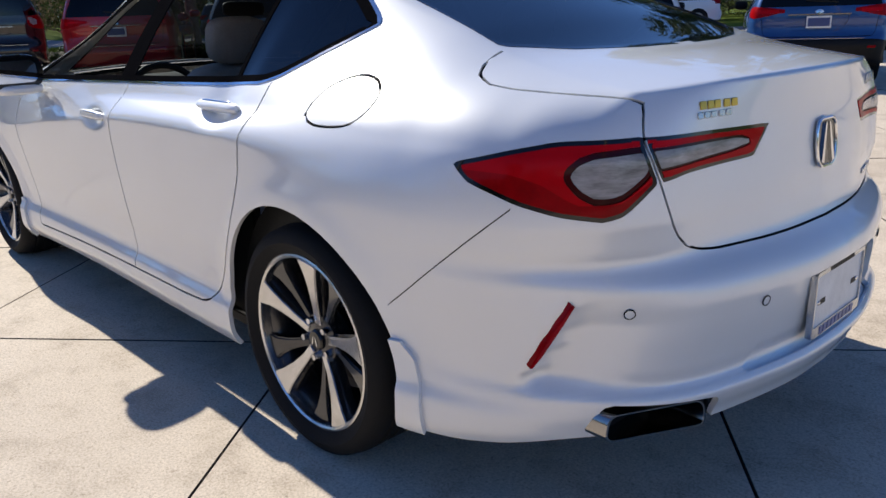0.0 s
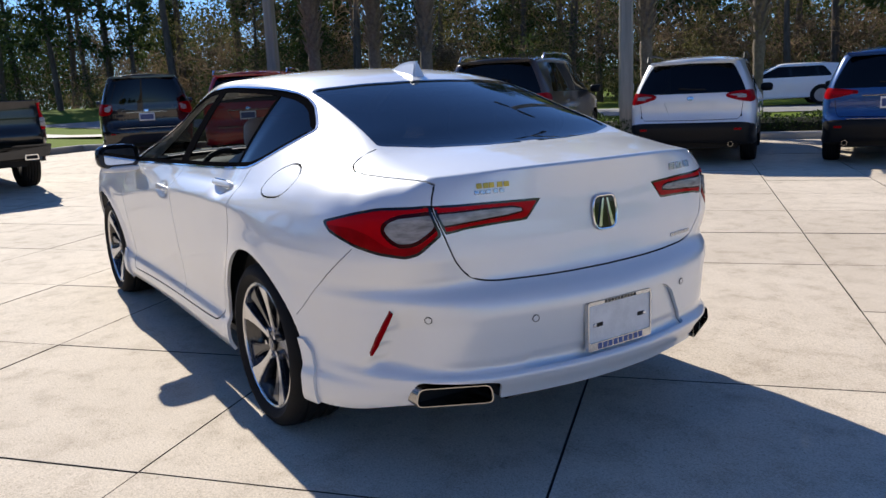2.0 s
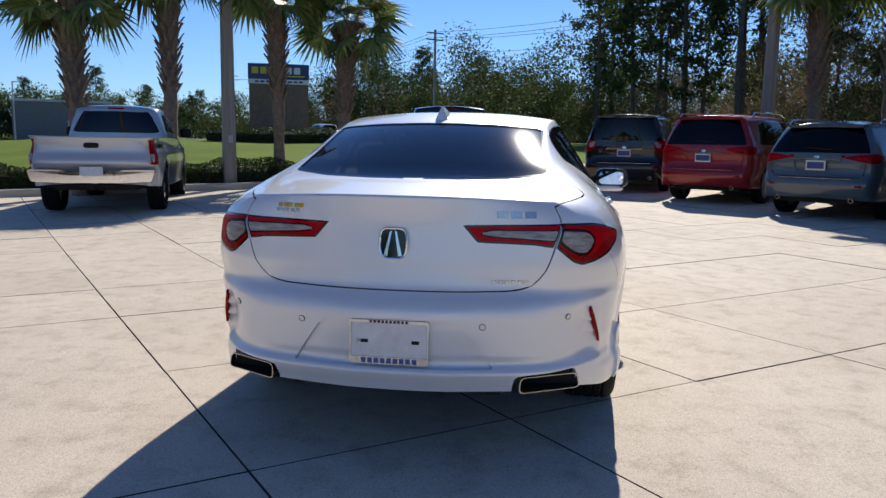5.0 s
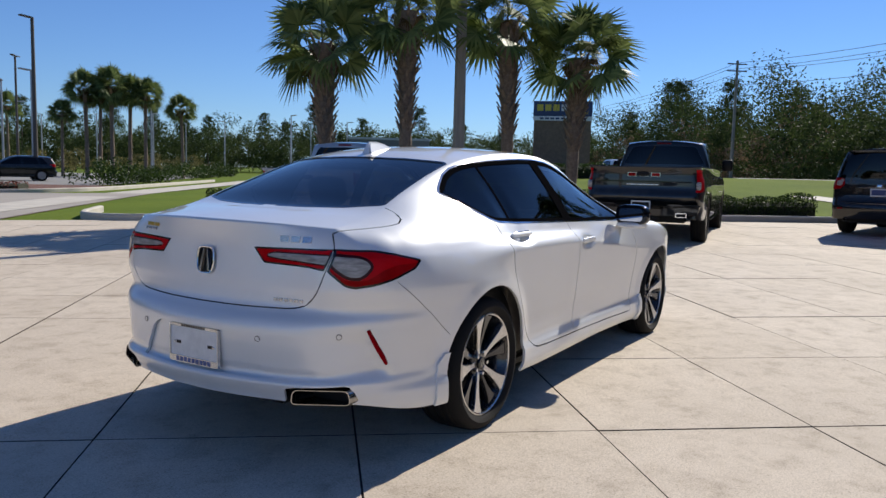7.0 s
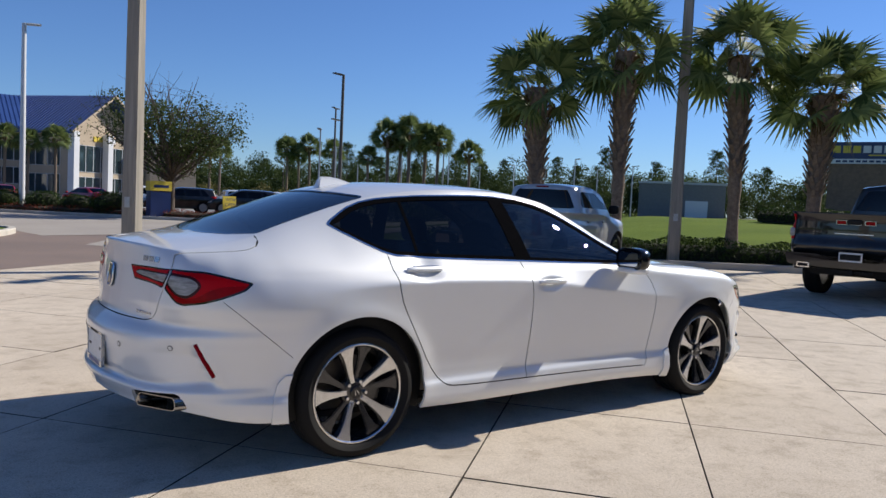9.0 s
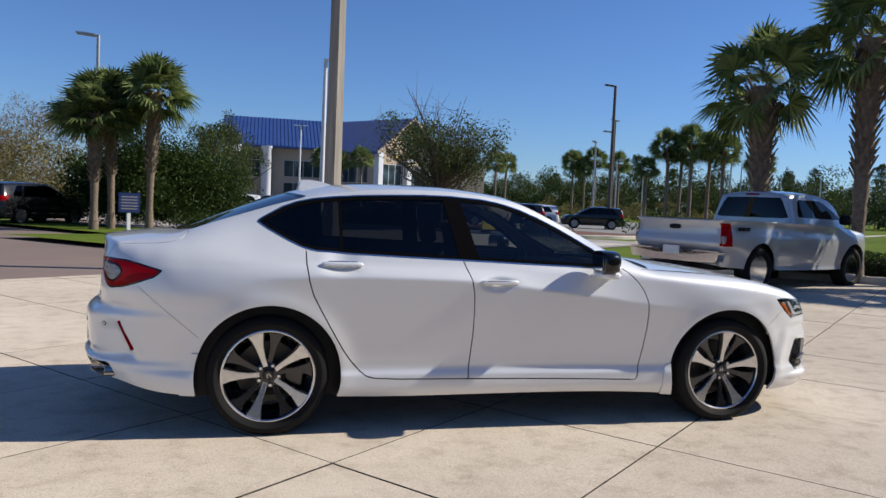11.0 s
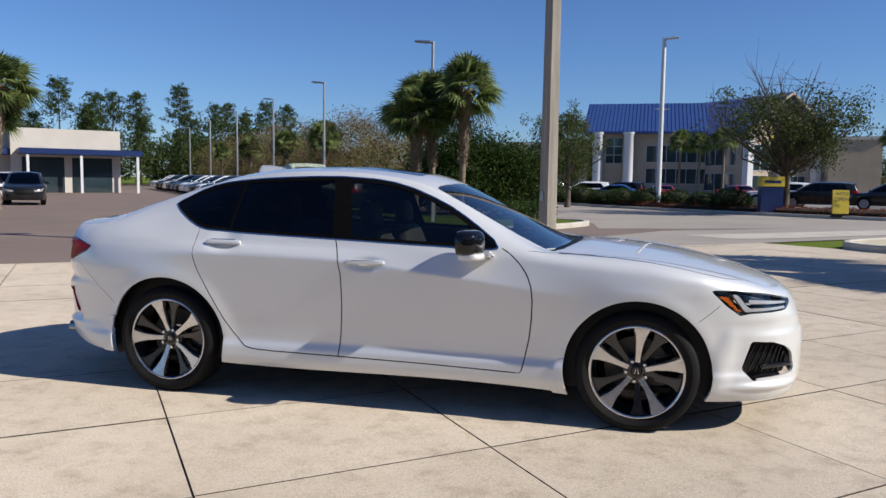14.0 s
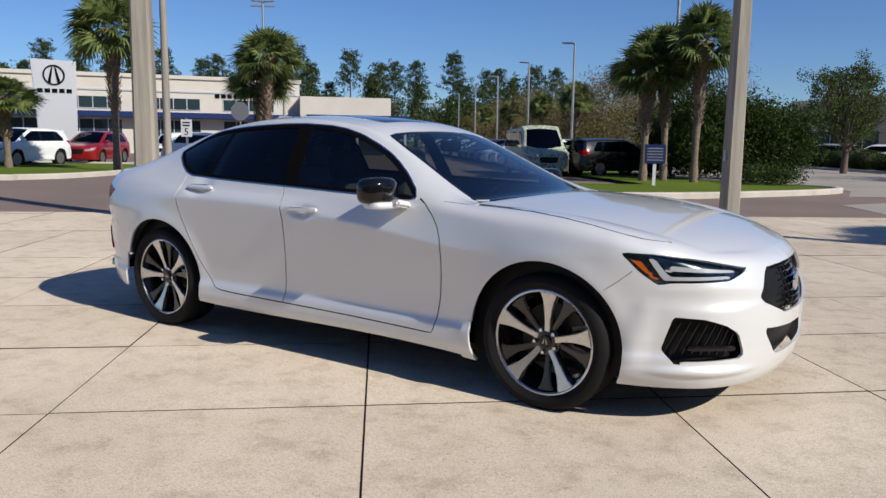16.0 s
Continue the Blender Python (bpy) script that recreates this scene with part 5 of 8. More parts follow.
def sheet(name, outline, material, dz=0.0, step=2.0, label=""):
    """A flat piece of ground with the lot's rise, from an outline in the lot's grid."""
    o = np.array(outline, float)
    bm = bmesh.new()
    vs = [bm.verts.new((*p, 0)) for p in o]
    bm.faces.new(vs)
    for axis in (0, 1):
        lo, hi = o[:, axis].min(), o[:, axis].max()
        n = int((hi - lo) / step)
        for k in range(1, min(n, 60)):
            c, nn = [0, 0, 0], [0, 0, 0]
            c[axis], nn[axis] = lo + (hi - lo) * k / min(n, 60), 1
            bmesh.ops.bisect_plane(bm, geom=bm.verts[:] + bm.edges[:] + bm.faces[:], plane_co=c, plane_no=nn)
    for v in bm.verts:
        x, y = W(v.co.x, v.co.y)
        v.co = (x, y, gz(x, y) + dz)
    bmesh.ops.recalc_face_normals(bm, faces=bm.faces)
    if sum(f.normal.z for f in bm.faces) < 0:
        bmesh.ops.reverse_faces(bm, faces=bm.faces)
    ob = part(name, bm, material, None, "", 0)
    return tagged(ob, label, "", "", "structure")


def ground_sheet():
    xs = np.concatenate([np.linspace(-700, -60, 14, endpoint=False), np.linspace(-60, 60, 61), np.linspace(60, 700, 15)[1:]])
    bm = bmesh.new()
    g = [[bm.verts.new((x, y, gz(x, y) - 0.03)) for y in xs] for x in xs]
    for i in range(len(xs) - 1):
        for j in range(len(xs) - 1):
            bm.faces.new((g[i][j], g[i + 1][j], g[i + 1][j + 1], g[i][j + 1]))
    ob = part("ground", bm, GRASS, None, "", 0)
    tagged(ob, "flat grassy ground out to the horizon", "ground", "", "structure")


ground_sheet()
sheet("road", [(-45, 8.4), (29, 8.4), (29, 60), (20, 140), (-45, 140)], ASPHALT, -0.012, 4.0, "brown-grey asphalt drive beside the concrete")
sheet("pavement_1", [(13.5, 15.2), (29.4, 10.0), (29.4, 60), (17.0, 60), (16.2, 22), (15.6, 18.2)], PALEASPHALT, -0.006, 4.0, "pale worn asphalt of the exit drive")
sheet("pavement_2", [(10, 8.45), (29.4, 8.45), (29.4, 12), (14.8, 13.6), (11.0, 11.8)], PALEASPHALT, -0.005, 3.0, "pale asphalt apron")
sheet("pavement_3", [(-26, -12.95), (12.95, -12.95), (12.95, 8.45), (-26, 8.45)], JOINT, -0.014, 3.0, "dirt in the joints under the slabs")
sheet("road_2", [(-160, -33), (260, -33), (260, -24.5), (-160, -24.5)], ROADGREY, 0.0, 20, "grey two-lane road behind the parked cars")
sheet("pavement_4", [(-160, -20.6), (200, -20.6), (200, -19.0), (-160, -19.0)], KERB, 0.004, 20, "pale concrete footpath")
sheet("pavement_5", [(13.6, 9.5), (120, 3.0), (120, 4.8), (13.6, 11.5)], KERB, 0.004, 10, "pale concrete path across the lawn")


def kerb(name, line, w=0.16, h=0.15, label="pale concrete kerb"):
    """A kerb stone along a line of the lot's grid, with rounded top edges."""
    prof = [(-w / 2, -0.1), (-w / 2, h - 0.03), (-w / 2 + 0.03, h), (w / 2 - 0.03, h), (w / 2, h - 0.03), (w / 2, -0.1)]
    pts = np.array(line, float)
    bm = bmesh.new()
    rows = []
    for i, p in enumerate(pts):
        d = pts[min(i + 1, len(pts) - 1)] - pts[max(i - 1, 0)]
        d = d / np.linalg.norm(d)
        n = np.array((-d[1], d[0]))
        row = []
        for o, z in prof:
            x, y = W(*(p + n * o))
            row.append(bm.verts.new((x, y, gz(x, y) + z)))
        rows.append(row)
    for a, b in zip(rows[:-1], rows[1:]):
        for j in range(len(prof) - 1):
            bm.faces.new((a[j], b[j], b[j + 1], a[j + 1]))
    bm.faces.new(rows[0])
    bm.faces.new(rows[-1][::-1])
    bmesh.ops.recalc_face_normals(bm, faces=bm.faces)
    return tagged(part(name, bm, KERB, None, "", 30), label, "kerb", "", "structure")


def along(a, b, n):
    return [tuple(np.array(a) + (np.array(b) - np.array(a)) * t) for t in np.linspace(0, 1, n)]


def bend(points, n=6):
    """An open smooth line through the points."""
    p = np.array([points[0], *points, points[-1]], float)
    out = []
    for i in range(1, len(p) - 2):
        a, b, c, d = p[i - 1], p[i], p[i + 1], p[i + 2]
        for t in np.arange(n) / n:
            out.append(0.5 * (2 * b + (c - a) * t + (2 * a - 5 * b + 4 * c - d) * t * t + (3 * b - a - 3 * c + d) * t ** 3))
    out.append(p[-1])
    return out


kerb("trim_1", along((12.95, -13.0), (12.95, 5.4), 12) + bend([(13.05, 5.8), (13.5, 6.4), (14.4, 6.8), (16.5, 7.0)])[1:])
kerb("trim_2", along((-28, -13.0), (12.95, -13.0), 20))
ISLAND = bend([(-2.0, 13.2), (4.0, 13.2), (7.5, 13.5), (10.5, 14.7), (13.6, 16.4), (14.9, 17.9), (14.6, 19.6), (13.2, 21.4), (12.6, 27.0), (12.6, 34.0)])
kerb("trim_3", [p for p in ISLAND if p[0] > 5.6], 0.22)
sheet("grass_1", [p for p in ISLAND if p[0] > 5.6][::2] + [(9.0, 34.0), (9.0, 19.0), (5.6, 19.0)], GRASS, 0.10, 1.5, "mown grass of the palm island")
kerb("trim_4", bend([(29.2, 60), (29.2, 30), (29.0, 22), (29.4, 15), (31, 12.6), (36, 11.5), (60, 10)]), 0.22)
sheet("bed_1", [(29.3, 60), (29.3, 15), (31, 12.9), (36, 11.8), (38, 11.8), (38, 60)], MULCH, 0.10, 2.5, "red-brown mulch bed")
sheet("road_3", [(38, 14), (95, 14), (95, 90), (38, 90)], ROADGREY, 0.0, 8, "grey car park of the neighbour")
kerb("trim_5", bend([(-26, 17.2), (-12, 18.2), (-10.2, 18.8), (-9.2, 20.5), (-8.6, 24.0), (-8.2, 29.0), (-8.4, 32.0), (-9.5, 33.0), (-26, 33.4)]), 0.2)
sheet("grass_2", [(-26, 17.4), (-12, 18.4), (-10.3, 19.0), (-9.4, 20.6), (-8.8, 24.0), (-8.4, 29.0), (-8.6, 31.8), (-26, 33.2)], GRASS, 0.10, 2.0, "mown grass island by the dealer sign")


# slabs: each a piece with chamfered edges
def slab_mesh(u0, u1, v0, v1, gap=0.0028, cham=0.0022):
    co = []
    for inset, dz in ((gap, -0.03), (gap, -cham), (gap + cham, 0.0)):
        for u, v in ((u0 + inset, v0 + inset), (u1 - inset, v0 + inset), (u1 - inset, v1 - inset), (u0 + inset, v1 - inset)):
            x, y = W(u + 0.03 * v, v)
            co.append((x, y, gz(x, y) + dz))
    fc = [(8, 9, 10, 11)] + [(r + k, r + (k + 1) % 4, r + 4 + (k + 1) % 4, r + 4 + k) for r in (0, 4) for k in range(4)]
    return co, fc


def paving():
    rng = random.Random(5)
    ul = [-4.35, -3.10, -1.75, -0.285, 1.20, 2.335, 3.55, 4.8]
    ul = [-4.35 - 1.3 * k for k in range(16, 0, -1)] + ul + [4.8 + 1.3 * k for k in range(1, 6)] + [12.86]
    vl = [2.10 - 1.2 * k for k in range(-5, 0)] + [2.10, 0.885, -0.335, -1.50, -2.69] + [-2.69 - 1.2 * k for k in range(1, 9)]
    vl = sorted(vl)
    vl = [-12.9] + [v for v in vl if v > -12.6] + [8.4]
    floor = tagged(new("floor"), "pale concrete slabs with dark joints and fine stains", "paving", "", "structure")
    cells = []
    for i in range(len(ul) - 1):
        for j in range(len(vl) - 1):
            cells.append((math.hypot((ul[i] + ul[i + 1]) / 2 + 1, (vl[j] + vl[j + 1]) / 2 - 0.3), ul[i], ul[i + 1], vl[j], vl[j + 1]))
    cells.sort()
    rest_co, rest_fc = [], []
    for n, (_, a, b, c, d) in enumerate(cells):
        co, fc = slab_mesh(a, b, c, d)
        dz = rng.uniform(-0.002, 0.002)
        co = [(x, y, z + dz) for x, y, z in co]
        if n < 290:
            me = bpy.data.meshes.new("slab")
            me.from_pydata(co, [], fc)
            me.materials.append(CONCRETE)
            me.materials.append(JOINT)
            me.polygons.foreach_set("material_index", [0] + [1] * 8)
            part("slab", me, None, floor)
        else:
            k = len(rest_co)
            rest_co += co
            rest_fc += [tuple(i + k for i in f) for f in fc]
    me = bpy.data.meshes.new("far_slabs")
    me.from_pydata(rest_co, [], rest_fc)
    me.materials.append(CONCRETE)
    me.materials.append(JOINT)
    me.polygons.foreach_set("material_index", ([0] + [1] * 8) * (len(rest_fc) // 9))
    part("far_slabs", me, None, floor)["kind"] = "stuff"


# ---------- plants ----------
def quads_mesh(name, c, ax, ay, material):
    """Small four-cornered leaves: centres and two half axes each."""
    n = len(c)
    v = np.stack([c - ax, c - ay * 0.9, c + ax, c + ay * 0.9], 1).reshape(-1, 3)
    me = bpy.data.meshes.new(name)
    me.from_pydata(v.tolist(), [], (np.arange(4 * n).reshape(-1, 4)).tolist())
    me.materials.append(material)
    return me


def leaf_dirs(rng, n, size, slim=0.5, flat=0.0):
    a = rng.normal(size=(n, 3))
    a[:, 2] *= 1 - flat
    a /= np.linalg.norm(a, axis=1, keepdims=True)
    b = rng.normal(size=(n, 3))
    b -= a * (a * b).sum(1, keepdims=True)
    b /= np.linalg.norm(b, axis=1, keepdims=True)
    s = size * rng.uniform(0.6, 1.3, (n, 1))
    return a * s, b * s * slim


def hedge(name, line, width, height, n, material, label, seed, size=0.035, category="hedge"):
    """A clipped hedge along a line of the lot's grid."""
    rng = np.random.default_rng(seed)
    p = np.array(line, float)
    seg = np.linalg.norm(np.diff(p, axis=0), axis=1)
    t = rng.uniform(0, seg.sum(), n)
    k = np.clip(np.searchsorted(np.cumsum(seg), t), 0, len(seg) - 1)
    t0 = np.concatenate([[0], np.cumsum(seg)])[k]
    f = ((t - t0) / seg[k])[:, None]
    d = (p[1:] - p[:-1])[k]
    nrm = np.stack([-d[:, 1], d[:, 0]], 1) / seg[k][:, None]
    q = p[:-1][k] + d * f
    # leaves sit in the outer layer
    a = rng.uniform(0, math.pi, n)
    rr = 1 - 0.35 * rng.random(n) ** 2
    off = np.sign(np.cos(a)) * np.abs(np.cos(a)) ** 0.5 * rr * width / 2
    wob = 1 + 0.10 * np.sin(t * 2.1 + seed) + 0.07 * np.sin(t * 5.3)
    z = np.abs(np.sin(a)) ** 0.5 * rr * height * wob
    q = q + nrm * off[:, None]
    c = np.array([(*W(u, v), 0) for u, v in q])
    c[:, 2] = [gz(x, y) for x, y, _ in c]
    c[:, 2] += z + 0.02
    ax, ay = leaf_dirs(rng, n, size)
    ob = new(name, quads_mesh(name, c, ax, ay, material))
    tagged(ob, label, category, "", "stuff")
    # solid core; its dark colour paints in the shade deep in the hedge
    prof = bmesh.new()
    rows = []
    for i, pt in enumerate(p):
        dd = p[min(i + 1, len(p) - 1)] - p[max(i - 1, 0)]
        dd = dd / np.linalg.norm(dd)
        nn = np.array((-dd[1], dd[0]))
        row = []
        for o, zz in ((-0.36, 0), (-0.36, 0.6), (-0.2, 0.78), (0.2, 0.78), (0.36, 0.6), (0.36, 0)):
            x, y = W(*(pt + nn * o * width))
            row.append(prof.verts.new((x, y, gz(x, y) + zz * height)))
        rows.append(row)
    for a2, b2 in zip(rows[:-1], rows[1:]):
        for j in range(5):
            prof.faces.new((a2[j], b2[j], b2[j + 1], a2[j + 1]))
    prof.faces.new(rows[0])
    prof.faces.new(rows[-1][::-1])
    part("hedge_core", prof, SHADEDTWIG, ob, "inner twigs coloured dark for shade", 0)
    return ob


# twig colour darkened to hold the shade behind the leaves
SHADEDTWIG = surface("inner twigs coloured dark for shade", (0.03, 0.035, 0.015), (0.015, 0.016, 0.008), rough=0.95, scale=6, fine=40, relief=0.6, depth=0.03)


def cloud(centres, radii, per, rng, size, slim=0.5):
    """Leaf centres and axes in many small clumps."""
    n = len(centres) * per
    d = rng.normal(size=(n, 3))
    d /= np.linalg.norm(d, axis=1, keepdims=True)
    r = rng.random((n, 1)) ** 0.5
    c = np.repeat(centres, per, 0) + d * r * np.repeat(radii, per, 0).reshape(n, -1)
    ax, ay = leaf_dirs(rng, n, size, slim)
    return c, ax, ay


def palm_crown(rng, fronds, radius, droop=0.5):
    """Fan fronds of a cabbage palm: ribs and split blades, as arrays of faces."""
    V, F, Vd, Fd = [], [], [], []
    for k in range(fronds):
        az = 2.399963 * k + rng.uniform(-0.3, 0.3)
        el = math.radians(86 - 132 * (k / fronds) + rng.uniform(-8, 8))
        out = np.array((math.cos(az) * math.cos(el), math.sin(az) * math.cos(el), math.sin(el)))
        side = np.array((-math.sin(az), math.cos(az), 0.0))
        up = np.cross(out, side)
        up = up if up[2] > 0 else -up
        # each fan is turned about its own stalk
        turn = rng.uniform(-1.25, 1.25)
        side, up = side * math.cos(turn) + up * math.sin(turn), up * math.cos(turn) - side * math.sin(turn)
        stem = radius * rng.uniform(0.42, 0.55)
        base = np.array((0, 0, -0.15)) + out * 0.08
        sag = np.array((0, 0, -0.12 * radius * droop))
        hub = base + out * stem + sag
        w = 0.016
        i = len(V)
        V += [base - side * w, base + side * w, hub + side * w * 0.7, hub - side * w * 0.7]
        F.append((i, i + 1, i + 2, i + 3))
        nb = 20
        fan = radius * rng.uniform(0.50, 0.62)
        for b in range(nb):
            th = math.radians(-125 + 250 * (b + 0.5) / nb)
            d1 = out * math.cos(th) + side * math.sin(th)
            fold = up * (0.22 * math.cos(th)) * fan * 0.25
            ln = fan * (1.0 - 0.30 * abs(math.sin(th / 2)) + rng.uniform(-0.06, 0.06))
            q = np.cross(d1, up)
            q /= np.linalg.norm(q) + 1e-9
            bw = 0.55 * ln * math.radians(250) / nb * 0.46
            m1 = hub + d1 * ln * 0.50 + fold
            tip = hub + d1 * ln + np.array((0, 0, -(0.10 + 0.20 * rng.random()) * ln * droop * 2))
            i = len(V)
            V += [hub - q * 0.004, hub + q * 0.004, m1 + q * bw, m1 - q * bw, tip]
            F += [(i, i + 1, i + 2, i + 3), (i + 3, i + 2, i + 4)]
    return V, F


def arrays_mesh(name, V, F, material):
    me = bpy.data.meshes.new(name)
    me.from_pydata([tuple(map(float, v)) for v in V], [], F)
    me.materials.append(material)
    return me


def palm_tree(label, height, seed, booted=True, crown=1.15, lean=0.0, r=0.17, fronds=36):
    """A cabbage palm: a trunk with old frond bases, a round head of fans."""
    rng = np.random.default_rng(seed)
    t = tagged(new("palm_tree"), label, "palm tree", "palm trees round the lot")
    n = 22
    bend_dir = rng.uniform(0, 6.28)
    def axis(z):
        k = lean * (z / height) ** 2
        return np.array((k * math.cos(bend_dir), k * math.sin(bend_dir), z))
    pts = [axis(height * i / (n - 1)) for i in range(n)]
    rad = [r * (1.25 - 0.35 * min(1, i / 4)) * (1 + 0.05 * rng.standard_normal()) for i in range(n)]
    if booted:
        rad = [a * (1 + 0.75 * min(1.0, max(0.0, i / n - 0.4) / 0.35)) for i, a in enumerate(rad)]
    part("trunk", tube(pts, rad, 14), PALMBARK, t, "rough brown palm trunk")
    if booted:
        V, F = [], []
        z = height * 0.42
        k = 0
        while z < height - 0.05:
            a = 2.399963 * k
            k += 1
            z += 0.016 * height / 3.0
            c = axis(z)
            o, s = np.array((math.cos(a), math.sin(a), 0)), np.array((-math.sin(a), math.cos(a), 0))
            rr = r * (0.95 + 0.75 * min(1.0, max(0.0, z / height - 0.4) / 0.35))
            ln = rng.uniform(0.16, 0.28)
            i = len(V)
            p = c + o * rr * 0.85
            tip = c + o * (rr + 0.11) + np.array((0, 0, ln))
            for w, q in ((0.055, p), (0.022, tip)):
                V += [q - s * w, q + s * w, q + s * w * 0.6 - o * 0.03, q - s * w * 0.6 - o * 0.03]
            F += [(i, i + 1, i + 5, i + 4), (i + 1, i + 2, i + 6, i + 5), (i + 3, i, i + 4, i + 7), (i + 4, i + 5, i + 6, i + 7)]
        part("trunk_boot", arrays_mesh("trunk_boot", V, F, PALMBARK), None, t, "crossed old frond bases")["kind"] = "stuff"
    V, F = palm_crown(rng, fronds, crown)
    top = axis(height)
    part("crown", arrays_mesh("crown", [np.array(v) + top + np.array((0, 0, 0.2)) for v in V], F, PALMLEAF), None, t, "round head of green fan fronds")
    V, F = palm_crown(rng, 7, crown * 0.8, 1.6)
    V = [np.array((v[0] * 0.55, v[1] * 0.55, -abs(v[2]) * 0.9)) + top for v in V]
    part("dry_fronds", arrays_mesh("dry_fronds", V, F, DEADLEAF), None, t, "few dry hanging fronds")
    return t


def pine_tree(label, height, seed, bare=0.45):
    """A tall pine: a straight trunk, limbs and tufts of needles with gaps."""
    rng = np.random.default_rng(seed)
    t = tagged(new("pine_tree"), label, "pine tree", "pines behind the road")
    n = 12
    ph = rng.uniform(0, 6.28)
    def axis(z):
        return np.array((0.25 * math.sin(z * 0.25 + ph), 0.25 * math.cos(z * 0.2 + ph), z))
    r0 = 0.012 * height + 0.06
    part("trunk", tube([axis(height * i / (n - 1)) for i in range(n)], [r0 * (1 - 0.85 * i / (n - 1)) for i in range(n)], 8), PINEBARK, t, "grey-brown pine trunk")
    limbs, tufts = [], []
    for k in range(28):
        f = bare + (1 - bare) * (k / 28) ** 0.9
        z = height * f
        az = 2.4 * k + rng.uniform(-0.5, 0.5)
        ln = height * 0.14 * (1.2 - f) / (1.2 - bare) * rng.uniform(0.6, 1.3) + 0.5
        p0 = axis(z)
        p2 = p0 + np.array((math.cos(az) * ln, math.sin(az) * ln, ln * rng.uniform(0.0, 0.35)))
        p1 = (p0 + p2) / 2 + np.array((0, 0, -0.08 * ln))
        limbs.append(tube([p0, p1, p2], [0.05, 0.035, 0.015], 4))
        for q in np.linspace(0.4, 1.0, 4):
            tufts.append(p0 + (p2 - p0) * q + rng.normal(size=3) * 0.22)
    tufts += [axis(height) + rng.normal(size=3) * 0.4 for _ in range(4)]
    part("branchwork", joined(*limbs), PINEBARK, t, "thin crooked limbs")
    rad = np.stack([rng.uniform(0.5, 1.0, len(tufts)), rng.uniform(0.5, 1.0, len(tufts)), rng.uniform(0.45, 0.85, len(tufts))], 1)
    c, ax, ay = cloud(np.array(tufts), rad, 25, rng, 0.27, 0.36)
    part("crown", quads_mesh("crown", c, ax, ay, NEEDLES), None, t, "loose dark green needle tufts")
    return t


def round_tree(name, label, height, spread, seed, leaf, per=70, trunk=0.14, size=0.07, clumps=60, bare=0, category="tree", group=""):
    """A broad tree: forked trunk, limbs, leaf clumps with gaps."""
    rng = np.random.default_rng(seed)
    t = tagged(new(name), label, category, group)
    fork = height * 0.28
    part("trunk", tube([(0, 0, -0.1), (0.03, 0.02, fork * 0.6), (0, 0.04, fork)], [trunk * 1.3, trunk, trunk * 0.85], 10), PINEBARK, t, "grey-brown trunk")
    limbs, ends = [], []
    for k in range(16 + bare):
        az, el = 2.399 * k + rng.uniform(-0.3, 0.3), math.radians(rng.uniform(28, 80))
        ln = (height - fork) * rng.uniform(0.6, 1.0)
        e = np.array((math.cos(az) * math.cos(el) * spread / (height - fork) * 1.2 * ln, math.sin(az) * math.cos(el) * spread / (height - fork) * 1.2 * ln, fork + math.sin(el) * ln))
        p0 = np.array((0, 0.03, fork * rng.uniform(0.8, 1.0)))
        mid = (p0 + e) / 2 + rng.normal(size=3) * 0.12 * spread
        limbs.append(tube([p0, mid, e], [trunk * 0.45, trunk * 0.25, 0.008], 5))
        for j in range(4 if bare else 1):
            q = mid + (e - mid) * rng.uniform(0, 0.9)
            limbs.append(tube([q, q + rng.normal(size=3) * 0.12 * height * np.array((1, 1, 0.6)) + np.array((0, 0, 0.08 * height))], [0.015, 0.004], 4))
        ends += [mid, e, (mid + e) / 2]
    part("branchwork", joined(*limbs), PINEBARK, t, "spreading limbs and twigs")
    ends = np.array(ends)
    pick = ends[rng.integers(0, len(ends), clumps)] + rng.normal(size=(clumps, 3)) * spread * 0.12
    pick[:, 2] = np.maximum(pick[:, 2], fork * 1.1)
    if bare:
        pick = pick[pick[:, 2] < height * 0.72]
    rad = np.full((len(pick), 3), 1.0) * rng.uniform(0.09, 0.2, (len(pick), 1)) * spread
    c, ax, ay = cloud(pick, rad, per, rng, size, 0.55)
    part("crown", quads_mesh("crown", c, ax, ay, leaf), None, t, "uneven leafy crown with gaps")
    return t


def thicket(name, region, n, h0, h1, size, material, label, seed, category="woods", base=0.0, per=46, slim=0.5):
    """Far scrub or woods: uneven clumps of leaves over a stretch of the lot's grid (u0, u1, v0, v1)."""
    rng = np.random.default_rng(seed)
    u0, u1, v0, v1 = region
    m = n
    u, v = rng.uniform(u0, u1, m), rng.uniform(v0, v1, m)
    hh = h0 + (h1 - h0) * (0.5 + 0.5 * np.sin(u * 0.31 + 1.7 * np.sin(v * 0.23 + seed))) * rng.uniform(0.6, 1.0, m)
    cs, rs = [], []
    for a, b, h in zip(u, v, hh):
        x, y = W(a, b)
        k = rng.uniform(0.15, 1.0)
        cs.append((x, y, base + h * k))
        rs.append((h * 0.16 + 0.35, h * 0.16 + 0.35, h * 0.14 + 0.25))
    c, ax, ay = cloud(np.array(cs), np.array(rs), per, rng, size, slim)
    c[:, 2] = np.maximum(c[:, 2], 0.0)
    return tagged(new(name, quads_mesh(name, c, ax, ay, material)), label, category, "", "stuff")


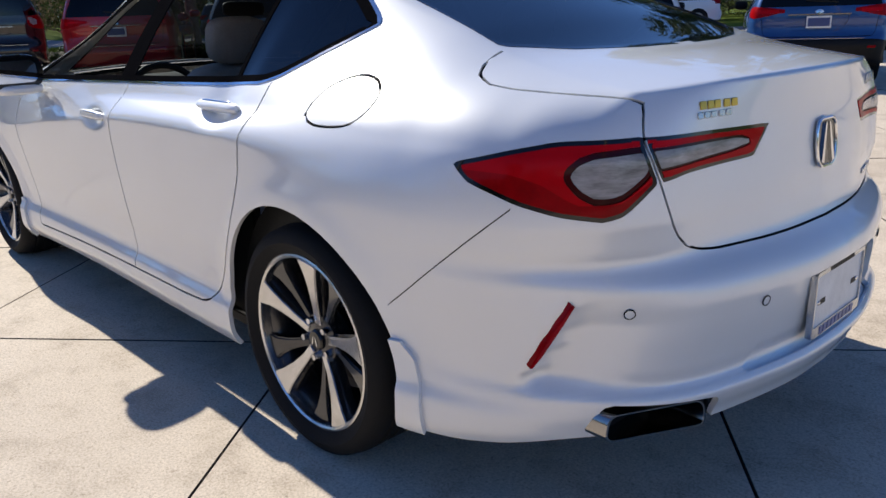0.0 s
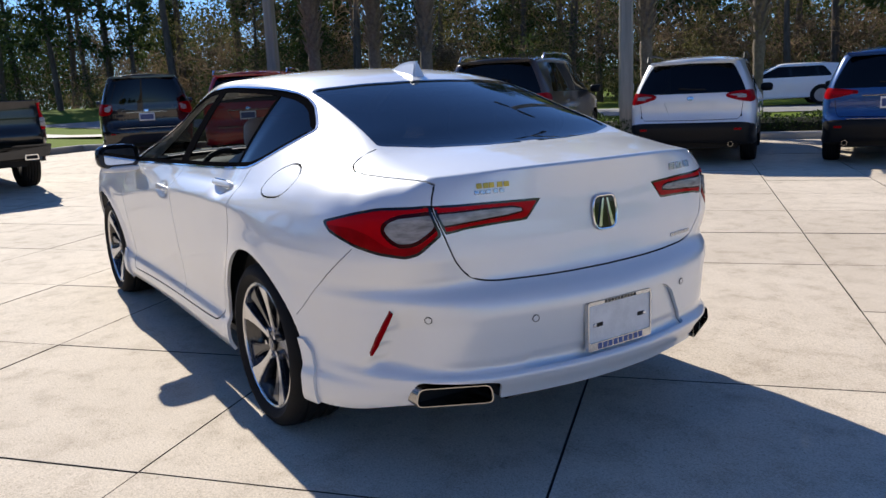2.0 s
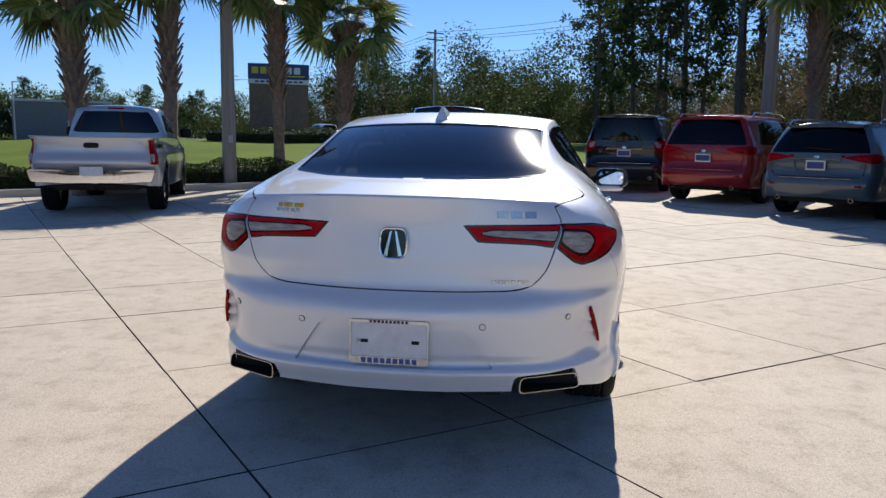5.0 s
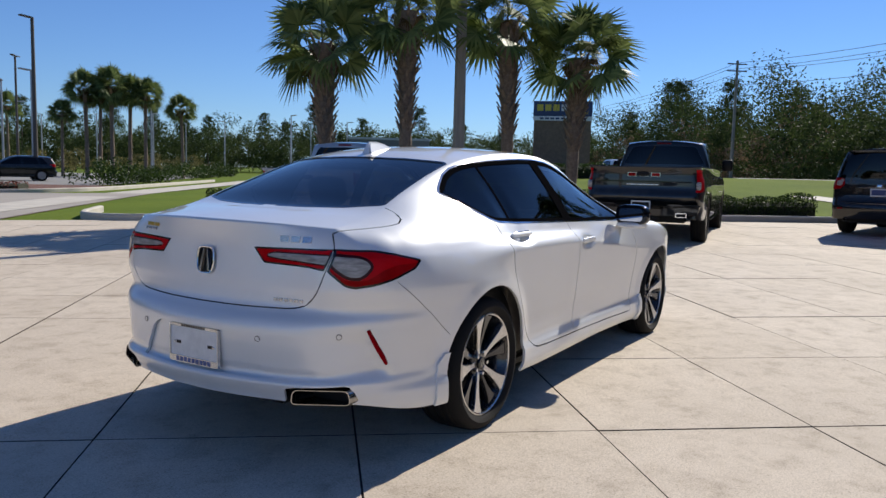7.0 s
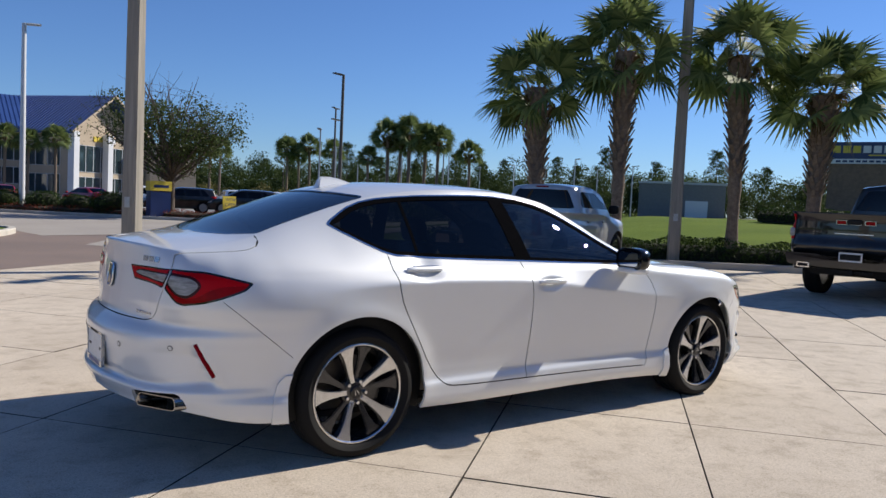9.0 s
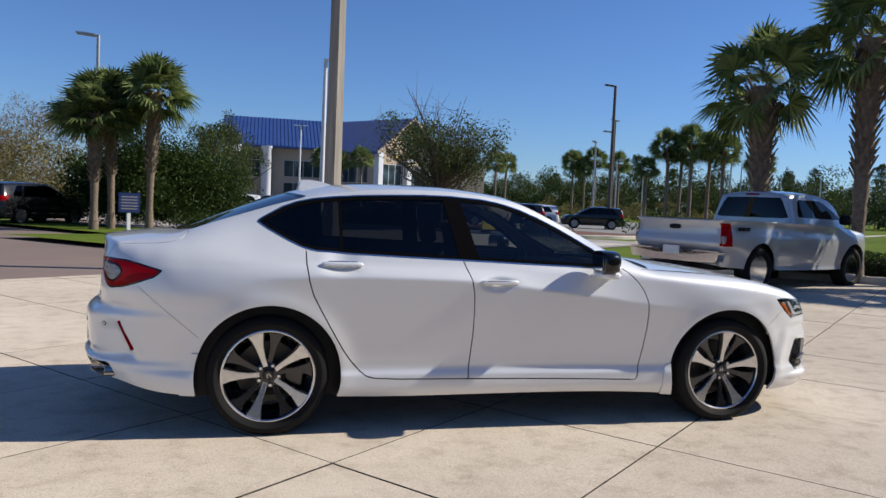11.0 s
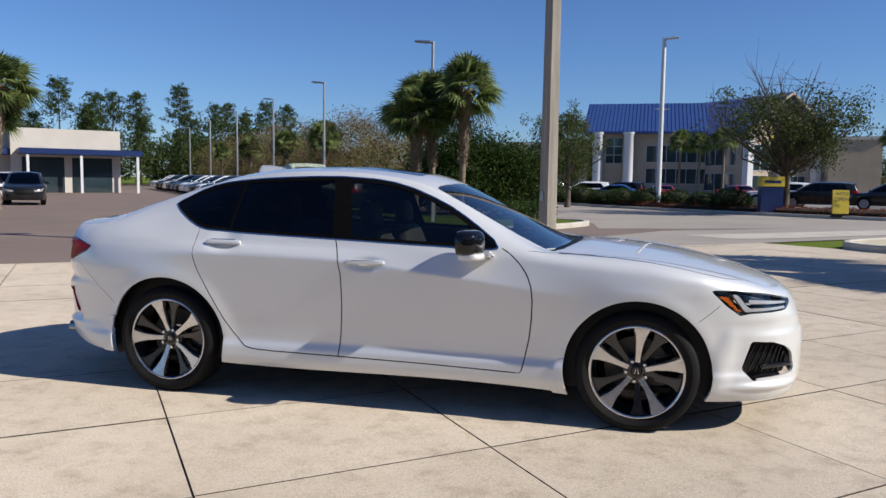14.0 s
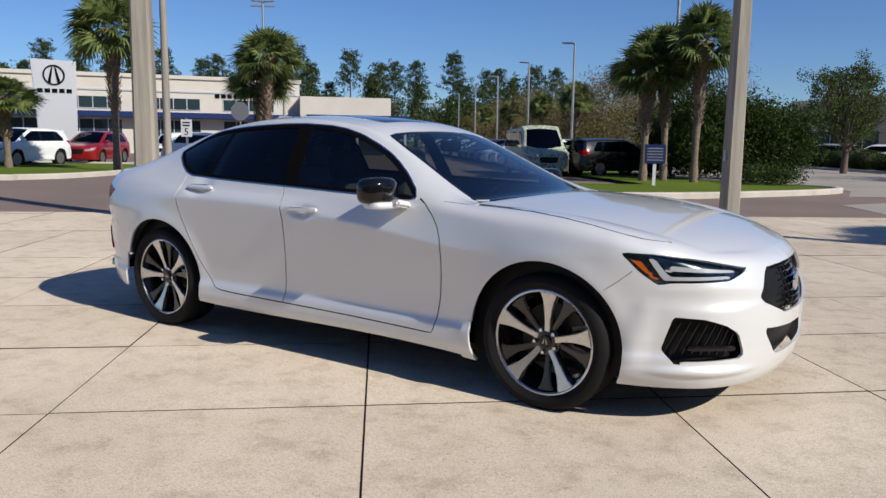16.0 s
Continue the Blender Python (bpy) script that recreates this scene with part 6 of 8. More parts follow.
# ---------- parked vehicles ----------
def plain_wheel(parent, x, y, r, w, material, dark=False):
    """A road wheel with a tyre, a dished rim and five double spokes."""
    rim_r = r * 0.68
    tyre = part("wheel", tyre_bm(r, rim_r, w, 32), RUBBER, parent, "black tyre on an alloy wheel")
    tyre.matrix_local = pose(x, y, r, 0, 0, 180 if y < 0 else 0)
    f = w * 0.32
    bits = [lathe([(rim_r + 0.004, f + 0.02), (rim_r - 0.02, f + 0.01), (rim_r - 0.04, f - 0.06), (rim_r - 0.02, -f)], 32, "Y"), lathe([(0.0001, f), (0.05, f - 0.005), (0.07, f - 0.03)], 16, "Y")]
    for k in range(5):
        for d in (-9, 9):
            b = prism([(-0.018, 0.04), (0.018, 0.04), (0.022, rim_r - 0.012), (-0.022, rim_r - 0.012)], f - 0.045, f - 0.012, "xz")
            bits.append(moved(b, pose(0, 0, 0, 0, 72 * k + d, 0)))
    part("rim", joined(*bits), material, tyre, "alloy rim")
    part("wheel_back", lathe([(0.0001, f - 0.07), (rim_r - 0.03, f - 0.075)], 24, "Y"), BLACK, tyre)
    return tyre


def suv_spec(L=4.75, Wd=1.88, H=1.70, wb=2.75, ro=1.05, wheel=0.365, belt=1.08, hood=1.08, slope=0.30, grid=(12, 64, 22, 10), sedan=False):
    fo = L - wb - ro
    hw = Wd / 2
    nose = wb + fo
    xr = -ro + slope
    xa, xb = wb * 0.58, wb * 0.96
    S = dict(grid=grid,
             outline=([-ro, -ro + 0.008, -ro + 0.04, -ro + 0.13, -ro + 0.42, 0.0, wb * 0.5, wb, nose - 0.42, nose - 0.14, nose - 0.035, nose], [0.0, 0.45 * hw, 0.76 * hw, 0.915 * hw, 0.985 * hw, hw, 0.985 * hw, hw, 0.955 * hw, 0.78 * hw, 0.42 * hw, 0.0]),
             corners=((-ro + 0.13, 0.915 * hw), (nose - 0.14, 0.78 * hw)),
             rail_y=([xr, 0.1, wb * 0.4, xa, xb, nose - 0.22], [0.70 * hw, 0.735 * hw, 0.75 * hw, 0.73 * hw, 0.84 * hw, 0.70 * hw]),
             rail_z=([xr, 0.1, wb * 0.4, xa, (xa + xb) / 2, xb, (xb + nose) / 2, nose - 0.22], [H - 0.13, H - 0.075, H - 0.06, H - 0.11, (H + hood) / 2 - 0.04, hood - 0.02, hood - 0.05, hood - 0.17]),
             mid_z=([xr - 0.2, 0.0, wb * 0.4, xa, (xa + xb) / 2 + 0.05, xb + 0.1, (xb + nose) / 2, nose - 0.05], [H - 0.07, H - 0.01, H, H - 0.05, (H + hood) / 2 + 0.0, hood, hood - 0.03, hood - 0.18]),
             bow=([xr, 0.0, xa, xb, nose - 0.2], [-0.08, 0.0, 0.05, 0.10, 0.12]),
             bottom=([0, 2.0, 3.0, 8.0], [0.36, 0.30, 0.28, 0.28]),
             belt=([-ro, 0.0, wb * 0.5, wb * 0.95, nose - 0.3, nose], [belt, belt, belt - 0.03, belt - 0.08, hood - 0.2, hood - 0.25]),
             side=([0.25, 0.33, 0.45, 0.6, 0.8, belt - 0.1, belt + 0.05], [0.06, 0.02, 0.03, 0.012, 0.0, 0.01, 0.06]),
             rear=([0.3, 0.38, 0.45, 0.66, 0.70, 0.76, belt - 0.1, belt + 0.05], [0.07, 0.02, 0.0, 0.0, 0.03, 0.055, 0.06, 0.075]),
             front=([0.25, 0.34, 0.45, 0.7, hood - 0.25, hood], [0.08, 0.02, 0.0, 0.0, 0.04, 0.14]),
             axles=(0.0, wb), hub=wheel, arch=wheel + 0.06, cabin=H - 0.45)
    if sedan:
        S["rail_z"] = ([xr, -0.35, 0.15, wb * 0.4, xa, (xa + xb) / 2, xb, (xb + nose) / 2, nose - 0.22], [belt + 0.04, belt + 0.06, H - 0.16, H - 0.06, H - 0.11, (H + hood) / 2 - 0.04, hood - 0.02, hood - 0.05, hood - 0.17])
        S["mid_z"] = ([xr - 0.2, -0.45, 0.2, wb * 0.4, xa, (xa + xb) / 2 + 0.05, xb + 0.1, (xb + nose) / 2, nose - 0.05], [belt + 0.06, belt + 0.1, H - 0.09, H, H - 0.05, (H + hood) / 2, hood, hood - 0.03, hood - 0.18])
    S["geo"] = (L, Wd, H, wb, ro, wheel, belt, hood, slope, xa, xb, xr, hw, nose)
    return S


def z_low(lamp):
    """Lower edge of a tail lamp given as (share of the rear, bottom, top)."""
    return lamp[1] - 0.02


def suv(label, body, S, category="car", group="", lower=None, rims=None, lamp=(0.66, 0.97, 1.12), rails=None, plate=True, clear_lamp=False, sedan=False, glass=None, extras=()):
    """A parked car built from a skin: body, glass, lamps, bumpers, wheels, mirrors, roof rails, plate."""
    L, Wd, H, wb, ro, wr, belt, hood, slope, xa, xb, xr, hw, nose = S["geo"]
    car = thing("parked_car", label, category, group)
    sh, arc = car_shell(S)
    glass = glass or DARKGLASS
    a0 = arc(0.5 * wb, 0.985 * hw) - 0.5 * wb
    tail = arc(-ro + 0.13, 0.915 * hw)
    def loop(l):
        l = np.array(l, float)
        return lambda c: inside_distance(c, l)
    arch = lambda c: wr + 0.055 - np.minimum(np.hypot(c[:, 0] - a0, c[:, 1] - wr), np.hypot(c[:, 0] - a0 - wb, c[:, 1] - wr))
    zt = H - 0.17
    rear_x = a0 - ro + slope + 0.22 if not sedan else a0 - 0.15
    dlo = rounded([(rear_x, belt + 0.05), (rear_x + (0.18 if not sedan else 0.35), zt + 0.02), (a0 + xa * 0.96, zt + 0.02), (a0 + xb - 0.16, belt + 0.03)], 0.07)
    pil = [np.array([(a0 + wb * p, belt - 0.1), (a0 + wb * p + 0.055, belt - 0.1), (a0 + wb * p + 0.03, H), (a0 + wb * p - 0.025, H)]) for p in ((0.40,) if sedan else (0.02, 0.40))]
    rw = rounded([(-0.5, belt + 0.035), (tail * 0.95, belt + 0.035), (tail * 0.86, zt + 0.02), (-0.5, zt + 0.05)], 0.05)
    zp = min(belt - 0.17, 0.90)
    bay = rounded([(-0.5, zp - 0.12), (0.30, zp - 0.12), (0.39, zp + 0.085), (-0.5, zp + 0.085)], 0.03)
    seam = np.array([(-0.5, 0.69), (tail * 0.76, 0.70), (tail * 0.82, 0.76), (tail * 0.85, z_low(lamp))])
    l0, z0, z1 = lamp
    lampo = rounded([(tail * (l0 - 0.08), z0 + 0.055), (tail * (l0 - 0.06), z1 - 0.03), (tail * 0.75, z1), (tail + 0.10, z1 + 0.02), (tail + 0.30, z1 - 0.02), (tail + 0.20, z0), (tail, z0 - 0.035), (tail * 0.8, z0 - 0.01)], 0.03)
    lampin = rounded([(tail * (l0 - 0.04), z0 + 0.065), (tail * (l0 - 0.03), z1 - 0.05), (tail * 0.78, z1 - 0.035), (tail * 0.93, z1 - 0.05), (tail * 0.93, z0 + 0.04), (tail * 0.8, z0 + 0.045)], 0.015)
    lowr = np.array([(-0.5, 0.1), (-0.5, 0.66), (tail * 0.8, 0.66), (tail + 0.1, 0.62), (a0 - wr - 0.1, 0.50), (a0 - wr - 0.1, 0.40), (a0 + wb + wr + 0.1, 0.40), (a0 + wb + wr + 0.2, 0.45), (20, 0.45), (20, 0.1)])
    hl = rounded([(a0 + nose - 0.42, hood - 0.17), (a0 + nose - 0.05, hood - 0.24), (a0 + nose + 0.25, hood - 0.28), (a0 + nose + 0.22, hood - 0.38), (a0 + nose - 0.18, hood - 0.33)], 0.03)
    full = arc(nose, 0.0)
    grille = rounded([(full + 0.5, hood - 0.26), (full - 0.42, hood - 0.26), (full - 0.36, hood - 0.50), (full + 0.5, hood - 0.52)], 0.04)
    T = dict(body=0, side=1, rear=2, lamp=3, low=4, hole=5, roof=6, screen=7, pillar=8, hl=9, grille=10, post=11, bay=12, seam=13, lampin=14)
    cuts = [arch, loop(dlo)] + ([] if sedan else [loop(rw)]) + [loop(lampo), loop(lowr), loop(hl), loop(grille)] + [loop(p) for p in pil]
    fine = S["grid"][0] > 10 and not sedan
    if fine:
        cuts += [loop(lampin), loop(bay), lambda c: side_of(c, seam), lambda c: 0.005 - line_distance(c, seam)]
    for f in cuts:
        sh.cut(f, 0)
    scr = np.array([(xa + 0.02, -0.4), (xa + 0.0, 0.70 * hw - 0.04), (xb - 0.08, 0.83 * hw - 0.05), (xb + 0.10, 0.3), (xb + 0.13, -0.4)])
    sh.cut(loop(scr), 1)
    back = np.array([(-0.40, -0.4), (-0.32, 0.62 * hw), (0.28, 0.66 * hw), (0.22, -0.4)])
    if sedan:
        sh.cut(loop(back), 1)
    sh.mark(loop(lowr), 0, T["low"])
    sh.mark(loop(dlo), 0, T["side"])
    for k, p in enumerate(pil):
        sh.mark(loop(p), 0, T["pillar" if k == 0 else "post"], {T["side"]})
    if not sedan:
        sh.mark(loop(rw), 0, T["rear"])
    if fine:
        sh.mark(loop(bay), 0, T["bay"])
        sh.mark(lambda c: 0.005 - line_distance(c, seam), 0, T["seam"])
    sh.mark(loop(lampo), 0, T["lamp"])
    if fine:
        sh.mark(loop(lampin), 0, T["lampin"], {T["lamp"]})
    sh.mark(loop(hl), 0, T["hl"])
    sh.mark(loop(grille), 0, T["grille"])
    sh.mark(arch, 0, T["hole"])
    sh.mark(lambda c: c[:, 0] * 0 + 1, 1, T["roof"])
    sh.mark(loop(scr), 1, T["screen"])
    if sedan:
        sh.mark(loop(back), 1, T["rear"])
    def skin(name, tags, material, side=2, lift=0.0, thick=0.0, lab="", parent=None):
        return part(name, skin_mesh(name, sh.take({T[t] for t in tags}, side, lift), material, thick), None, parent or car, lab)
    skin("body", ["body"], body, 2, 0, 0.012, "painted body")
    skin("roof_and_bonnet", ["roof"], body, 2, 0, 0.01)
    skin("lower_cladding", ["low"], lower or body, 2, 0.002, 0.012, "lower body and bumpers")
    skin("rear_window", ["rear"], glass, 2, -0.004, 0, "dark rear window")
    skin("windscreen", ["screen"], glass, 2, -0.004, 0, "windscreen")
    skin("grille", ["grille"], BLACK, 2, -0.02, 0, "black grille")
    if fine:
        skin("plate_bay", ["bay"], body, 2, -0.022, 0, "hollow for the number plate")
        skin("tailgate_seam", ["seam"], SEAM, 2, -0.006, 0, "dark tailgate gap")
        part("badge", moved(lathe([(0.0001, 0.012), (0.045, 0.010), (0.055, 0.0)], 20, "Z"), pose(-ro + 0.062, 0, zp + 0.135, 0, -84, 0) @ Matrix.Diagonal((0.62, 1, 1, 1))), CHROME, car, "plain chrome badge")
    for s in (0, 1):
        skin("side_window", ["side"], glass, s, -0.004, 0, "dark side windows")
        for tag in ("pillar", "post")[:len(pil)]:
            skin("window_pillar", [tag], GLOSSBLACK, s, -0.002, 0)
        lampob = skin("tail_lamp", ["lamp"], LAMPDARK, s, 0.006, 0.02, "red tail lamp")
        if fine:
            skin("inner_lens", ["lampin"], LAMPCLEAR if clear_lamp else LAMPRED, s, 0.008, 0.006, "brighter inner lens", lampob)
        skin("headlamp", ["hl"], LAMPCLEAR, s, 0.002, 0.02, "clear headlamp")
        sg = 1 if s == 0 else -1
        mir = part("door_mirror", moved(blob(0.06, 0.11, 0.075, 0.6, 14, 8), pose(xb - 0.18, sg * (hw + 0.07), belt + 0.06)), body if not lower else BLACK, car, "door mirror")
        if rails:
            y = 0.76 * hw * sg
            part("roof_rail", tube([(xr + 0.25, y, H - 0.09), (xr + 0.33, y, H - 0.005), (0.4, y, H + 0.03), (wb * 0.42, y, H + 0.025), (xa - 0.12, y, H - 0.04), (xa - 0.05, y, H - 0.1)], 0.017, 8), rails, car, "roof rail")
        part("bumper_reflector", box(-ro - 0.004, -ro + 0.05, sg * hw * 0.72 - 0.055, sg * hw * 0.72 + 0.055, 0.545, 0.575, 0.006), LAMPDARK, car)
        handle = [part("door_handle", moved(blob(0.09, 0.018, 0.014, 0.5, 12, 6), pose(wb * p, sg * (hw - 0.02), belt - 0.12)), body, car) for p in (0.12, 0.50)]
    for x in (0.0, wb):
        for sg in (1, -1):
            plain_wheel(car, x, sg * (hw - 0.135), wr, 0.235, rims if rims and rims is not STEEL else RIMALLOY)
            well = lathe([(wr + 0.06, 0.0), (wr + 0.065, 0.22), (0.2, 0.23)], 28, "Y")
            bmesh.ops.delete(well, geom=[v for v in well.verts if v.co.z < -0.1], context="VERTS")
            part("wheel_well", moved(well, pose(x, sg * (hw - 0.30), wr, 0, 0, 0 if sg > 0 else 180)), BLACK, car)
    part("underbody", box(-ro + 0.18, nose - 0.25, -hw + 0.22, hw - 0.22, 0.26, 0.42, 0.05), BLACK, car, "dark underbody")
    if not sedan:
        part("roof_spoiler", box(xr - 0.16, xr + 0.06, -0.66 * hw, 0.66 * hw, H - 0.135, H - 0.095, 0.015), body, car, "roof spoiler")
        part("rear_wiper", moved(box(-0.01, 0.01, -0.22, 0.18, -0.01, 0.01, 0.004), pose(-ro + 0.10, 0, belt + 0.10, 4, 0, 0)), BLACK, car, "rear wiper")
    if plate:
        py = 0.80 if not sedan else 0.62
        zc = min(belt - 0.17, 0.90)
        p = part("number_plate", box(-ro + 0.028, -ro + 0.048, -0.155, 0.155, zc - 0.08, zc + 0.08, 0.004), PLATEWHITE, car, "dealer plate in a pale frame")
        part("plate_field", box(-ro + 0.024, -ro + 0.03, -0.135, 0.135, zc - 0.055, zc + 0.055), PLATEBLUE, p)
        part("tailgate_strip", box(-ro + 0.03, -ro + 0.060, -0.42 * hw, 0.42 * hw, zc + 0.092, zc + 0.108, 0.004), DARKCHROME, car, "bright tailgate strip")
        part("bumper_strip", box(-ro - 0.006, -ro + 0.03, -0.62 * hw, 0.62 * hw, 0.668, 0.676, 0.004), DARKCHROME, car)
    for y in (0.62 * hw, -0.62 * hw):
        tip = lathe([(0.038, 0.0), (0.038, 0.16), (0.033, 0.16), (0.033, 0.0)], 16, "X", close=True)
        part("exhaust_tip", moved(tip, pose(-ro + 0.02, y, 0.335)), DARKCHROME, car)
    return car


DARKGLASS = pane("dark privacy glass", (0.02, 0.022, 0.025), 0.55)
RIMALLOY = surface("dull cast alloy", (0.34, 0.34, 0.35), rough=0.42, metal=0.8, relief=0.02)
PLATEBLUE = surface("blue dealer plate", (0.03, 0.06, 0.20), rough=0.3, relief=0)
PAINT_BLUE = paint("dark blue paint", (0.012, 0.06, 0.20), 0.06, 0.3, 0.15)
PAINT_SILVER = paint("silver white paint", (0.66, 0.68, 0.70), 0.06, 0.3, 0.2)
PAINT_BRONZE = paint("dark bronze paint", (0.055, 0.042, 0.036), 0.1, 0.3, 0.15)
PAINT_GREYBLUE = paint("blue-grey paint", (0.085, 0.11, 0.13), 0.08, 0.3, 0.2)
PAINT_RED = paint("deep red paint", (0.28, 0.008, 0.012), 0.06, 0.3, 0.2)
PAINT_BLACK = paint("black paint", (0.010, 0.010, 0.012), 0.05, 0.25)
PAINT_CHARCOAL = paint("charcoal paint", (0.008, 0.009, 0.011), 0.1, 0.3, 0.0)
PAINT_PICKUP = paint("silver paint", (0.48, 0.49, 0.50), 0.1, 0.3, 0.4)
PAINT_WHITE = paint("plain white paint", (0.78, 0.79, 0.80), 0.03, 0.35)
PAINT_GOLD = paint("pale gold paint", (0.50, 0.46, 0.38), 0.06, 0.3, 0.4)


def wrap_mat():
    """A leafy pattern printed over the van's paint."""
    m, t, b = nodes("leafy wrap")
    v = t.nodes.new("ShaderNodeTexVoronoi")
    v.feature, v.inputs["Scale"].default_value = "DISTANCE_TO_EDGE", 7.0
    tc, mp = t.nodes.new("ShaderNodeTexCoord"), t.nodes.new("ShaderNodeMapping")
    mp.inputs["Scale"].default_value = (1, 1, 2.2)
    t.links.new(tc.outputs["Object"], mp.inputs[0])
    t.links.new(mp.outputs[0], v.inputs["Vector"])
    n = noise_tex(t, 9, 5)
    c = mix(t, "MIX", ramp(t, v.outputs["Distance"], [(0.02, (1, 1, 1)), (0.14, (0, 0, 0))]), ramp(t, n, [(0.35, (0.42, 0.50, 0.36)), (0.65, (0.62, 0.66, 0.52))]), (0.05, 0.07, 0.05))
    t.links.new(c, b.inputs["Base Color"])
    b.inputs["Roughness"].default_value = 0.4
    return m


def pickup(label, body, L, Wd, H, wb, ro, wr, bed, chrome, category="pickup truck"):
    """A crew-cab pickup: lower body with a bed, cab, tailgate, bumper, lamps, wheels."""
    hw = Wd / 2
    nose = L - ro
    truck = thing("pickup_truck", label, category)
    S = suv_spec(L, Wd, bed + 0.02, wb, ro, wr, bed - 0.16, bed - 0.02, 0.06)
    S["rail_y"] = ([-ro + 0.06, 0.0, wb * 0.9, nose - 0.22], [0.93 * hw, 0.95 * hw, 0.92 * hw, 0.74 * hw])
    S["rail_z"] = ([-ro + 0.06, 0.0, wb * 0.9, nose - 0.22], [bed, bed, bed - 0.06, bed - 0.14])
    S["mid_z"] = ([-ro - 0.1, 0.0, wb * 0.9, nose - 0.05], [bed - 0.01, bed - 0.01, bed, bed - 0.10])
    S["rear"] = ([0.3, 0.45, 0.66, 0.72, 1.0, bed], [0.20, 0.16, 0.14, 0.02, 0.0, 0.01])
    S["cabin"] = 9.0
    S["bottom"] = ([0, 1.0, 9], [0.52, 0.45, 0.42])
    sh, arc = car_shell(S)
    a0 = arc(0.5 * wb, 0.985 * hw) - 0.5 * wb
    tail = arc(-ro + 0.13, 0.915 * hw)
    arch = lambda c: wr + 0.085 - np.minimum(np.hypot(c[:, 0] - a0, c[:, 1] - wr), np.hypot(c[:, 0] - a0 - wb, c[:, 1] - wr))
    def loop(l):
        l = np.array(l, float)
        return lambda c: inside_distance(c, l)
    lamp = rounded([(tail - 0.07, bed - 0.06), (tail + 0.16, bed - 0.05), (tail + 0.15, bed - 0.42), (tail - 0.06, bed - 0.44)], 0.02)
    gap = np.array([(tail - 0.085, 0.4), (tail - 0.085, bed + 0.2)])
    deck = np.array([(-ro + 0.10, -0.5), (-ro + 0.10, 0.86 * hw), (wb * 0.34, 0.88 * hw), (wb * 0.34, -0.5)])
    gate = np.array([(-0.5, 0.70), (tail - 0.09, 0.70), (tail - 0.09, bed + 0.2), (-0.5, bed + 0.2)])
    for f in (arch, loop(lamp), loop(gate), lambda c: 0.004 - np.abs(inside_distance(c, gate))):
        sh.cut(f, 0)
    sh.cut(loop(deck), 1)
    sh.mark(loop(gate), 0, 6)
    sh.mark(loop(lamp), 0, 3)
    sh.mark(arch, 0, 5)
    sh.mark(loop(deck), 1, 4)
    part("body", skin_mesh("body", sh.take({0}, 2), body, 0.02), None, truck, "painted body")
    gt = part("tailgate", skin_mesh("tailgate", sh.take({6}, 2, -0.006), body, 0.03), None, truck, "painted tailgate")
    part("bed_cover", skin_mesh("bed_cover", sh.take({4}, 2, -0.03), BLACK, 0.0), None, truck, "dark bed")
    for s in (0, 1):
        sg = 1 if s == 0 else -1
        lm = part("tail_lamp", skin_mesh("tail_lamp", sh.take({3}, s, 0.008), LAMPDARK if chrome else LAMPRED, 0.02), None, truck, "tall red tail lamp")
        part("reversing_lens", moved(blob(0.05, 0.045, 0.07, 0.5, 12, 8), pose(-ro + 0.115, sg * hw * 0.90, bed - 0.33)), LAMPCLEAR, lm)
        part("door_mirror", moved(blob(0.07, 0.11, 0.095 if chrome else 0.125, 0.5, 14, 8), pose(wb * 0.80, sg * (hw + 0.10), bed + 0.09)), BLACK, truck, "black door mirror")
        for p in (0.46, 0.72):
            part("door_handle", moved(blob(0.09, 0.02, 0.018, 0.5, 12, 6), pose(wb * p, sg * (hw - 0.02), bed - 0.18)), body, truck)
    # cab
    C = suv_spec(wb * 0.64 + 0.1, Wd * 0.94, H, wb * 0.64, 0.0, 0.2, bed + 0.08, bed + 0.02, 0.14)
    ln = wb * 0.66
    chw = Wd * 0.94 / 2
    C["outline"] = ([0, 0.005, 0.03, 0.10, 0.3, ln * 0.5, ln - 0.3, ln - 0.08, ln - 0.02, ln], [0, 0.5 * chw, 0.85 * chw, 0.965 * chw, chw, chw, 0.98 * chw, 0.88 * chw, 0.5 * chw, 0])
    C["corners"] = ((0.10, 0.965 * chw), (ln - 0.08, 0.88 * chw))
    C["rail_y"] = ([0.14, 0.4, ln * 0.55, ln - 0.12], [0.74 * chw, 0.77 * chw, 0.76 * chw, 0.84 * chw])
    C["rail_z"] = ([0.14, 0.4, ln * 0.55, ln * 0.78, ln - 0.12], [H - 0.09, H - 0.055, H - 0.07, (H + bed) / 2 + 0.06, bed + 0.03])
    C["mid_z"] = ([0.0, 0.4, ln * 0.58, ln * 0.80, ln], [H - 0.03, H, H - 0.03, (H + bed) / 2 + 0.10, bed + 0.03])
    C["bow"] = ([0.14, ln * 0.5, ln], [-0.05, 0.03, 0.10])
    C["bottom"] = ([0, 9], [bed - 0.2, bed - 0.2])
    C["belt"] = ([0, ln], [bed + 0.06, bed + 0.01])
    C["side"] = C["rear"] = C["front"] = ([0.3, bed + 0.06], [0.0, 0.02])
    C["axles"], C["cabin"] = (), bed + 0.1
    C["grid"] = (10, 34, 8, 10)
    ch, carc = car_shell(C)
    o = carc(ln * 0.5, chw) - ln * 0.5
    ct = carc(0.10, 0.965 * chw)
    dlo = rounded([(o + 0.22, bed + 0.10), (o + 0.32, H - 0.15), (o + ln * 0.56, H - 0.15), (o + ln - 0.22, bed + 0.08)], 0.06)
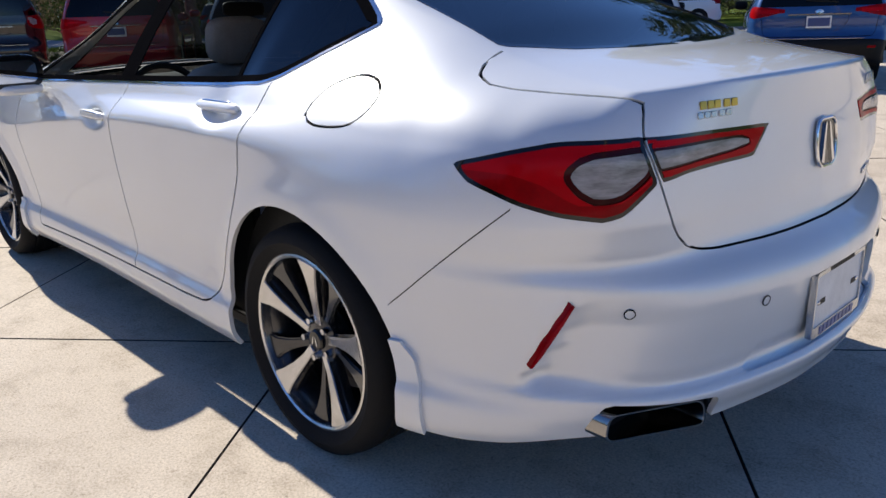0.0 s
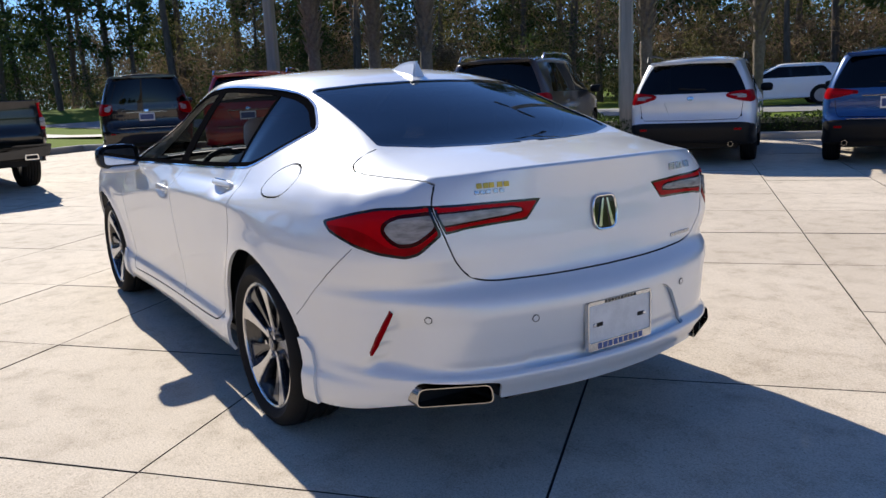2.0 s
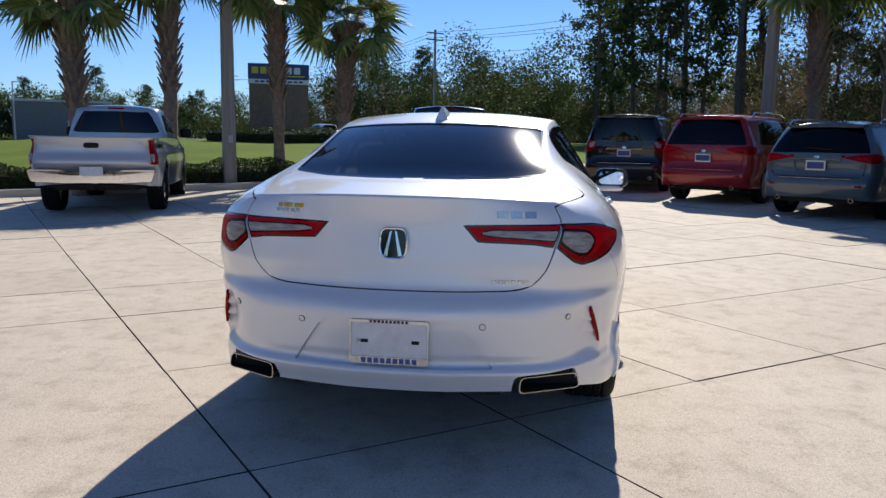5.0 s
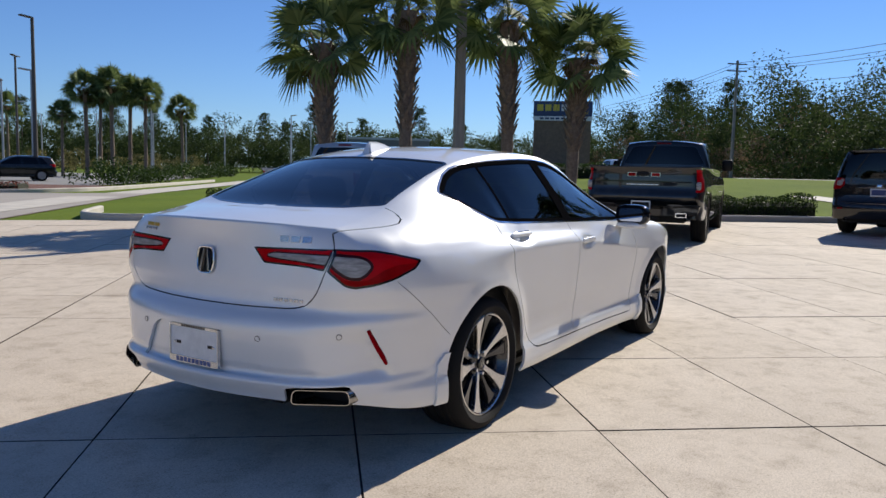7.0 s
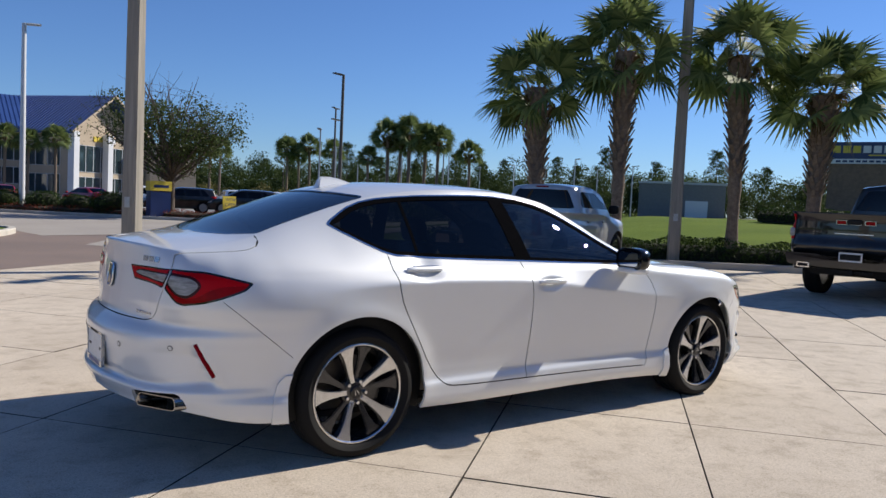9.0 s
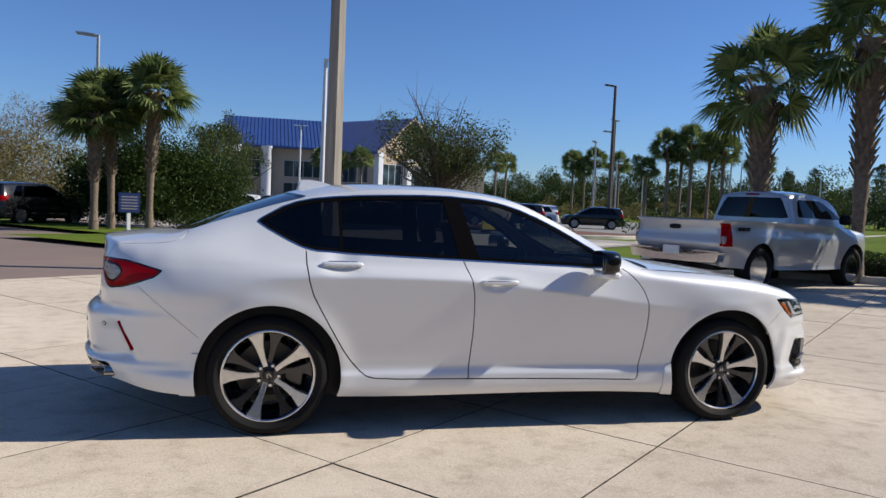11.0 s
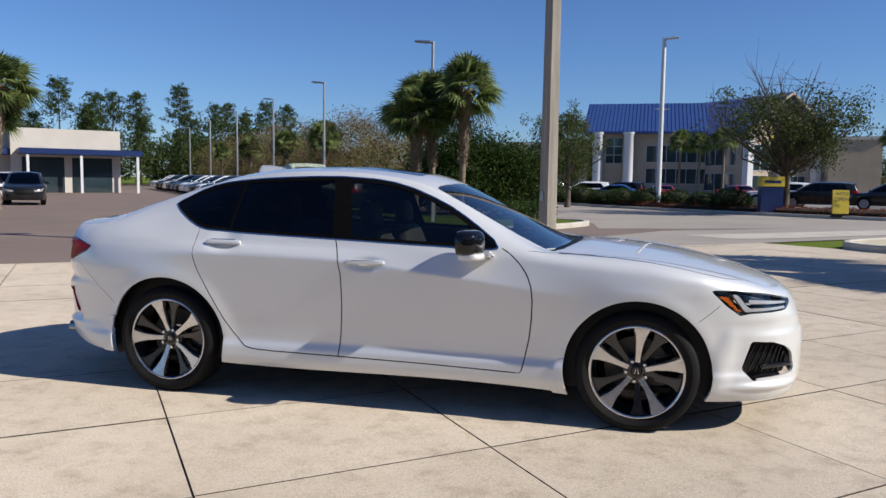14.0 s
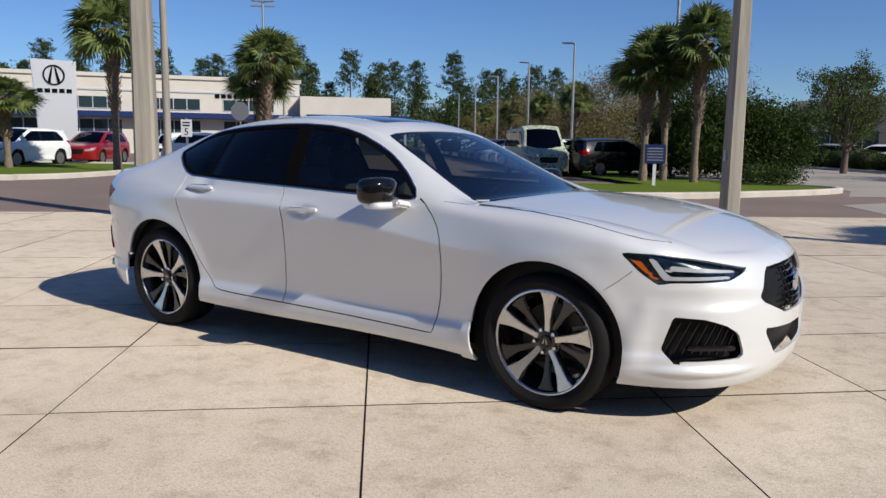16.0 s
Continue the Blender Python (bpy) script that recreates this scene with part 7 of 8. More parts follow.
    rwin = rounded([(-0.4, bed + 0.07), (ct * 0.92, bed + 0.07), (ct * 0.82, H - 0.13), (-0.4, H - 0.11)], 0.05)
    post = np.array([(o + ln * 0.36, 0.5), (o + ln * 0.39, 0.5), (o + ln * 0.39, 3), (o + ln * 0.36, 3)])
    for f in (loop(dlo), loop(rwin), loop(post)):
        ch.cut(f, 0)
    scr = np.array([(ln * 0.58, -0.4), (ln * 0.57, 0.70 * chw), (ln - 0.16, 0.80 * chw), (ln - 0.02, 0.3), (ln, -0.4)])
    ch.cut(loop(scr), 1)
    ch.mark(loop(dlo), 0, 1)
    ch.mark(loop(post), 0, 3, {1})
    ch.mark(loop(rwin), 0, 2)
    ch.mark(loop(scr), 1, 4)
    x0 = wb * 0.33
    def cab(name, tags, m, side, lift, thick, lab):
        co, no, fc = ch.take(tags, side, lift)
        return part(name, skin_mesh(name, (co + np.array((x0, 0, 0)), no, fc), m, thick), None, truck, lab)
    cab("cab", {0}, body, 2, 0, 0.015, "painted crew cab")
    cab("rear_window", {2}, DARKGLASS, 2, -0.005, 0, "dark rear window")
    cab("windscreen", {4}, DARKGLASS, 2, -0.005, 0, "windscreen")
    for s in (0, 1):
        cab("side_window", {1}, DARKGLASS, s, -0.005, 0, "dark side windows")
        cab("window_pillar", {3}, GLOSSBLACK, s, -0.003, 0, "")
    part("brake_lamp", box(x0 + 0.06, x0 + 0.10, -0.14, 0.14, H - 0.085, H - 0.055, 0.008), LAMPDARK, truck, "high brake lamp")
    # rear bumper, hitch, plate, tailgate handle
    bz = 0.60
    bump = part("rear_bumper", prism([tuple(p) for p in rounded([(-hw * 0.90, bz - 0.07), (-hw * 0.40, bz - 0.09), (hw * 0.40, bz - 0.09), (hw * 0.90, bz - 0.07), (hw * 0.955, bz + 0.11), (hw * 0.45, bz + 0.11), (hw * 0.36, bz + 0.05), (-hw * 0.36, bz + 0.05), (-hw * 0.45, bz + 0.11), (-hw * 0.955, bz + 0.11)], 0.04)], -ro - 0.07, -ro + 0.16, "yz", 0.025), CHROME if chrome else body, truck, "stepped rear bumper")
    p = part("number_plate", box(-ro - 0.086, -ro - 0.07, -0.165, 0.165, bz - 0.04 + 0.06, bz + 0.13 + 0.03, 0.004), PLATEWHITE, bump, "pale dealer plate")
    if not chrome:
        part("plate_field", box(-ro - 0.09, -ro - 0.084, -0.145, 0.145, bz + 0.045, bz + 0.135), BLACK, p)
    part("tow_hitch", joined(box(-ro - 0.06, -ro + 0.2, -0.04, 0.04, 0.42, 0.50, 0.006), box(-ro - 0.02, -ro + 0.02, -0.3, 0.3, 0.44, 0.48, 0.006)), BLACK, bump, "black tow hitch")
    part("gate_handle", moved(blob(0.02, 0.11, 0.04, 0.5, 14, 8), pose(-ro - 0.0, 0, bed - 0.14)), BLACK, gt, "black tailgate handle")
    mk = LAMPRED if not chrome else body
    if not chrome:
        for k in range(3):
            part("gate_mark", box(-ro - 0.008, -ro + 0.004, 0.26 - 0.20 * k - 0.16, 0.26 - 0.20 * k, bed - 0.185, bed - 0.115, 0.004), DARKCHROME, gt)
            part("gate_mark", box(-ro - 0.011, -ro + 0.0, 0.26 - 0.20 * k - 0.145, 0.26 - 0.20 * k - 0.015, bed - 0.177, bed - 0.123, 0.003), LAMPDARK, gt)
        part("gate_mark", box(-ro - 0.004, -ro + 0.008, -0.27, 0.27, bed - 0.33, bed - 0.312, 0.003), DIMSILVER, gt)
        part("gate_step", box(-ro - 0.016, -ro + 0.01, -hw * 0.80, hw * 0.80, bed - 0.28, bed - 0.26, 0.006), body, gt, "pressed tailgate line")
        for sg in (1, -1):
            tip = prism([tuple(q) for q in rounded([(sg * hw * 0.66 - 0.10, 0.49), (sg * hw * 0.66 + 0.10, 0.49), (sg * hw * 0.66 + 0.09, 0.57), (sg * hw * 0.66 - 0.09, 0.57)], 0.02)], -ro - 0.085, -ro - 0.03, "yz", 0.006)
            part("exhaust_tip", tip, CHROME, bump)
            part("exhaust_inside", box(-ro - 0.088, -ro - 0.082, sg * hw * 0.66 - 0.075, sg * hw * 0.66 + 0.075, 0.505, 0.555, 0.002), BLACK, bump)
    else:
        for k in range(3):
            part("side_mark", box(-ro + 0.42 + 0.12 * k, -ro + 0.50 + 0.12 * k, -hw - 0.004 + 0.01, -hw + 0.03, bed - 0.17, bed - 0.11, 0.002), BLACK, truck)
    for x in (0.0, wb):
        for sg in (1, -1):
            plain_wheel(truck, x, sg * (hw - 0.15), wr, 0.27, CHROME if chrome else STEEL)
            well = lathe([(wr + 0.09, 0.0), (wr + 0.095, 0.24), (0.2, 0.25)], 28, "Y")
            bmesh.ops.delete(well, geom=[v for v in well.verts if v.co.z < -0.02], context="VERTS")
            part("wheel_well", moved(well, pose(x, sg * (hw - 0.32), wr, 0, 0, 0 if sg > 0 else 180)), BLACK, truck)
    part("chassis", box(-ro + 0.25, nose - 0.3, -hw + 0.3, hw - 0.3, 0.38, 0.56, 0.04), BLACK, truck, "dark chassis")
    return truck


def park(ob, m):
    ob.matrix_world = m
    return ob


def nose_in(ob, u, v, overhang, turn, shift=0.0):
    """Parks a car by its tail at a place of the lot's grid; turn: heading in the world; shift: metres to its right."""
    x, y = W(u, v)
    h = radians(-49.7)
    tx, ty = x - overhang * math.cos(h), y - overhang * math.sin(h)
    a = radians(turn)
    px, py = tx + overhang * math.cos(a) + shift * math.sin(a), ty + overhang * math.sin(a) - shift * math.cos(a)
    return park(ob, pose(px, py, gz(px, py), 0, 0, turn))


def park_all():
    row = "cars parked nose-in along the kerb"
    nose_in(suv("dark blue crossover with a dealer plate parked on concrete", PAINT_BLUE, suv_spec(4.55, 1.84, 1.68, 2.70, 1.0, 0.36, 1.06, 1.06, 0.36), "car", row, BLACK, GUNMETAL, (0.55, 0.98, 1.09)), -5.15, -8.7, 1.0, -64, -0.1)
    nose_in(suv("silver-white wagon with black cladding and roof rails", PAINT_SILVER, suv_spec(4.86, 1.87, 1.66, 2.745, 1.12, 0.355, 1.05, 1.04, 0.40), "car", row, BLACK, STEEL, (0.62, 0.97, 1.10), BLACK, False, True), -2.4, -9.0, 1.12, -57, 0.0)
    nose_in(suv("dark bronze three-row crossover with roof rails", PAINT_BRONZE, suv_spec(5.0, 1.93, 1.80, 2.89, 1.12, 0.375, 1.12, 1.12, 0.30), "car", row, BLACK, STEEL, (0.60, 1.0, 1.14), CHROME), 0.68, -9.35, 1.12, -55, 0.0)
    nose_in(suv("blue-grey crossover with bright roof rails", PAINT_GREYBLUE, suv_spec(4.66, 1.89, 1.64, 2.87, 0.98, 0.365, 1.05, 1.05, 0.42), "car", row, None, STEEL, (0.52, 0.95, 1.06), CHROME), 3.1, -9.83, 0.98, -38, 0.0)
    nose_in(suv("deep red crossover with bright roof rails", PAINT_RED, suv_spec(4.82, 1.93, 1.79, 2.915, 1.05, 0.38, 1.12, 1.12, 0.34), "car", row, None, STEEL, (0.55, 1.0, 1.12), CHROME), 6.0, -10.35, 1.05, -31, 0.2)
    nose_in(suv("black upright off-roader with a dealer plate", PAINT_BLACK, suv_spec(4.8, 1.95, 1.85, 2.75, 1.05, 0.385, 1.16, 1.18, 0.20), "car", row, None, STEEL, (0.80, 0.98, 1.18), None, True, True), 9.3, -10.5, 1.05, -13, 0.9)
    park(pickup("charcoal crew-cab pickup with a closed tailgate", PAINT_CHARCOAL, 5.88, 2.06, 1.92, 3.75, 1.22, 0.42, 1.36, False), pose(9.62, 1.52, gz(9.6, 1.5), 0, 0, 8))
    park(pickup("silver crew-cab pickup with a chrome rear bumper", PAINT_PICKUP, 5.28, 1.90, 1.79, 3.24, 1.12, 0.385, 1.22, True), pose(6.55, 6.85, gz(6.5, 6.8), 0, 0, 22))
    S = suv_spec(5.3, 2.0, 2.08, 3.4, 1.0, 0.36, 1.22, 1.12, 0.10)
    S["rail_y"] = ([-0.9, 0.1, 1.4, 2.9, 3.45, 4.1], [0.82, 0.83, 0.83, 0.80, 0.84, 0.75])
    S["rail_z"] = ([-0.9, 0.1, 1.4, 2.75, 3.1, 3.45, 3.8, 4.1], [2.0, 2.02, 2.02, 1.98, 1.62, 1.16, 1.10, 1.0])
    S["mid_z"] = ([-1.1, 0.0, 1.4, 2.8, 3.2, 3.55, 3.9, 4.25], [2.05, 2.08, 2.08, 2.04, 1.66, 1.2, 1.12, 1.0])
    L, Wd, H, wb, ro, wr, belt, hood, slope, xa, xb, xr, hw, nose = S["geo"]
    S["geo"] = (L, Wd, H, wb, ro, wr, belt, hood, slope, 2.78, 3.42, xr, hw, nose)
    S["cabin"] = 1.5
    park(suv("cargo van in a pale green leafy wrap", wrap_mat(), S, "van", "", None, STEEL, (0.86, 1.0, 1.5), None, False), on_lot(7.6, 30.6, -90))
    # row of new cars facing the drive
    kinds = [suv("white new crossover in a long parked row", PAINT_WHITE, suv_spec(4.74, 1.90, 1.67, 2.75, 1.0, 0.37, 1.06, 1.04, 0.36, (8, 40, 14, 8)), "car", "row of new cars facing the drive", None, STEEL, plate=False),
             suv("dark new crossover in a long parked row", PAINT_CHARCOAL, suv_spec(4.74, 1.90, 1.67, 2.75, 1.0, 0.37, 1.06, 1.04, 0.36, (8, 40, 14, 8)), "car", "row of new cars facing the drive", None, STEEL, plate=False),
             suv("deep blue new sedan in a long parked row", PAINT_BLUE, suv_spec(4.85, 1.85, 1.45, 2.80, 1.1, 0.34, 0.95, 0.92, 0.30, (8, 40, 14, 8), True), "car", "row of new cars facing the drive", None, STEEL, plate=False, sedan=True)]
    order = [0, 0, 0, 0, 2, 1, 1, 1, 0, 1, 0, 0, 1, 2, 1, 0, 1, 1, 0, 0]
    used = set()
    for i, k in enumerate(order):
        m = on_lot(11.2, 34.5 + 2.95 * i, 180)
        if k in used:
            copy_thing(kinds[k], m)
        else:
            used.add(k)
            park(kinds[k], m)
    white, dark, blue = kinds
    copy_thing(dark, on_lot(-3.7, 41.5, -90))
    copy_thing(white, on_lot(-14.3, 31.0, -105))
    copy_thing(white, on_lot(-9.4, 36.2, 12))
    red = park(suv("red crossover parked by the dealer sign", PAINT_RED, suv_spec(4.7, 1.88, 1.64, 2.75, 1.0, 0.37, 1.05, 1.04, 0.36, (8, 40, 14, 8)), "car", "", None, STEEL, plate=False), on_lot(-13.2, 36.5, -95))
    for i, (k, u, v, a) in enumerate(((white, -16, 41, -95), (white, -9, 44, -90), (dark, -6.6, 46, -92), (white, -5, 52, -90), (white, -12, 47, -90), (dark, 9.6, 27.5, 20))):
        copy_thing(k, on_lot(u, v, a))
    # the neighbour's lot
    rs = park(suv("red sedan in the neighbouring car park", PAINT_RED, suv_spec(4.8, 1.84, 1.44, 2.75, 1.1, 0.33, 0.94, 0.92, 0.30, (8, 40, 14, 8), True), "car", "cars in the neighbouring lot", None, STEEL, plate=False, sedan=True), on_lot(42, 43, 60))
    gd = park(suv("pale gold crossover in the neighbouring car park", PAINT_GOLD, suv_spec(4.6, 1.84, 1.68, 2.7, 1.0, 0.36, 1.06, 1.04, 0.25, (8, 40, 14, 8)), "car", "cars in the neighbouring lot", None, STEEL, plate=False), on_lot(38, 52.5, 130))
    for k, u, v, a in ((white, 39, 47.5, 140), (rs, 45, 37.5, 70), (blue, 40.5, 45.5, 130), (dark, 41, 26.5, 130), (dark, 43, 23.0, 125), (white, 43, 31, 130), (white, 49, 25, 130), (dark, 50, 20, 120), (white, 52, 30, 40), (dark, 44, 49, 130)):
        copy_thing(k, on_lot(u, v, a))
    # on the road behind
    for k, u, v, a in ((white, -8, -30.5, 0), (white, 60, -30, 180), (white, 67, -27.5, 0), (dark, 74, -30, 180), (white, 80, -27, 0), (rs, -13, -27, 0), (dark, 12, -30.6, 180)):
        copy_thing(k, on_lot(u, v, a))


park_all()


# ---------- planting ----------
def place(ob, x, y, turn=0.0, scale=1.0, dz=-0.05):
    ob.matrix_world = pose(x, y, gz(x, y) + dz, 0, 0, turn) @ Matrix.Diagonal((scale, scale, scale, 1))
    return ob


def plant_palms():
    p = palm_tree("tall cabbage palm with a crossed rough trunk behind the hedge", 4.95, 3, True, 1.52, 0.1, 0.15)
    place(p, 10.47, 7.74, 10)
    q = palm_tree("stout cabbage palm with a rough trunk behind the hedge", 4.1, 8, True, 1.5, 0.12, 0.16)
    place(q, 9.09, 9.02, 0)
    c = copy_thing(p, pose(12.69, 6.14, 0.06, 0, 0, 130))
    c.scale = (1.02, 1.02, 1.0)
    c = copy_thing(q, pose(13.77, 4.84, 0.08, 0, 0, 200))
    c.scale = (1.02, 1.02, 1.0)
    for u, v, a, s in ((6.3, -13.7, 40, 1.0), (5.0, -14.4, 160, 1.04), (3.4, -13.6, 250, 0.96), (-1.6, -15.4, 300, 1.0), (-4.3, -17.0, 80, 1.0), (-9.5, -14.5, 200, 1.0)):
        x, y = W(u, v)
        c = copy_thing(p, pose(x, y, gz(x, y) - 0.05, 0, 0, a))
        c.scale = (s, s, s * 1.05)
    smooth = palm_tree("cabbage palm with a half-smooth brown trunk on the grass island", 4.95, 21, True, 1.5, 0.15, 0.135, 56)
    place(smooth, -4.78, 23.33, 40)
    c = copy_thing(smooth, pose(-6.52, 23.05, gz(-6.5, 23) - 0.05, 0, 0, 170))
    c.scale = (1.05, 1.05, 0.82)
    c = copy_thing(smooth, pose(-6.15, 24.2, gz(-6.5, 23) - 0.05, 0, 0, 270))
    c.scale = (1.0, 1.0, 0.93)
    for x, y, a, s, sz in ((-22.1, 12.3, 30, 1.0, 1.02), (-23.2, 20.5, 100, 1.15, 1.0), (-24.6, 21.4, 200, 1.1, 0.8), (-26.5, 10.7, 10, 1.0, 0.55)):
        c = copy_thing(smooth, pose(x, y, gz(x, y), 0, 0, a))
        c.scale = (s, s, sz)
    # fan palms far off at the neighbour's car park
    far = palm_tree("slim fan palm far off beside a car park", 6.6, 33, False, 1.7, 0.1, 0.16, 40)
    place(far, *W(72, 14.5))
    for i, (u, v, s) in enumerate(((68.9, 22.3, 1.2), (69.6, 20.3, 1.25), (70.6, 17.6, 1.15), (71.5, 19.2, 1.2), (69.8, 21.4, 1.1), (68.2, 24.2, 0.85), (116, 55, 1.45), (116.4, 53, 1.3), (116.3, 51, 1.5), (115.7, 46.6, 1.4), (81, 49.2, 1.05), (86.6, 51, 1.1), (56.5, 56.6, 0.9), (57.9, 55.2, 0.85), (59.6, 53.5, 0.92))):
        x, y = W(u, v)
        c = copy_thing(far, pose(x, y, gz(x, y), 0, 0, 47 * i))
        c.scale = (s, s, s)
    for i, (u, v, s) in enumerate(((15.5, 50, 0.85), (16.0, 63, 0.85), (15.8, 76, 0.85), (16, 92, 0.85))):
        x, y = W(u, v)
        c = copy_thing(smooth, pose(x, y, gz(x, y), 0, 0, 77 * i))
        c.scale = (s * 1.1, s * 1.1, s * 1.1)


def plant_woods():
    kinds = [pine_tree("tall slim pine with a bare lower trunk", 17, 2, 0.55), pine_tree("tall pine with loose dark needles", 20, 5, 0.58), pine_tree("bushy pine with low limbs", 14, 9, 0.35), pine_tree("tall thin pine with a high crown", 22, 14, 0.62)]
    rng = random.Random(11)
    spots = []
    # belt behind the road on the side of the parked cars
    for k in range(66):
        v = rng.uniform(-66, -38)
        spots.append((-75 + (75 - 1.1 * v) * (k + rng.random()) / 66, v, rng.uniform(0.7, 1.1)))
    # lower trees where the road runs out of sight
    for k in range(22):
        spots.append((rng.uniform(78, 112), rng.uniform(-75, -42), rng.uniform(0.45, 0.68)))
    # across the lawn
    for k in range(26):
        spots.append((rng.uniform(150, 185), -60 + 150 * k / 26, rng.uniform(0.5, 0.72)))
    # far behind the dealer's building and the row of cars
    for k in range(56):
        spots.append((-80 + 118 * (k + rng.random()) / 56, rng.uniform(118, 150), rng.uniform(0.55, 0.8)))
    used = set()
    for i, (u, v, s) in enumerate(spots):
        k = i % 4
        x, y = W(u, v)
        m = pose(x, y, 0, 0, 0, rng.uniform(0, 360))
        if k not in used:
            used.add(k)
            kinds[k].matrix_world = m
            ob = kinds[k]
        else:
            ob = copy_thing(kinds[k], m)
        ob.scale = (s, s, s)
    thicket("far_woods", (-90, 46, -72, -42), 1400, 3, 12, 0.085, BRUSHLEAF, "dull green and brown woods behind the road", 3, per=200)
    thicket("far_woods", (-90, 60, -60, -38), 900, 2, 7, 0.085, NEEDLES, "dark green undergrowth below the pines", 4, per=180)
    thicket("far_woods", (-60, 44, -56, -40), 700, 4, 14, 0.32, BROWNLEAF, "bare brown winter trees among the pines", 5, per=100, slim=0.1)
    thicket("far_woods", (-95, 50, -76, -64), 1300, 7, 14.5, 0.26, NEEDLES, "dense dark pine woods deep behind the road", 31, per=100)
    thicket("far_woods", (52, 125, -80, -40), 1400, 7, 13.5, 0.17, NEEDLES, "dark trees where the road runs out of sight", 16, per=160)
    thicket("far_woods", (60, 118, -70, -40), 300, 4, 9, 0.2, BROWNLEAF, "brown trees where the road runs out of sight", 17, per=70)
    thicket("far_woods", (150, 200, -70, 110), 2600, 6.5, 11, 0.24, NEEDLES, "dark tree line beyond the lawn", 6, per=105)
    thicket("far_woods", (100, 148, 20, 120), 520, 1.2, 3.2, 0.16, BRUSHLEAF, "low far scrub beyond the car park", 7, per=80)
    thicket("scrub", (15, 24, 38, 112), 900, 3.0, 7.2, 0.09, BRUSHLEAF, "dull green winter scrub behind the parked cars", 8, "scrub", per=110)
    thicket("scrub", (16, 25, 40, 112), 560, 3.2, 7.6, 0.24, BROWNLEAF, "bare brown winter scrub behind the parked cars", 9, "scrub", per=120, slim=0.07)
    thicket("far_woods", (-75, 40, 112, 150), 1500, 5, 12.5, 0.26, NEEDLES, "dark woods far behind the parked cars", 10, per=85)
    thicket("scrub", (40, 100, 12, 15), 260, 0.6, 1.6, 0.10, HEDGELEAF, "green shrubs along the far car park", 12, "scrub")
    thicket("scrub", (12.0, 17.2, 22.4, 27.8), 1000, 2.4, 4.6, 0.06, HEDGELEAF, "dense dark green shrubs on the palm island", 13, "shrub", per=110)
    thicket("scrub", (12.8, 14.6, 19.2, 21.6), 120, 0.4, 0.9, 0.045, HEDGELEAF, "low green shrubs at the island's end", 14, "shrub")


plant_palms()
plant_woods()
hedge("hedge", [(13.75, -12), (13.75, -2), (13.75, 3.8)], 0.9, 0.62, 28000, HEDGELEAF, "clipped green hedge behind the kerb", 1)
hedge("hedge", [(-9, -13.8), (0, -13.8), (12.5, -13.8)], 0.8, 0.5, 20000, HEDGELEAF, "low clipped green hedge behind the parked cars", 2)
hedge("hedge", [(38, -18.5), (36, -15), (35, -11.5), (37, -8)], 1.4, 0.7, 12000, HEDGELEAF, "low dark hedge winding across the lawn", 3, 0.05)
hedge("bedding", [(30.6, 14), (30.4, 20), (30.4, 34)], 1.8, 0.45, 5000, REDLEAF, "red-brown bedding plants in the mulch", 4, 0.05, "shrub")
hedge("hedge", [(31.5, 25), (31.6, 40), (31, 58)], 1.6, 0.8, 5000, HEDGELEAF, "round green shrubs along the far kerb", 5, 0.05)


def round_shrub(seed):
    """A clipped round shrub: a solid twiggy core, coloured dark for inner shade, under a dense coat of small leaves."""
    rng = np.random.default_rng(seed)
    t = tagged(new("round_shrub"), "clipped round dark green shrub at the far kerb", "shrub", "round shrubs along the far kerb")
    n = 2600
    d = rng.normal(size=(n, 3))
    d /= np.linalg.norm(d, axis=1, keepdims=True)
    r = 0.80 + 0.22 * rng.random((n, 1))
    lump = 1 + 0.07 * np.sin(d[:, :1] * 5 + seed) + 0.06 * np.sin(d[:, 1:2] * 7)
    c = d * r * lump * np.array((1.0, 0.95, 0.62)) + np.array((0, 0, 0.55))
    c[:, 2] = np.maximum(c[:, 2], 0.03)
    ax, ay = leaf_dirs(rng, n, 0.055)
    part("foliage", quads_mesh("foliage", c, ax, ay, HEDGELEAF), None, t, "dense small leaves")
    part("core", moved(blob(0.80, 0.76, 0.50, 0.9, 16, 10), pose(0, 0, 0.52)), SHADEDTWIG, t, "inner twigs coloured dark for shade")
    return t


def shrub_row():
    first = round_shrub(61)
    rng = random.Random(8)
    for k in range(9):
        x, y = W(30.7 + rng.uniform(-0.2, 0.2), 25.6 + 2.25 * k)
        m = pose(x, y, gz(x, y) + 0.08, 0, 0, 70 * k)
        ob = first if k == 0 else copy_thing(first, m)
        ob.matrix_world = m
        f = rng.uniform(0.9, 1.15)
        ob.scale = (f, f, f * rng.uniform(0.9, 1.1))


shrub_row()
oak = round_tree("oak_tree", "green live oak beside the exit drive", 5.6, 3.0, 41, OAKLEAF, 90, 0.16, 0.07, 90)
place(oak, -2.35, 43.6)
place(round_tree("small_tree", "half-bare tree with fine twigs by the far kerb", 8.3, 4.6, 43, OAKLEAF, 95, 0.18, 0.075, 190, 34), 9.1, 36.8)
place(round_tree("small_tree", "green tree beyond the palm island", 7.4, 3.4, 47, OAKLEAF, 90, 0.16, 0.085, 170), -3.4, 54.5)


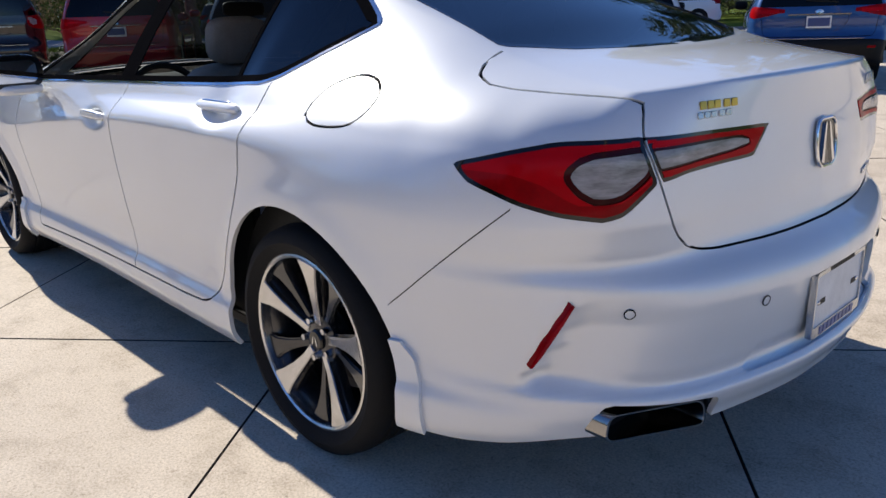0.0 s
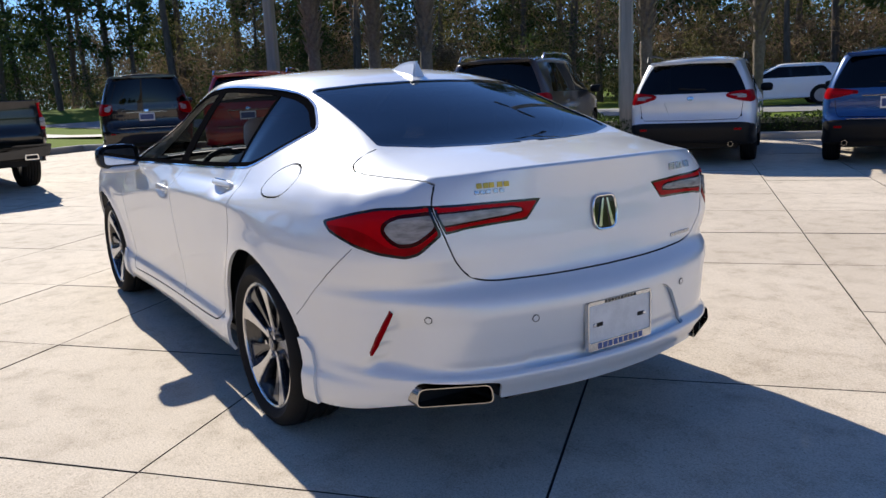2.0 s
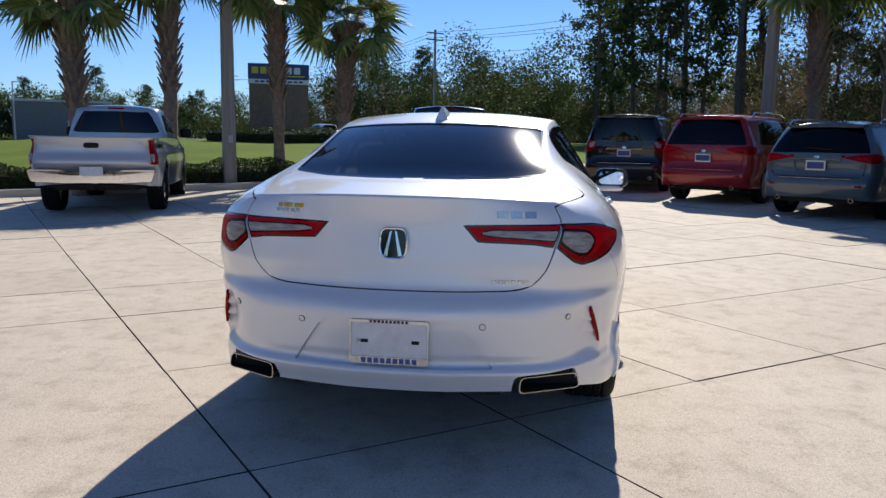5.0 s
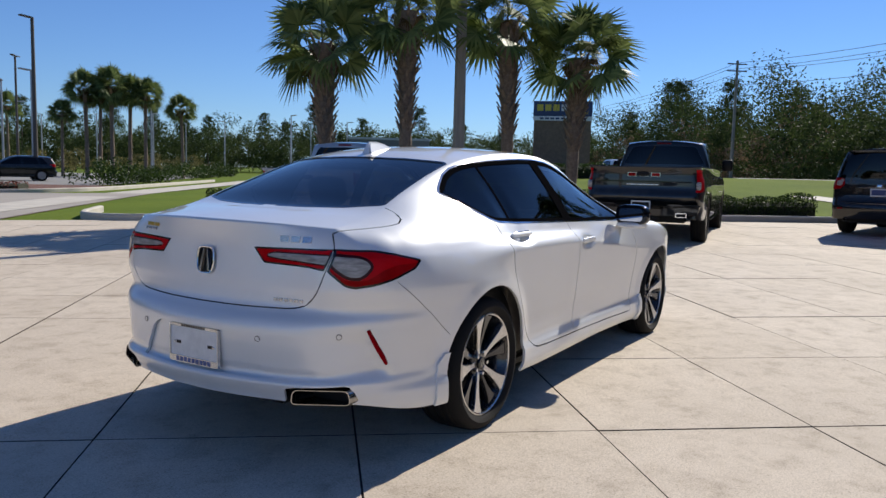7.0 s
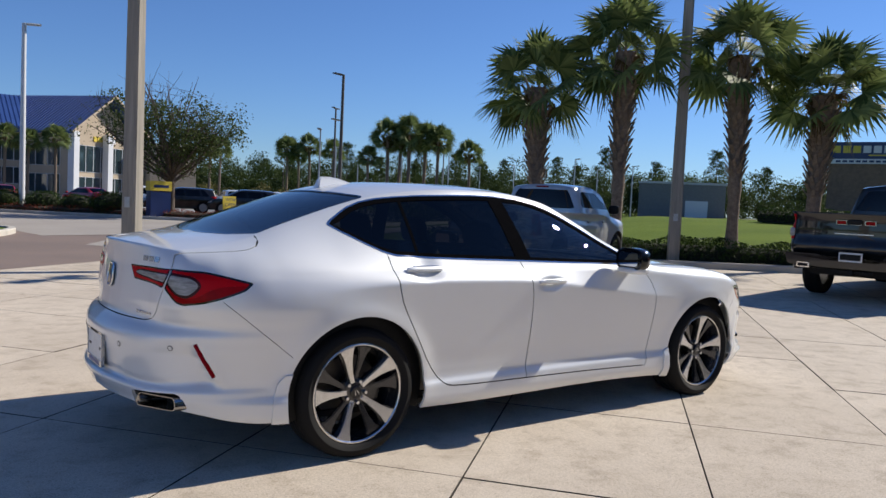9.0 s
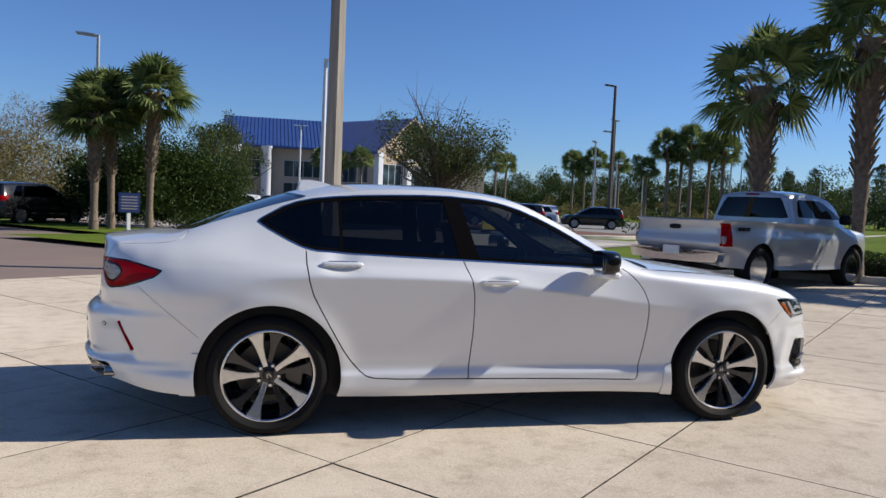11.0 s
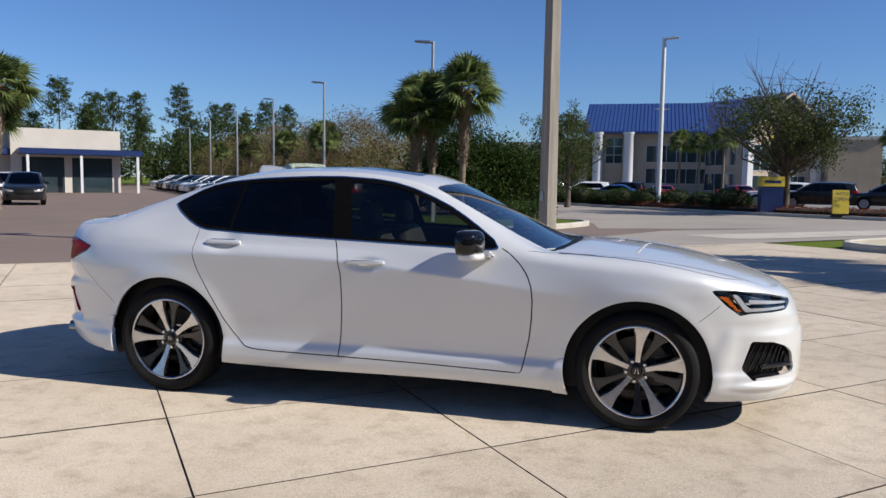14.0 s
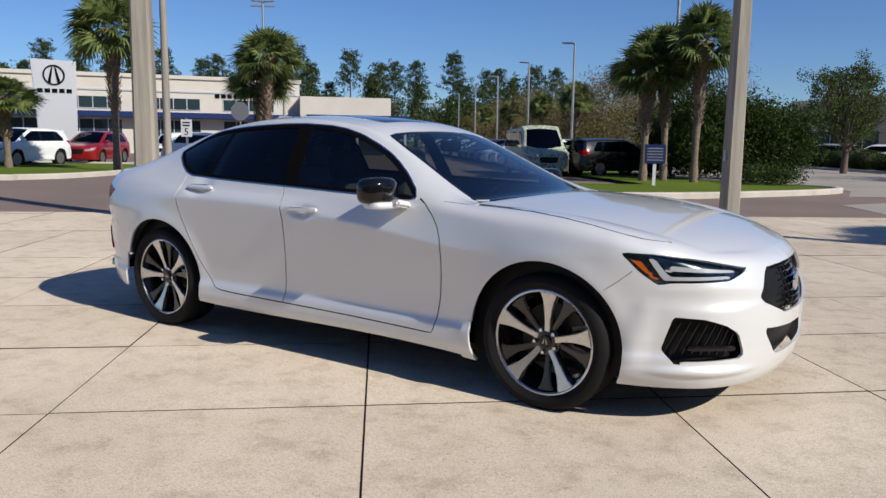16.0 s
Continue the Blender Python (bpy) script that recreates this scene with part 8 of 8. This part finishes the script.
# ---------- poles, lamps and signs ----------
def square_pole(x, y, h, w0, w1, label, turn=0.0, plinth=True):
    """A tapered concrete lamp post with chamfered corners."""
    p = thing("lamp_post", label, "lamp post", "concrete posts", pose(x, y, gz(x, y), 0, 0, turn))
    bm = bmesh.new()
    rings = []
    for z, w in ((-0.1, w0), (h * 0.5, (w0 + w1) / 2), (h, w1)):
        c = w * 0.12
        a = w / 2
        rings.append([bm.verts.new((px, py, z)) for px, py in ((a, -a + c), (a, a - c), (a - c, a), (-a + c, a), (-a, a - c), (-a, -a + c), (-a + c, -a), (a - c, -a))])
    for a, b in zip(rings[:-1], rings[1:]):
        for i in range(8):
            bm.faces.new((a[i], a[(i + 1) % 8], b[(i + 1) % 8], b[i]))
    bm.faces.new(rings[-1])
    part("shaft", bm, POLECONC, p, "weathered grey concrete shaft", 20)
    part("lamp_head", joined(box(-0.7, -0.15, -0.16, 0.16, h - 0.05, h + 0.09, 0.03), box(0.15, 0.7, -0.16, 0.16, h - 0.05, h + 0.09, 0.03), box(-0.2, 0.2, -0.05, 0.05, h - 0.02, h + 0.04, 0.01)), BRONZE, p, "dark lamp heads")
    part("hand_hole", box(-w0 * 0.47, -w0 * 0.47 - 0.02, -0.05, 0.05, 1.05, 1.22, 0.004), GALV, p)
    return p


def slim_pole(x, y, h, label, material, r=0.09, arms=1, turn=0.0, group="slim lamp posts"):
    p = thing("lamp_post", label, "lamp post", group, pose(x, y, gz(x, y) - 0.05, 0, 0, turn))
    part("shaft", tube([(0, 0, 0), (0, 0, h * 0.5), (0, 0, h)], [r, r * 0.85, r * 0.7], 10), material, p, "slim round shaft")
    part("base_plate", box(-0.2, 0.2, -0.2, 0.2, 0.0, 0.18, 0.03), KERB, p)
    for k in range(arms):
        s = -1 if k == 0 else 1
        part("lamp_head", moved(box(0.08, 0.85, -0.17, 0.17, -0.04, 0.06, 0.03), pose(0, 0, h - 0.05, 0, -4, 180 if s < 0 else 0)), material, p, "flat lamp head")
    return p


def poles():
    square_pole(-0.05, 8.80, 9.5, 0.26, 0.17, "square concrete lamp post beside the drive", 40.3)
    square_pole(-7.70, 3.40, 9.5, 0.34, 0.20, "thick square concrete lamp post at the slab edge", 40.3)
    square_pole(11.62, 6.95, 9.5, 0.28, 0.18, "square concrete lamp post at the hedge", 40.3)
    square_pole(14.1, -5.45, 6.4, 0.28, 0.18, "square concrete lamp post behind the parked cars", 40.3)
    square_pole(7.9, -11.2, 9.5, 0.30, 0.20, "square concrete lamp post behind the parked cars", 40.3)
    slim_pole(-18.8, 12.0, 10.0, "tall slim concrete post on the grass island", POLECONC, 0.13, 1, 40)
    slim_pole(3.16, 44.1, 10.4, "tall white lamp post with one head", WHITEPOLE, 0.17, 1, 180)
    slim_pole(24.8, 47.2, 10.7, "tall dark lamp post with one head", BRONZE, 0.15, 1, 0)
    slim_pole(36, 69, 11.0, "far dark lamp post with two heads", BRONZE, 0.13, 2, 40)
    slim_pole(5, 92, 10.5, "far white lamp post before the blue roof", WHITEPOLE, 0.15, 2, 0)
    g = "lamp posts along the row of cars"
    first = slim_pole(*W(13.6, 44.3), 7.9, "grey lamp post behind the row of cars", GALV, 0.10, 1, 0, g)
    for v in (57.5, 71.5, 86, 101):
        x, y = W(13.6, v)
        copy_thing(first, pose(x, y, gz(x, y), 0, 0, 0))
    copy_thing(first, pose(-7.6, 29.6, gz(-7.6, 29.6), 0, 0, 0))
    for i, (u, v) in enumerate(((52, 21), (60, 26), (75, 18), (82, 33), (95, 22), (100, 30), (108, 15), (104, 38), (118, 22), (90, 5), (100, -2), (112, 3))):
        x, y = W(u, v)
        c = copy_thing(first, pose(x, y, 0, 0, 0, 50 * i))
        c.scale = (1, 1, 0.95)
    for x, y, h in ((-41, 37.1, 11.6), (-47, 45, 10.4)):
        p = slim_pole(x, y, h, "tall slim post with floodlights by the dealer", GALV, 0.12, 2, 40, "floodlight posts")
        part("flood_bar", box(-0.9, 0.9, -0.06, 0.06, h - 0.42, h - 0.30, 0.02), GALV, p)
    # power poles and lines by the road
    tops = []
    for u, v in ((-60, -35.5), (0, -35.5), (58, -34.5), (120, -34)):
        x, y = W(u, v)
        p = thing("power_pole", "grey wooden power pole with crossarms", "power pole", "power poles along the road", pose(x, y, 0, 0, 0, 40.3))
        part("post", tube([(0, 0, 0), (0, 0, 11.5)], [0.17, 0.11], 10), POLECONC, p, "grey round post")
        for z in (10.6, 11.2):
            part("crossarm", box(-0.06, 0.06, -0.9, 0.9, z - 0.05, z + 0.05, 0.01), BRONZE, p)
        tops.append((x, y))
    for k, (off, z) in enumerate(((-0.8, 10.7), (0.8, 10.7), (0.0, 11.3), (0.1, 9.4))):
        pts = []
        for (xa, ya), (xb2, yb) in zip(tops[:-1], tops[1:]):
            for t in np.linspace(0, 1, 12, endpoint=False):
                pts.append((xa + (xb2 - xa) * t - SU * off, ya + (yb - ya) * t + CU * off, z - 1.3 * 4 * t * (1 - t)))
        tagged(part("power_line", tube(pts, 0.018, 5), BLACK, None), "black overhead power line between poles", "cable", "power lines")


SIGNYELLOW = surface("yellow sign paint", (0.72, 0.55, 0.06), rough=0.5, relief=0.02)
SIGNBLUE = surface("navy sign paint", (0.012, 0.03, 0.12), rough=0.35, relief=0.02)
SIGNWHITE = surface("white sign paint", (0.75, 0.76, 0.78), rough=0.4, relief=0.02)
BRICK = surface("brown brick", (0.26, 0.17, 0.12), (0.18, 0.12, 0.085), rough=0.9, scale=6, fine=40, relief=0.5)
STUCCO = surface("pale stucco", (0.62, 0.58, 0.51), (0.54, 0.50, 0.44), rough=0.85, scale=0.5, fine=30, relief=0.2)
TANSTUCCO = surface("tan stucco", (0.50, 0.40, 0.29), (0.42, 0.34, 0.25), rough=0.85, scale=0.5, fine=30, relief=0.2)
SILVERPANEL = surface("silver panel", (0.62, 0.64, 0.67), rough=0.4, metal=0.3, relief=0.02)
WINDOWBLUE = surface("office glass", (0.03, 0.05, 0.06), rough=0.06, relief=0, coat=1.0)
ROOFBLUE = surface("blue metal roof", (0.032, 0.075, 0.25), (0.025, 0.06, 0.20), rough=0.45, scale=0.6, fine=20, relief=0.1)


def signs():
    # brick pylon of the neighbour across the lawn
    c = Vector((45.2, 18.35, 0))
    d = Vector((1.4, -3.7, 0)).normalized()
    ang = math.degrees(math.atan2(d.y, d.x))
    s = thing("pylon_sign", "brown brick pylon with a navy board and yellow mark", "sign", "", pose(c.x, c.y, -0.2, 0, 0, ang))
    part("pylon", box(-1.95, 1.95, -0.4, 0.4, 0, 5.15, 0.03), BRICK, s, "brown brick pylon")
    b = part("board", box(-2.0, 2.0, -0.48, 0.48, 5.12, 6.45, 0.03), SIGNBLUE, s, "navy board")
    for k in range(6):
        x = -1.75 + 0.55 * k
        part("mark", box(x, x + 0.42, -0.50, -0.48, 5.78, 6.22, 0.01), SIGNYELLOW if k < 3 else SIGNWHITE, b)
    part("mark", box(0.2, 1.7, -0.50, -0.48, 5.60, 5.68), SIGNYELLOW, b)
    st = part("strip", box(-2.0, 2.0, -0.495, -0.475, 5.12, 5.42), SIGNWHITE, b, "white strip with dark writing")
    for k in range(9):
        x = -1.55 + 0.36 * k
        part("mark", box(x, x + 0.26, -0.51, -0.49, 5.21, 5.33), SIGNBLUE, st)
    # dealer's silver pylon
    L, R = Vector((-37.2, 17.5, 0)), Vector((-36.2, 19.35, 0))
    m = (L + R) / 2
    ang = math.degrees(math.atan2(R.y - L.y, R.x - L.x))
    s = thing("pylon_sign", "silver tapered pylon with a round dark mark", "sign", "", pose(m.x, m.y, -0.1, 0, 0, ang))
    part("pylon", prism([(-0.80, 0), (0.95, 0), (1.05, 5.2), (-1.08, 5.25)], -0.35, 0.35, "xz", 0.03), SILVERPANEL, s, "silver panel pylon")
    ringp = [(0.48 * math.cos(a) - 0.02, -0.37, 4.45 + 0.48 * math.sin(a)) for a in np.linspace(0, 2 * math.pi, 32, endpoint=False)]
    part("mark_ring", tube(ringp, 0.045, 6, True), GLOSSBLACK, s, "dark ring")
    for sg in (1, -1):
        part("mark_bar", prism([(sg * 0.04 - 0.02, 4.86), (sg * 0.12 - 0.02, 4.80), (sg * 0.30 - 0.02, 4.10), (sg * 0.16 - 0.02, 4.02)], -0.39, -0.35, "xz"), GLOSSBLACK, s)
    for k in range(5):
        x = -0.82 + 0.34 * k
        part("mark_bar", box(x, x + 0.25, -0.375, -0.35, 3.55, 3.76), GLOSSBLACK, s)
    # stop sign seen from behind, speed sign, small blue sign, box and frame sign
    s = thing("stop_sign", "grey back of an eight-sided stop sign on a post", "road sign", "", pose(-21.6, 17.6, gz(-21, 17), 0, 0, 30))
    part("post", box(-0.03, 0.03, -0.03, 0.03, 0, 2.6), GALV, s)
    part("plate", prism([(0.40 * math.cos(radians(22.5 + 45 * k)), 2.45 + 0.40 * math.sin(radians(22.5 + 45 * k))) for k in range(8)], -0.045, -0.03, "xz"), GALV, s, "eight-sided plate")
    s = thing("speed_sign", "small white speed sign with a black five", "road sign", "", pose(-19.6, 13.4, gz(-19, 13), 0, 0, 30))
    part("post", box(-0.03, 0.03, -0.03, 0.03, 0, 2.0), GALV, s)
    pl = part("plate", box(-0.2, 0.2, -0.045, -0.03, 1.35, 1.95, 0.01), SIGNWHITE, s, "white plate")
    part("mark", box(-0.13, 0.13, -0.05, -0.045, 1.82, 1.87), BLACK, pl)
    part("mark", box(-0.13, 0.13, -0.05, -0.045, 1.72, 1.77), BLACK, pl)
    cu = bpy.data.curves.new("five", "FONT")
    cu.body, cu.size, cu.extrude, cu.align_x = "5", 0.34, 0.003, "CENTER"
    tmp = new("number", cu)
    bpy.context.view_layer.update()
    me = bpy.data.meshes.new_from_object(tmp.evaluated_get(bpy.context.evaluated_depsgraph_get()))
    bpy.data.objects.remove(tmp)
    me.materials.append(BLACK)
    ob = part("number", me, None, pl, "black five")
    ob.matrix_local = pose(0, -0.05, 1.42, 90, 0, 0)
    s = thing("small_sign", "small blue sign on a white post on the island", "sign", "", pose(-4.95, 19.6, gz(-5, 19.6) + 0.1, 0, 0, 25))
    part("post", box(-0.05, 0.05, -0.05, 0.05, 0, 0.75), SIGNWHITE, s)
    pl = part("plate", box(-0.32, 0.32, -0.07, -0.05, 0.68, 1.28, 0.01), SIGNBLUE, s, "blue plate")
    for k in range(5):
        part("mark", box(-0.24, 0.24, -0.075, -0.07, 0.78 + 0.09 * k, 0.81 + 0.09 * k), LAMPCLEAR, pl)
    s = thing("sign_box", "navy sign box with a yellow top at the far kerb", "sign", "", pose(8.3, 36.2, gz(8, 36) + 0.08, 0, 0, 10))
    part("body", box(-0.55, 0.55, -0.25, 0.25, 0, 1.35, 0.02), SIGNBLUE, s, "navy body")
    part("top", box(-0.58, 0.58, -0.28, 0.28, 1.35, 1.85, 0.02), SIGNYELLOW, s, "yellow top")
    part("mark", box(-0.4, 0.4, -0.29, -0.28, 1.52, 1.66), SIGNBLUE, s)
    s = thing("frame_sign", "yellow pavement sign reading we're open", "sign", "", pose(10.6, 32.3, gz(10.6, 32.3) + 0.08, 0, 0, 8))
    pl = part("panel", moved(box(-0.36, 0.36, -0.03, 0.03, 0.15, 1.22, 0.015), pose(0, 0, 0, -4, 0, 0)), SIGNYELLOW, s, "yellow panel")
    for txt, z, sz in (("WE'RE", 0.98, 0.20), ("OPEN", 0.72, 0.25)):
        cu = bpy.data.curves.new("words", "FONT")
        cu.body, cu.size, cu.extrude, cu.align_x = txt, sz, 0.003, "CENTER"
        tmp = new("words", cu)
        bpy.context.view_layer.update()
        me = bpy.data.meshes.new_from_object(tmp.evaluated_get(bpy.context.evaluated_depsgraph_get()))
        bpy.data.objects.remove(tmp)
        me.materials.append(SIGNBLUE)
        ob = part("words", me, None, pl, "navy words")
        ob.matrix_local = pose(0, -0.10 + 0.02, z, 86, 0, 0)
    part("foot", joined(box(-0.38, 0.38, -0.03, 0.03, 0.0, 0.16, 0.01), box(-0.36, -0.30, -0.25, 0.25, 0.0, 0.05), box(0.30, 0.36, -0.25, 0.25, 0.0, 0.05)), BLACK, s, "black stand")


# ---------- buildings ----------
def window_grid(parent, m, x0, x1, z0, z1, cols, depth=0.06, material=None, gap=0.08, rows=1):
    """Separate panes in frames on the wall facing -y of m."""
    w = (x1 - x0) / cols
    h = (z1 - z0) / rows
    for i in range(cols):
        for j in range(rows):
            a, b = x0 + i * w + gap / 2, x0 + (i + 1) * w - gap / 2
            c, d = z0 + j * h + gap / 2, z0 + (j + 1) * h - gap / 2
            f = part("window", joined(box(a - 0.05, b + 0.05, -depth, 0.03, c - 0.05, c), box(a - 0.05, b + 0.05, -depth, 0.03, d, d + 0.05), box(a - 0.05, a, -depth, 0.03, c, d), box(b, b + 0.05, -depth, 0.03, c, d)), SILVERPANEL, parent, "framed window", 0)
            f.matrix_local = m
            part("pane", box(a, b, -depth * 0.4, 0.02, c, d), material or WINDOWBLUE, f, "", 0)


def buildings():
    # the dealer's long pale building
    a, b = Vector((-66, 26.5, 0)), Vector((-49.5, 49.5, 0))
    ang = math.degrees(math.atan2(b.y - a.y, b.x - a.x))
    ln = (b - a).length
    h = thing("dealer_building", "long pale two-storey car dealership with dark windows", "building", "", pose(a.x, a.y, -0.25, 0, 0, ang))
    part("wall", box(0, ln, 0, 25, 0, 6.6), STUCCO, h, "pale stucco wall", 0)
    part("parapet", box(-0.15, ln + 0.15, -0.15, 25, 6.6, 6.95, 0.04), STUCCO, h, "pale parapet")
    part("band", box(0, ln, -0.08, 0.0, 5.45, 5.6), SILVERPANEL, h)
    part("canopy", box(-0.2, ln + 0.5, -1.2, 0.0, 3.15, 3.65, 0.03), SIGNBLUE, h, "navy canopy band")
    I = Matrix.Identity(4)
    for k in range(4):
        x = 1.5 + k * 6.6
        window_grid(h, I, x, x + 4.6, 3.9, 4.95, 4)
        window_grid(h, I, x, x + 4.6, 0.4, 3.0, 4)
    for k in range(5):
        part("letter_bar", box(20.6 + 0.55 * k, 21.0 + 0.55 * k, -0.06, 0.0, 5.05, 5.4), GLOSSBLACK, h)
    w = thing("service_wing", "low pale wing of the dealership with dark bays", "building", "", pose(b.x, b.y, -0.25, 0, 0, ang - 8))
    part("wall", box(0, 8.5, -1.5, 14, 0, 5.4), STUCCO, w, "pale grey wall", 0)
    part("canopy", box(0.5, 10, -3.5, -1.5, 3.2, 3.7, 0.03), SIGNBLUE, w, "navy canopy")
    # flat dark panels stand in for the shaded openings under the canopy
    for x in (0.8, 4.6):
        part("bay_opening", box(x, x + 3.2, -1.53, -1.5, 0.0, 3.0), WINDOWBLUE, w, "dark panel for a shaded service bay")
    for x in (1.0, 5.0, 9.5):
        part("post", box(x, x + 0.2, -3.4, -3.2, 0, 3.2), SIGNWHITE, w)
    # the neighbour with the blue roof
    h = thing("blue_roof_building", "tan two-storey building with a blue metal roof and white columns", "building", "", pose(-4, 101, -0.3, 0, 0, -1.5))
    part("wall", box(0.5, 17, 0, 18, 0, 8.3), TANSTUCCO, h, "tan stucco wall", 0)
    def roof(name, x0, x1, y0, yr, y1, ze, zr):
        r = part(name, prism([(y0, ze), (yr, zr), (y1, ze), (y1, ze - 0.25), (y0, ze - 0.25)], x0, x1, "yz"), ROOFBLUE, h, "blue standing-seam roof", 0)
        n = int((x1 - x0) / 0.5)
        sl = math.hypot(yr - y0, zr - ze)
        for k in range(n):
            x = x0 + (x1 - x0) * (k + 0.5) / n
            q = prism([(y0, ze + 0.02), (yr, zr + 0.02), (yr, zr + 0.08), (y0, ze + 0.08)], x - 0.03, x + 0.03, "yz")
            part("roof_seam", q, ROOFBLUE, r, "", 0)
    roof("roof", -0.8, 17.5, -1.2, 8.0, 18, 8.4, 12.9)
    for z0, z1 in ((1.6, 3.6), (4.4, 6.6)):
        window_grid(h, Matrix.Identity(4), 7.5, 16.5, z0, z1, 7)
    for x in (1.2, 5.2):
        part("column", lathe([(0.65, 0), (0.65, 7.9), (0.8, 8.1), (0.8, 8.3)], 20, "Z"), SIGNWHITE, h, "white round column").matrix_local = pose(x, -0.9, 0)
    window_grid(h, Matrix.Identity(4), 2.2, 4.4, 4.2, 7.6, 2, rows=3)
    wing = thing("blue_roof_building", "tan wing with a blue metal gable roof and tall windows", "building", "", pose(20.5, 97.0, -0.3, 0, 0, 36))
    part("wall", joined(box(-5.6, 5.6, 1.6, 15, 0, 8.2), prism([(-5.6, 8.2), (5.6, 8.2), (0, 12.3)], 1.6, 2.0, "xz")), TANSTUCCO, wing, "tan stucco wall", 0)
    rf = part("roof", prism([(-7.0, 8.0), (0, 13.0), (7.0, 8.0), (7.0, 7.7), (0, 12.7), (-7.0, 7.7)], 0.0, 17, "xz"), ROOFBLUE, wing, "blue standing-seam roof", 0)
    for k in range(32):
        for sg in (1, -1):
            part("roof_seam", prism([(sg * 7.0, 8.0), (0, 13.02), (0, 13.1), (sg * 7.0, 8.08)], 0.2 + 0.53 * k, 0.26 + 0.53 * k, "xz"), ROOFBLUE, rf, "", 0)
    part("fascia", prism([(-7.0, 8.05), (0, 13.05), (7.0, 8.05), (7.0, 7.75), (0, 12.75), (-7.0, 7.75)], -0.12, -0.004, "xz"), TANSTUCCO, rf, "pale gable edge", 0)
    front = pose(0, 1.6, 0)
    flank = pose(-5.6, 0, 0, 0, 0, -90)
    window_grid(wing, front, -4.4, 4.4, 3.4, 6.6, 7)
    window_grid(wing, front, -4.4, 4.4, 0.6, 2.8, 7)
    window_grid(wing, flank, -14, -3, 4.0, 6.4, 6)
    window_grid(wing, flank, -14, -3, 0.8, 3.0, 6)
    for k in range(6):
        part("letter_bar", box(-1.9 + 0.65 * k, -1.4 + 0.65 * k, 1.5, 1.6, 7.2, 7.8), SIGNYELLOW if k < 3 else SIGNWHITE, wing)
    for x in (-5.6, 0, 5.6):
        part("column", box(x - 0.45, x + 0.45, 0.6, 1.5, 0, 8.1, 0.03), SIGNWHITE, wing, "white square column")
    block = thing("side_block", "flat-roofed tan block beside the blue roof", "building", "", pose(25.5, 99.5, -0.3, 0, 0, 0))
    part("wall", box(0, 6, 0, 10, 0, 7.4), TANSTUCCO, block, "tan stucco wall", 0)
    part("parapet", box(-0.15, 6.15, -0.15, 10, 7.4, 7.8), STUCCO, block, "pale parapet", 0)
    # the long grey shed far beyond the lawn
    g = thing("grey_shed", "long low grey warehouse beyond the lawn", "building", "", pose(112, 92, -0.2, 0, 0, -53))
    part("wall", box(1.5, 17, 0, 30, 0, 7.2), surface("grey corrugated wall", (0.20, 0.20, 0.205), rough=0.7, scale=2, fine=20, relief=0.2), g, "grey metal wall", 0)
    part("parapet", box(1.3, 17.2, -0.2, 30, 7.2, 7.6), GALV, g, "", 0)
    part("loading_door", box(10, 14, -0.1, 0, 0, 4.2), SIGNWHITE, g)
    t = thing("side_block", "low flat-roofed tan block with dark windows", "building", "", pose(-15, 100.5, -0.3, 0, 0, -1.5))
    part("wall", box(0, 10.8, 0, 12, 0, 6.6), TANSTUCCO, t, "tan stucco wall", 0)
    part("parapet", box(-0.15, 10.8, -0.15, 12, 6.6, 7.0), STUCCO, t, "pale parapet", 0)
    window_grid(t, Matrix.Identity(4), 1.0, 9.8, 1.0, 3.4, 5)


poles()
signs()
buildings()
paving()
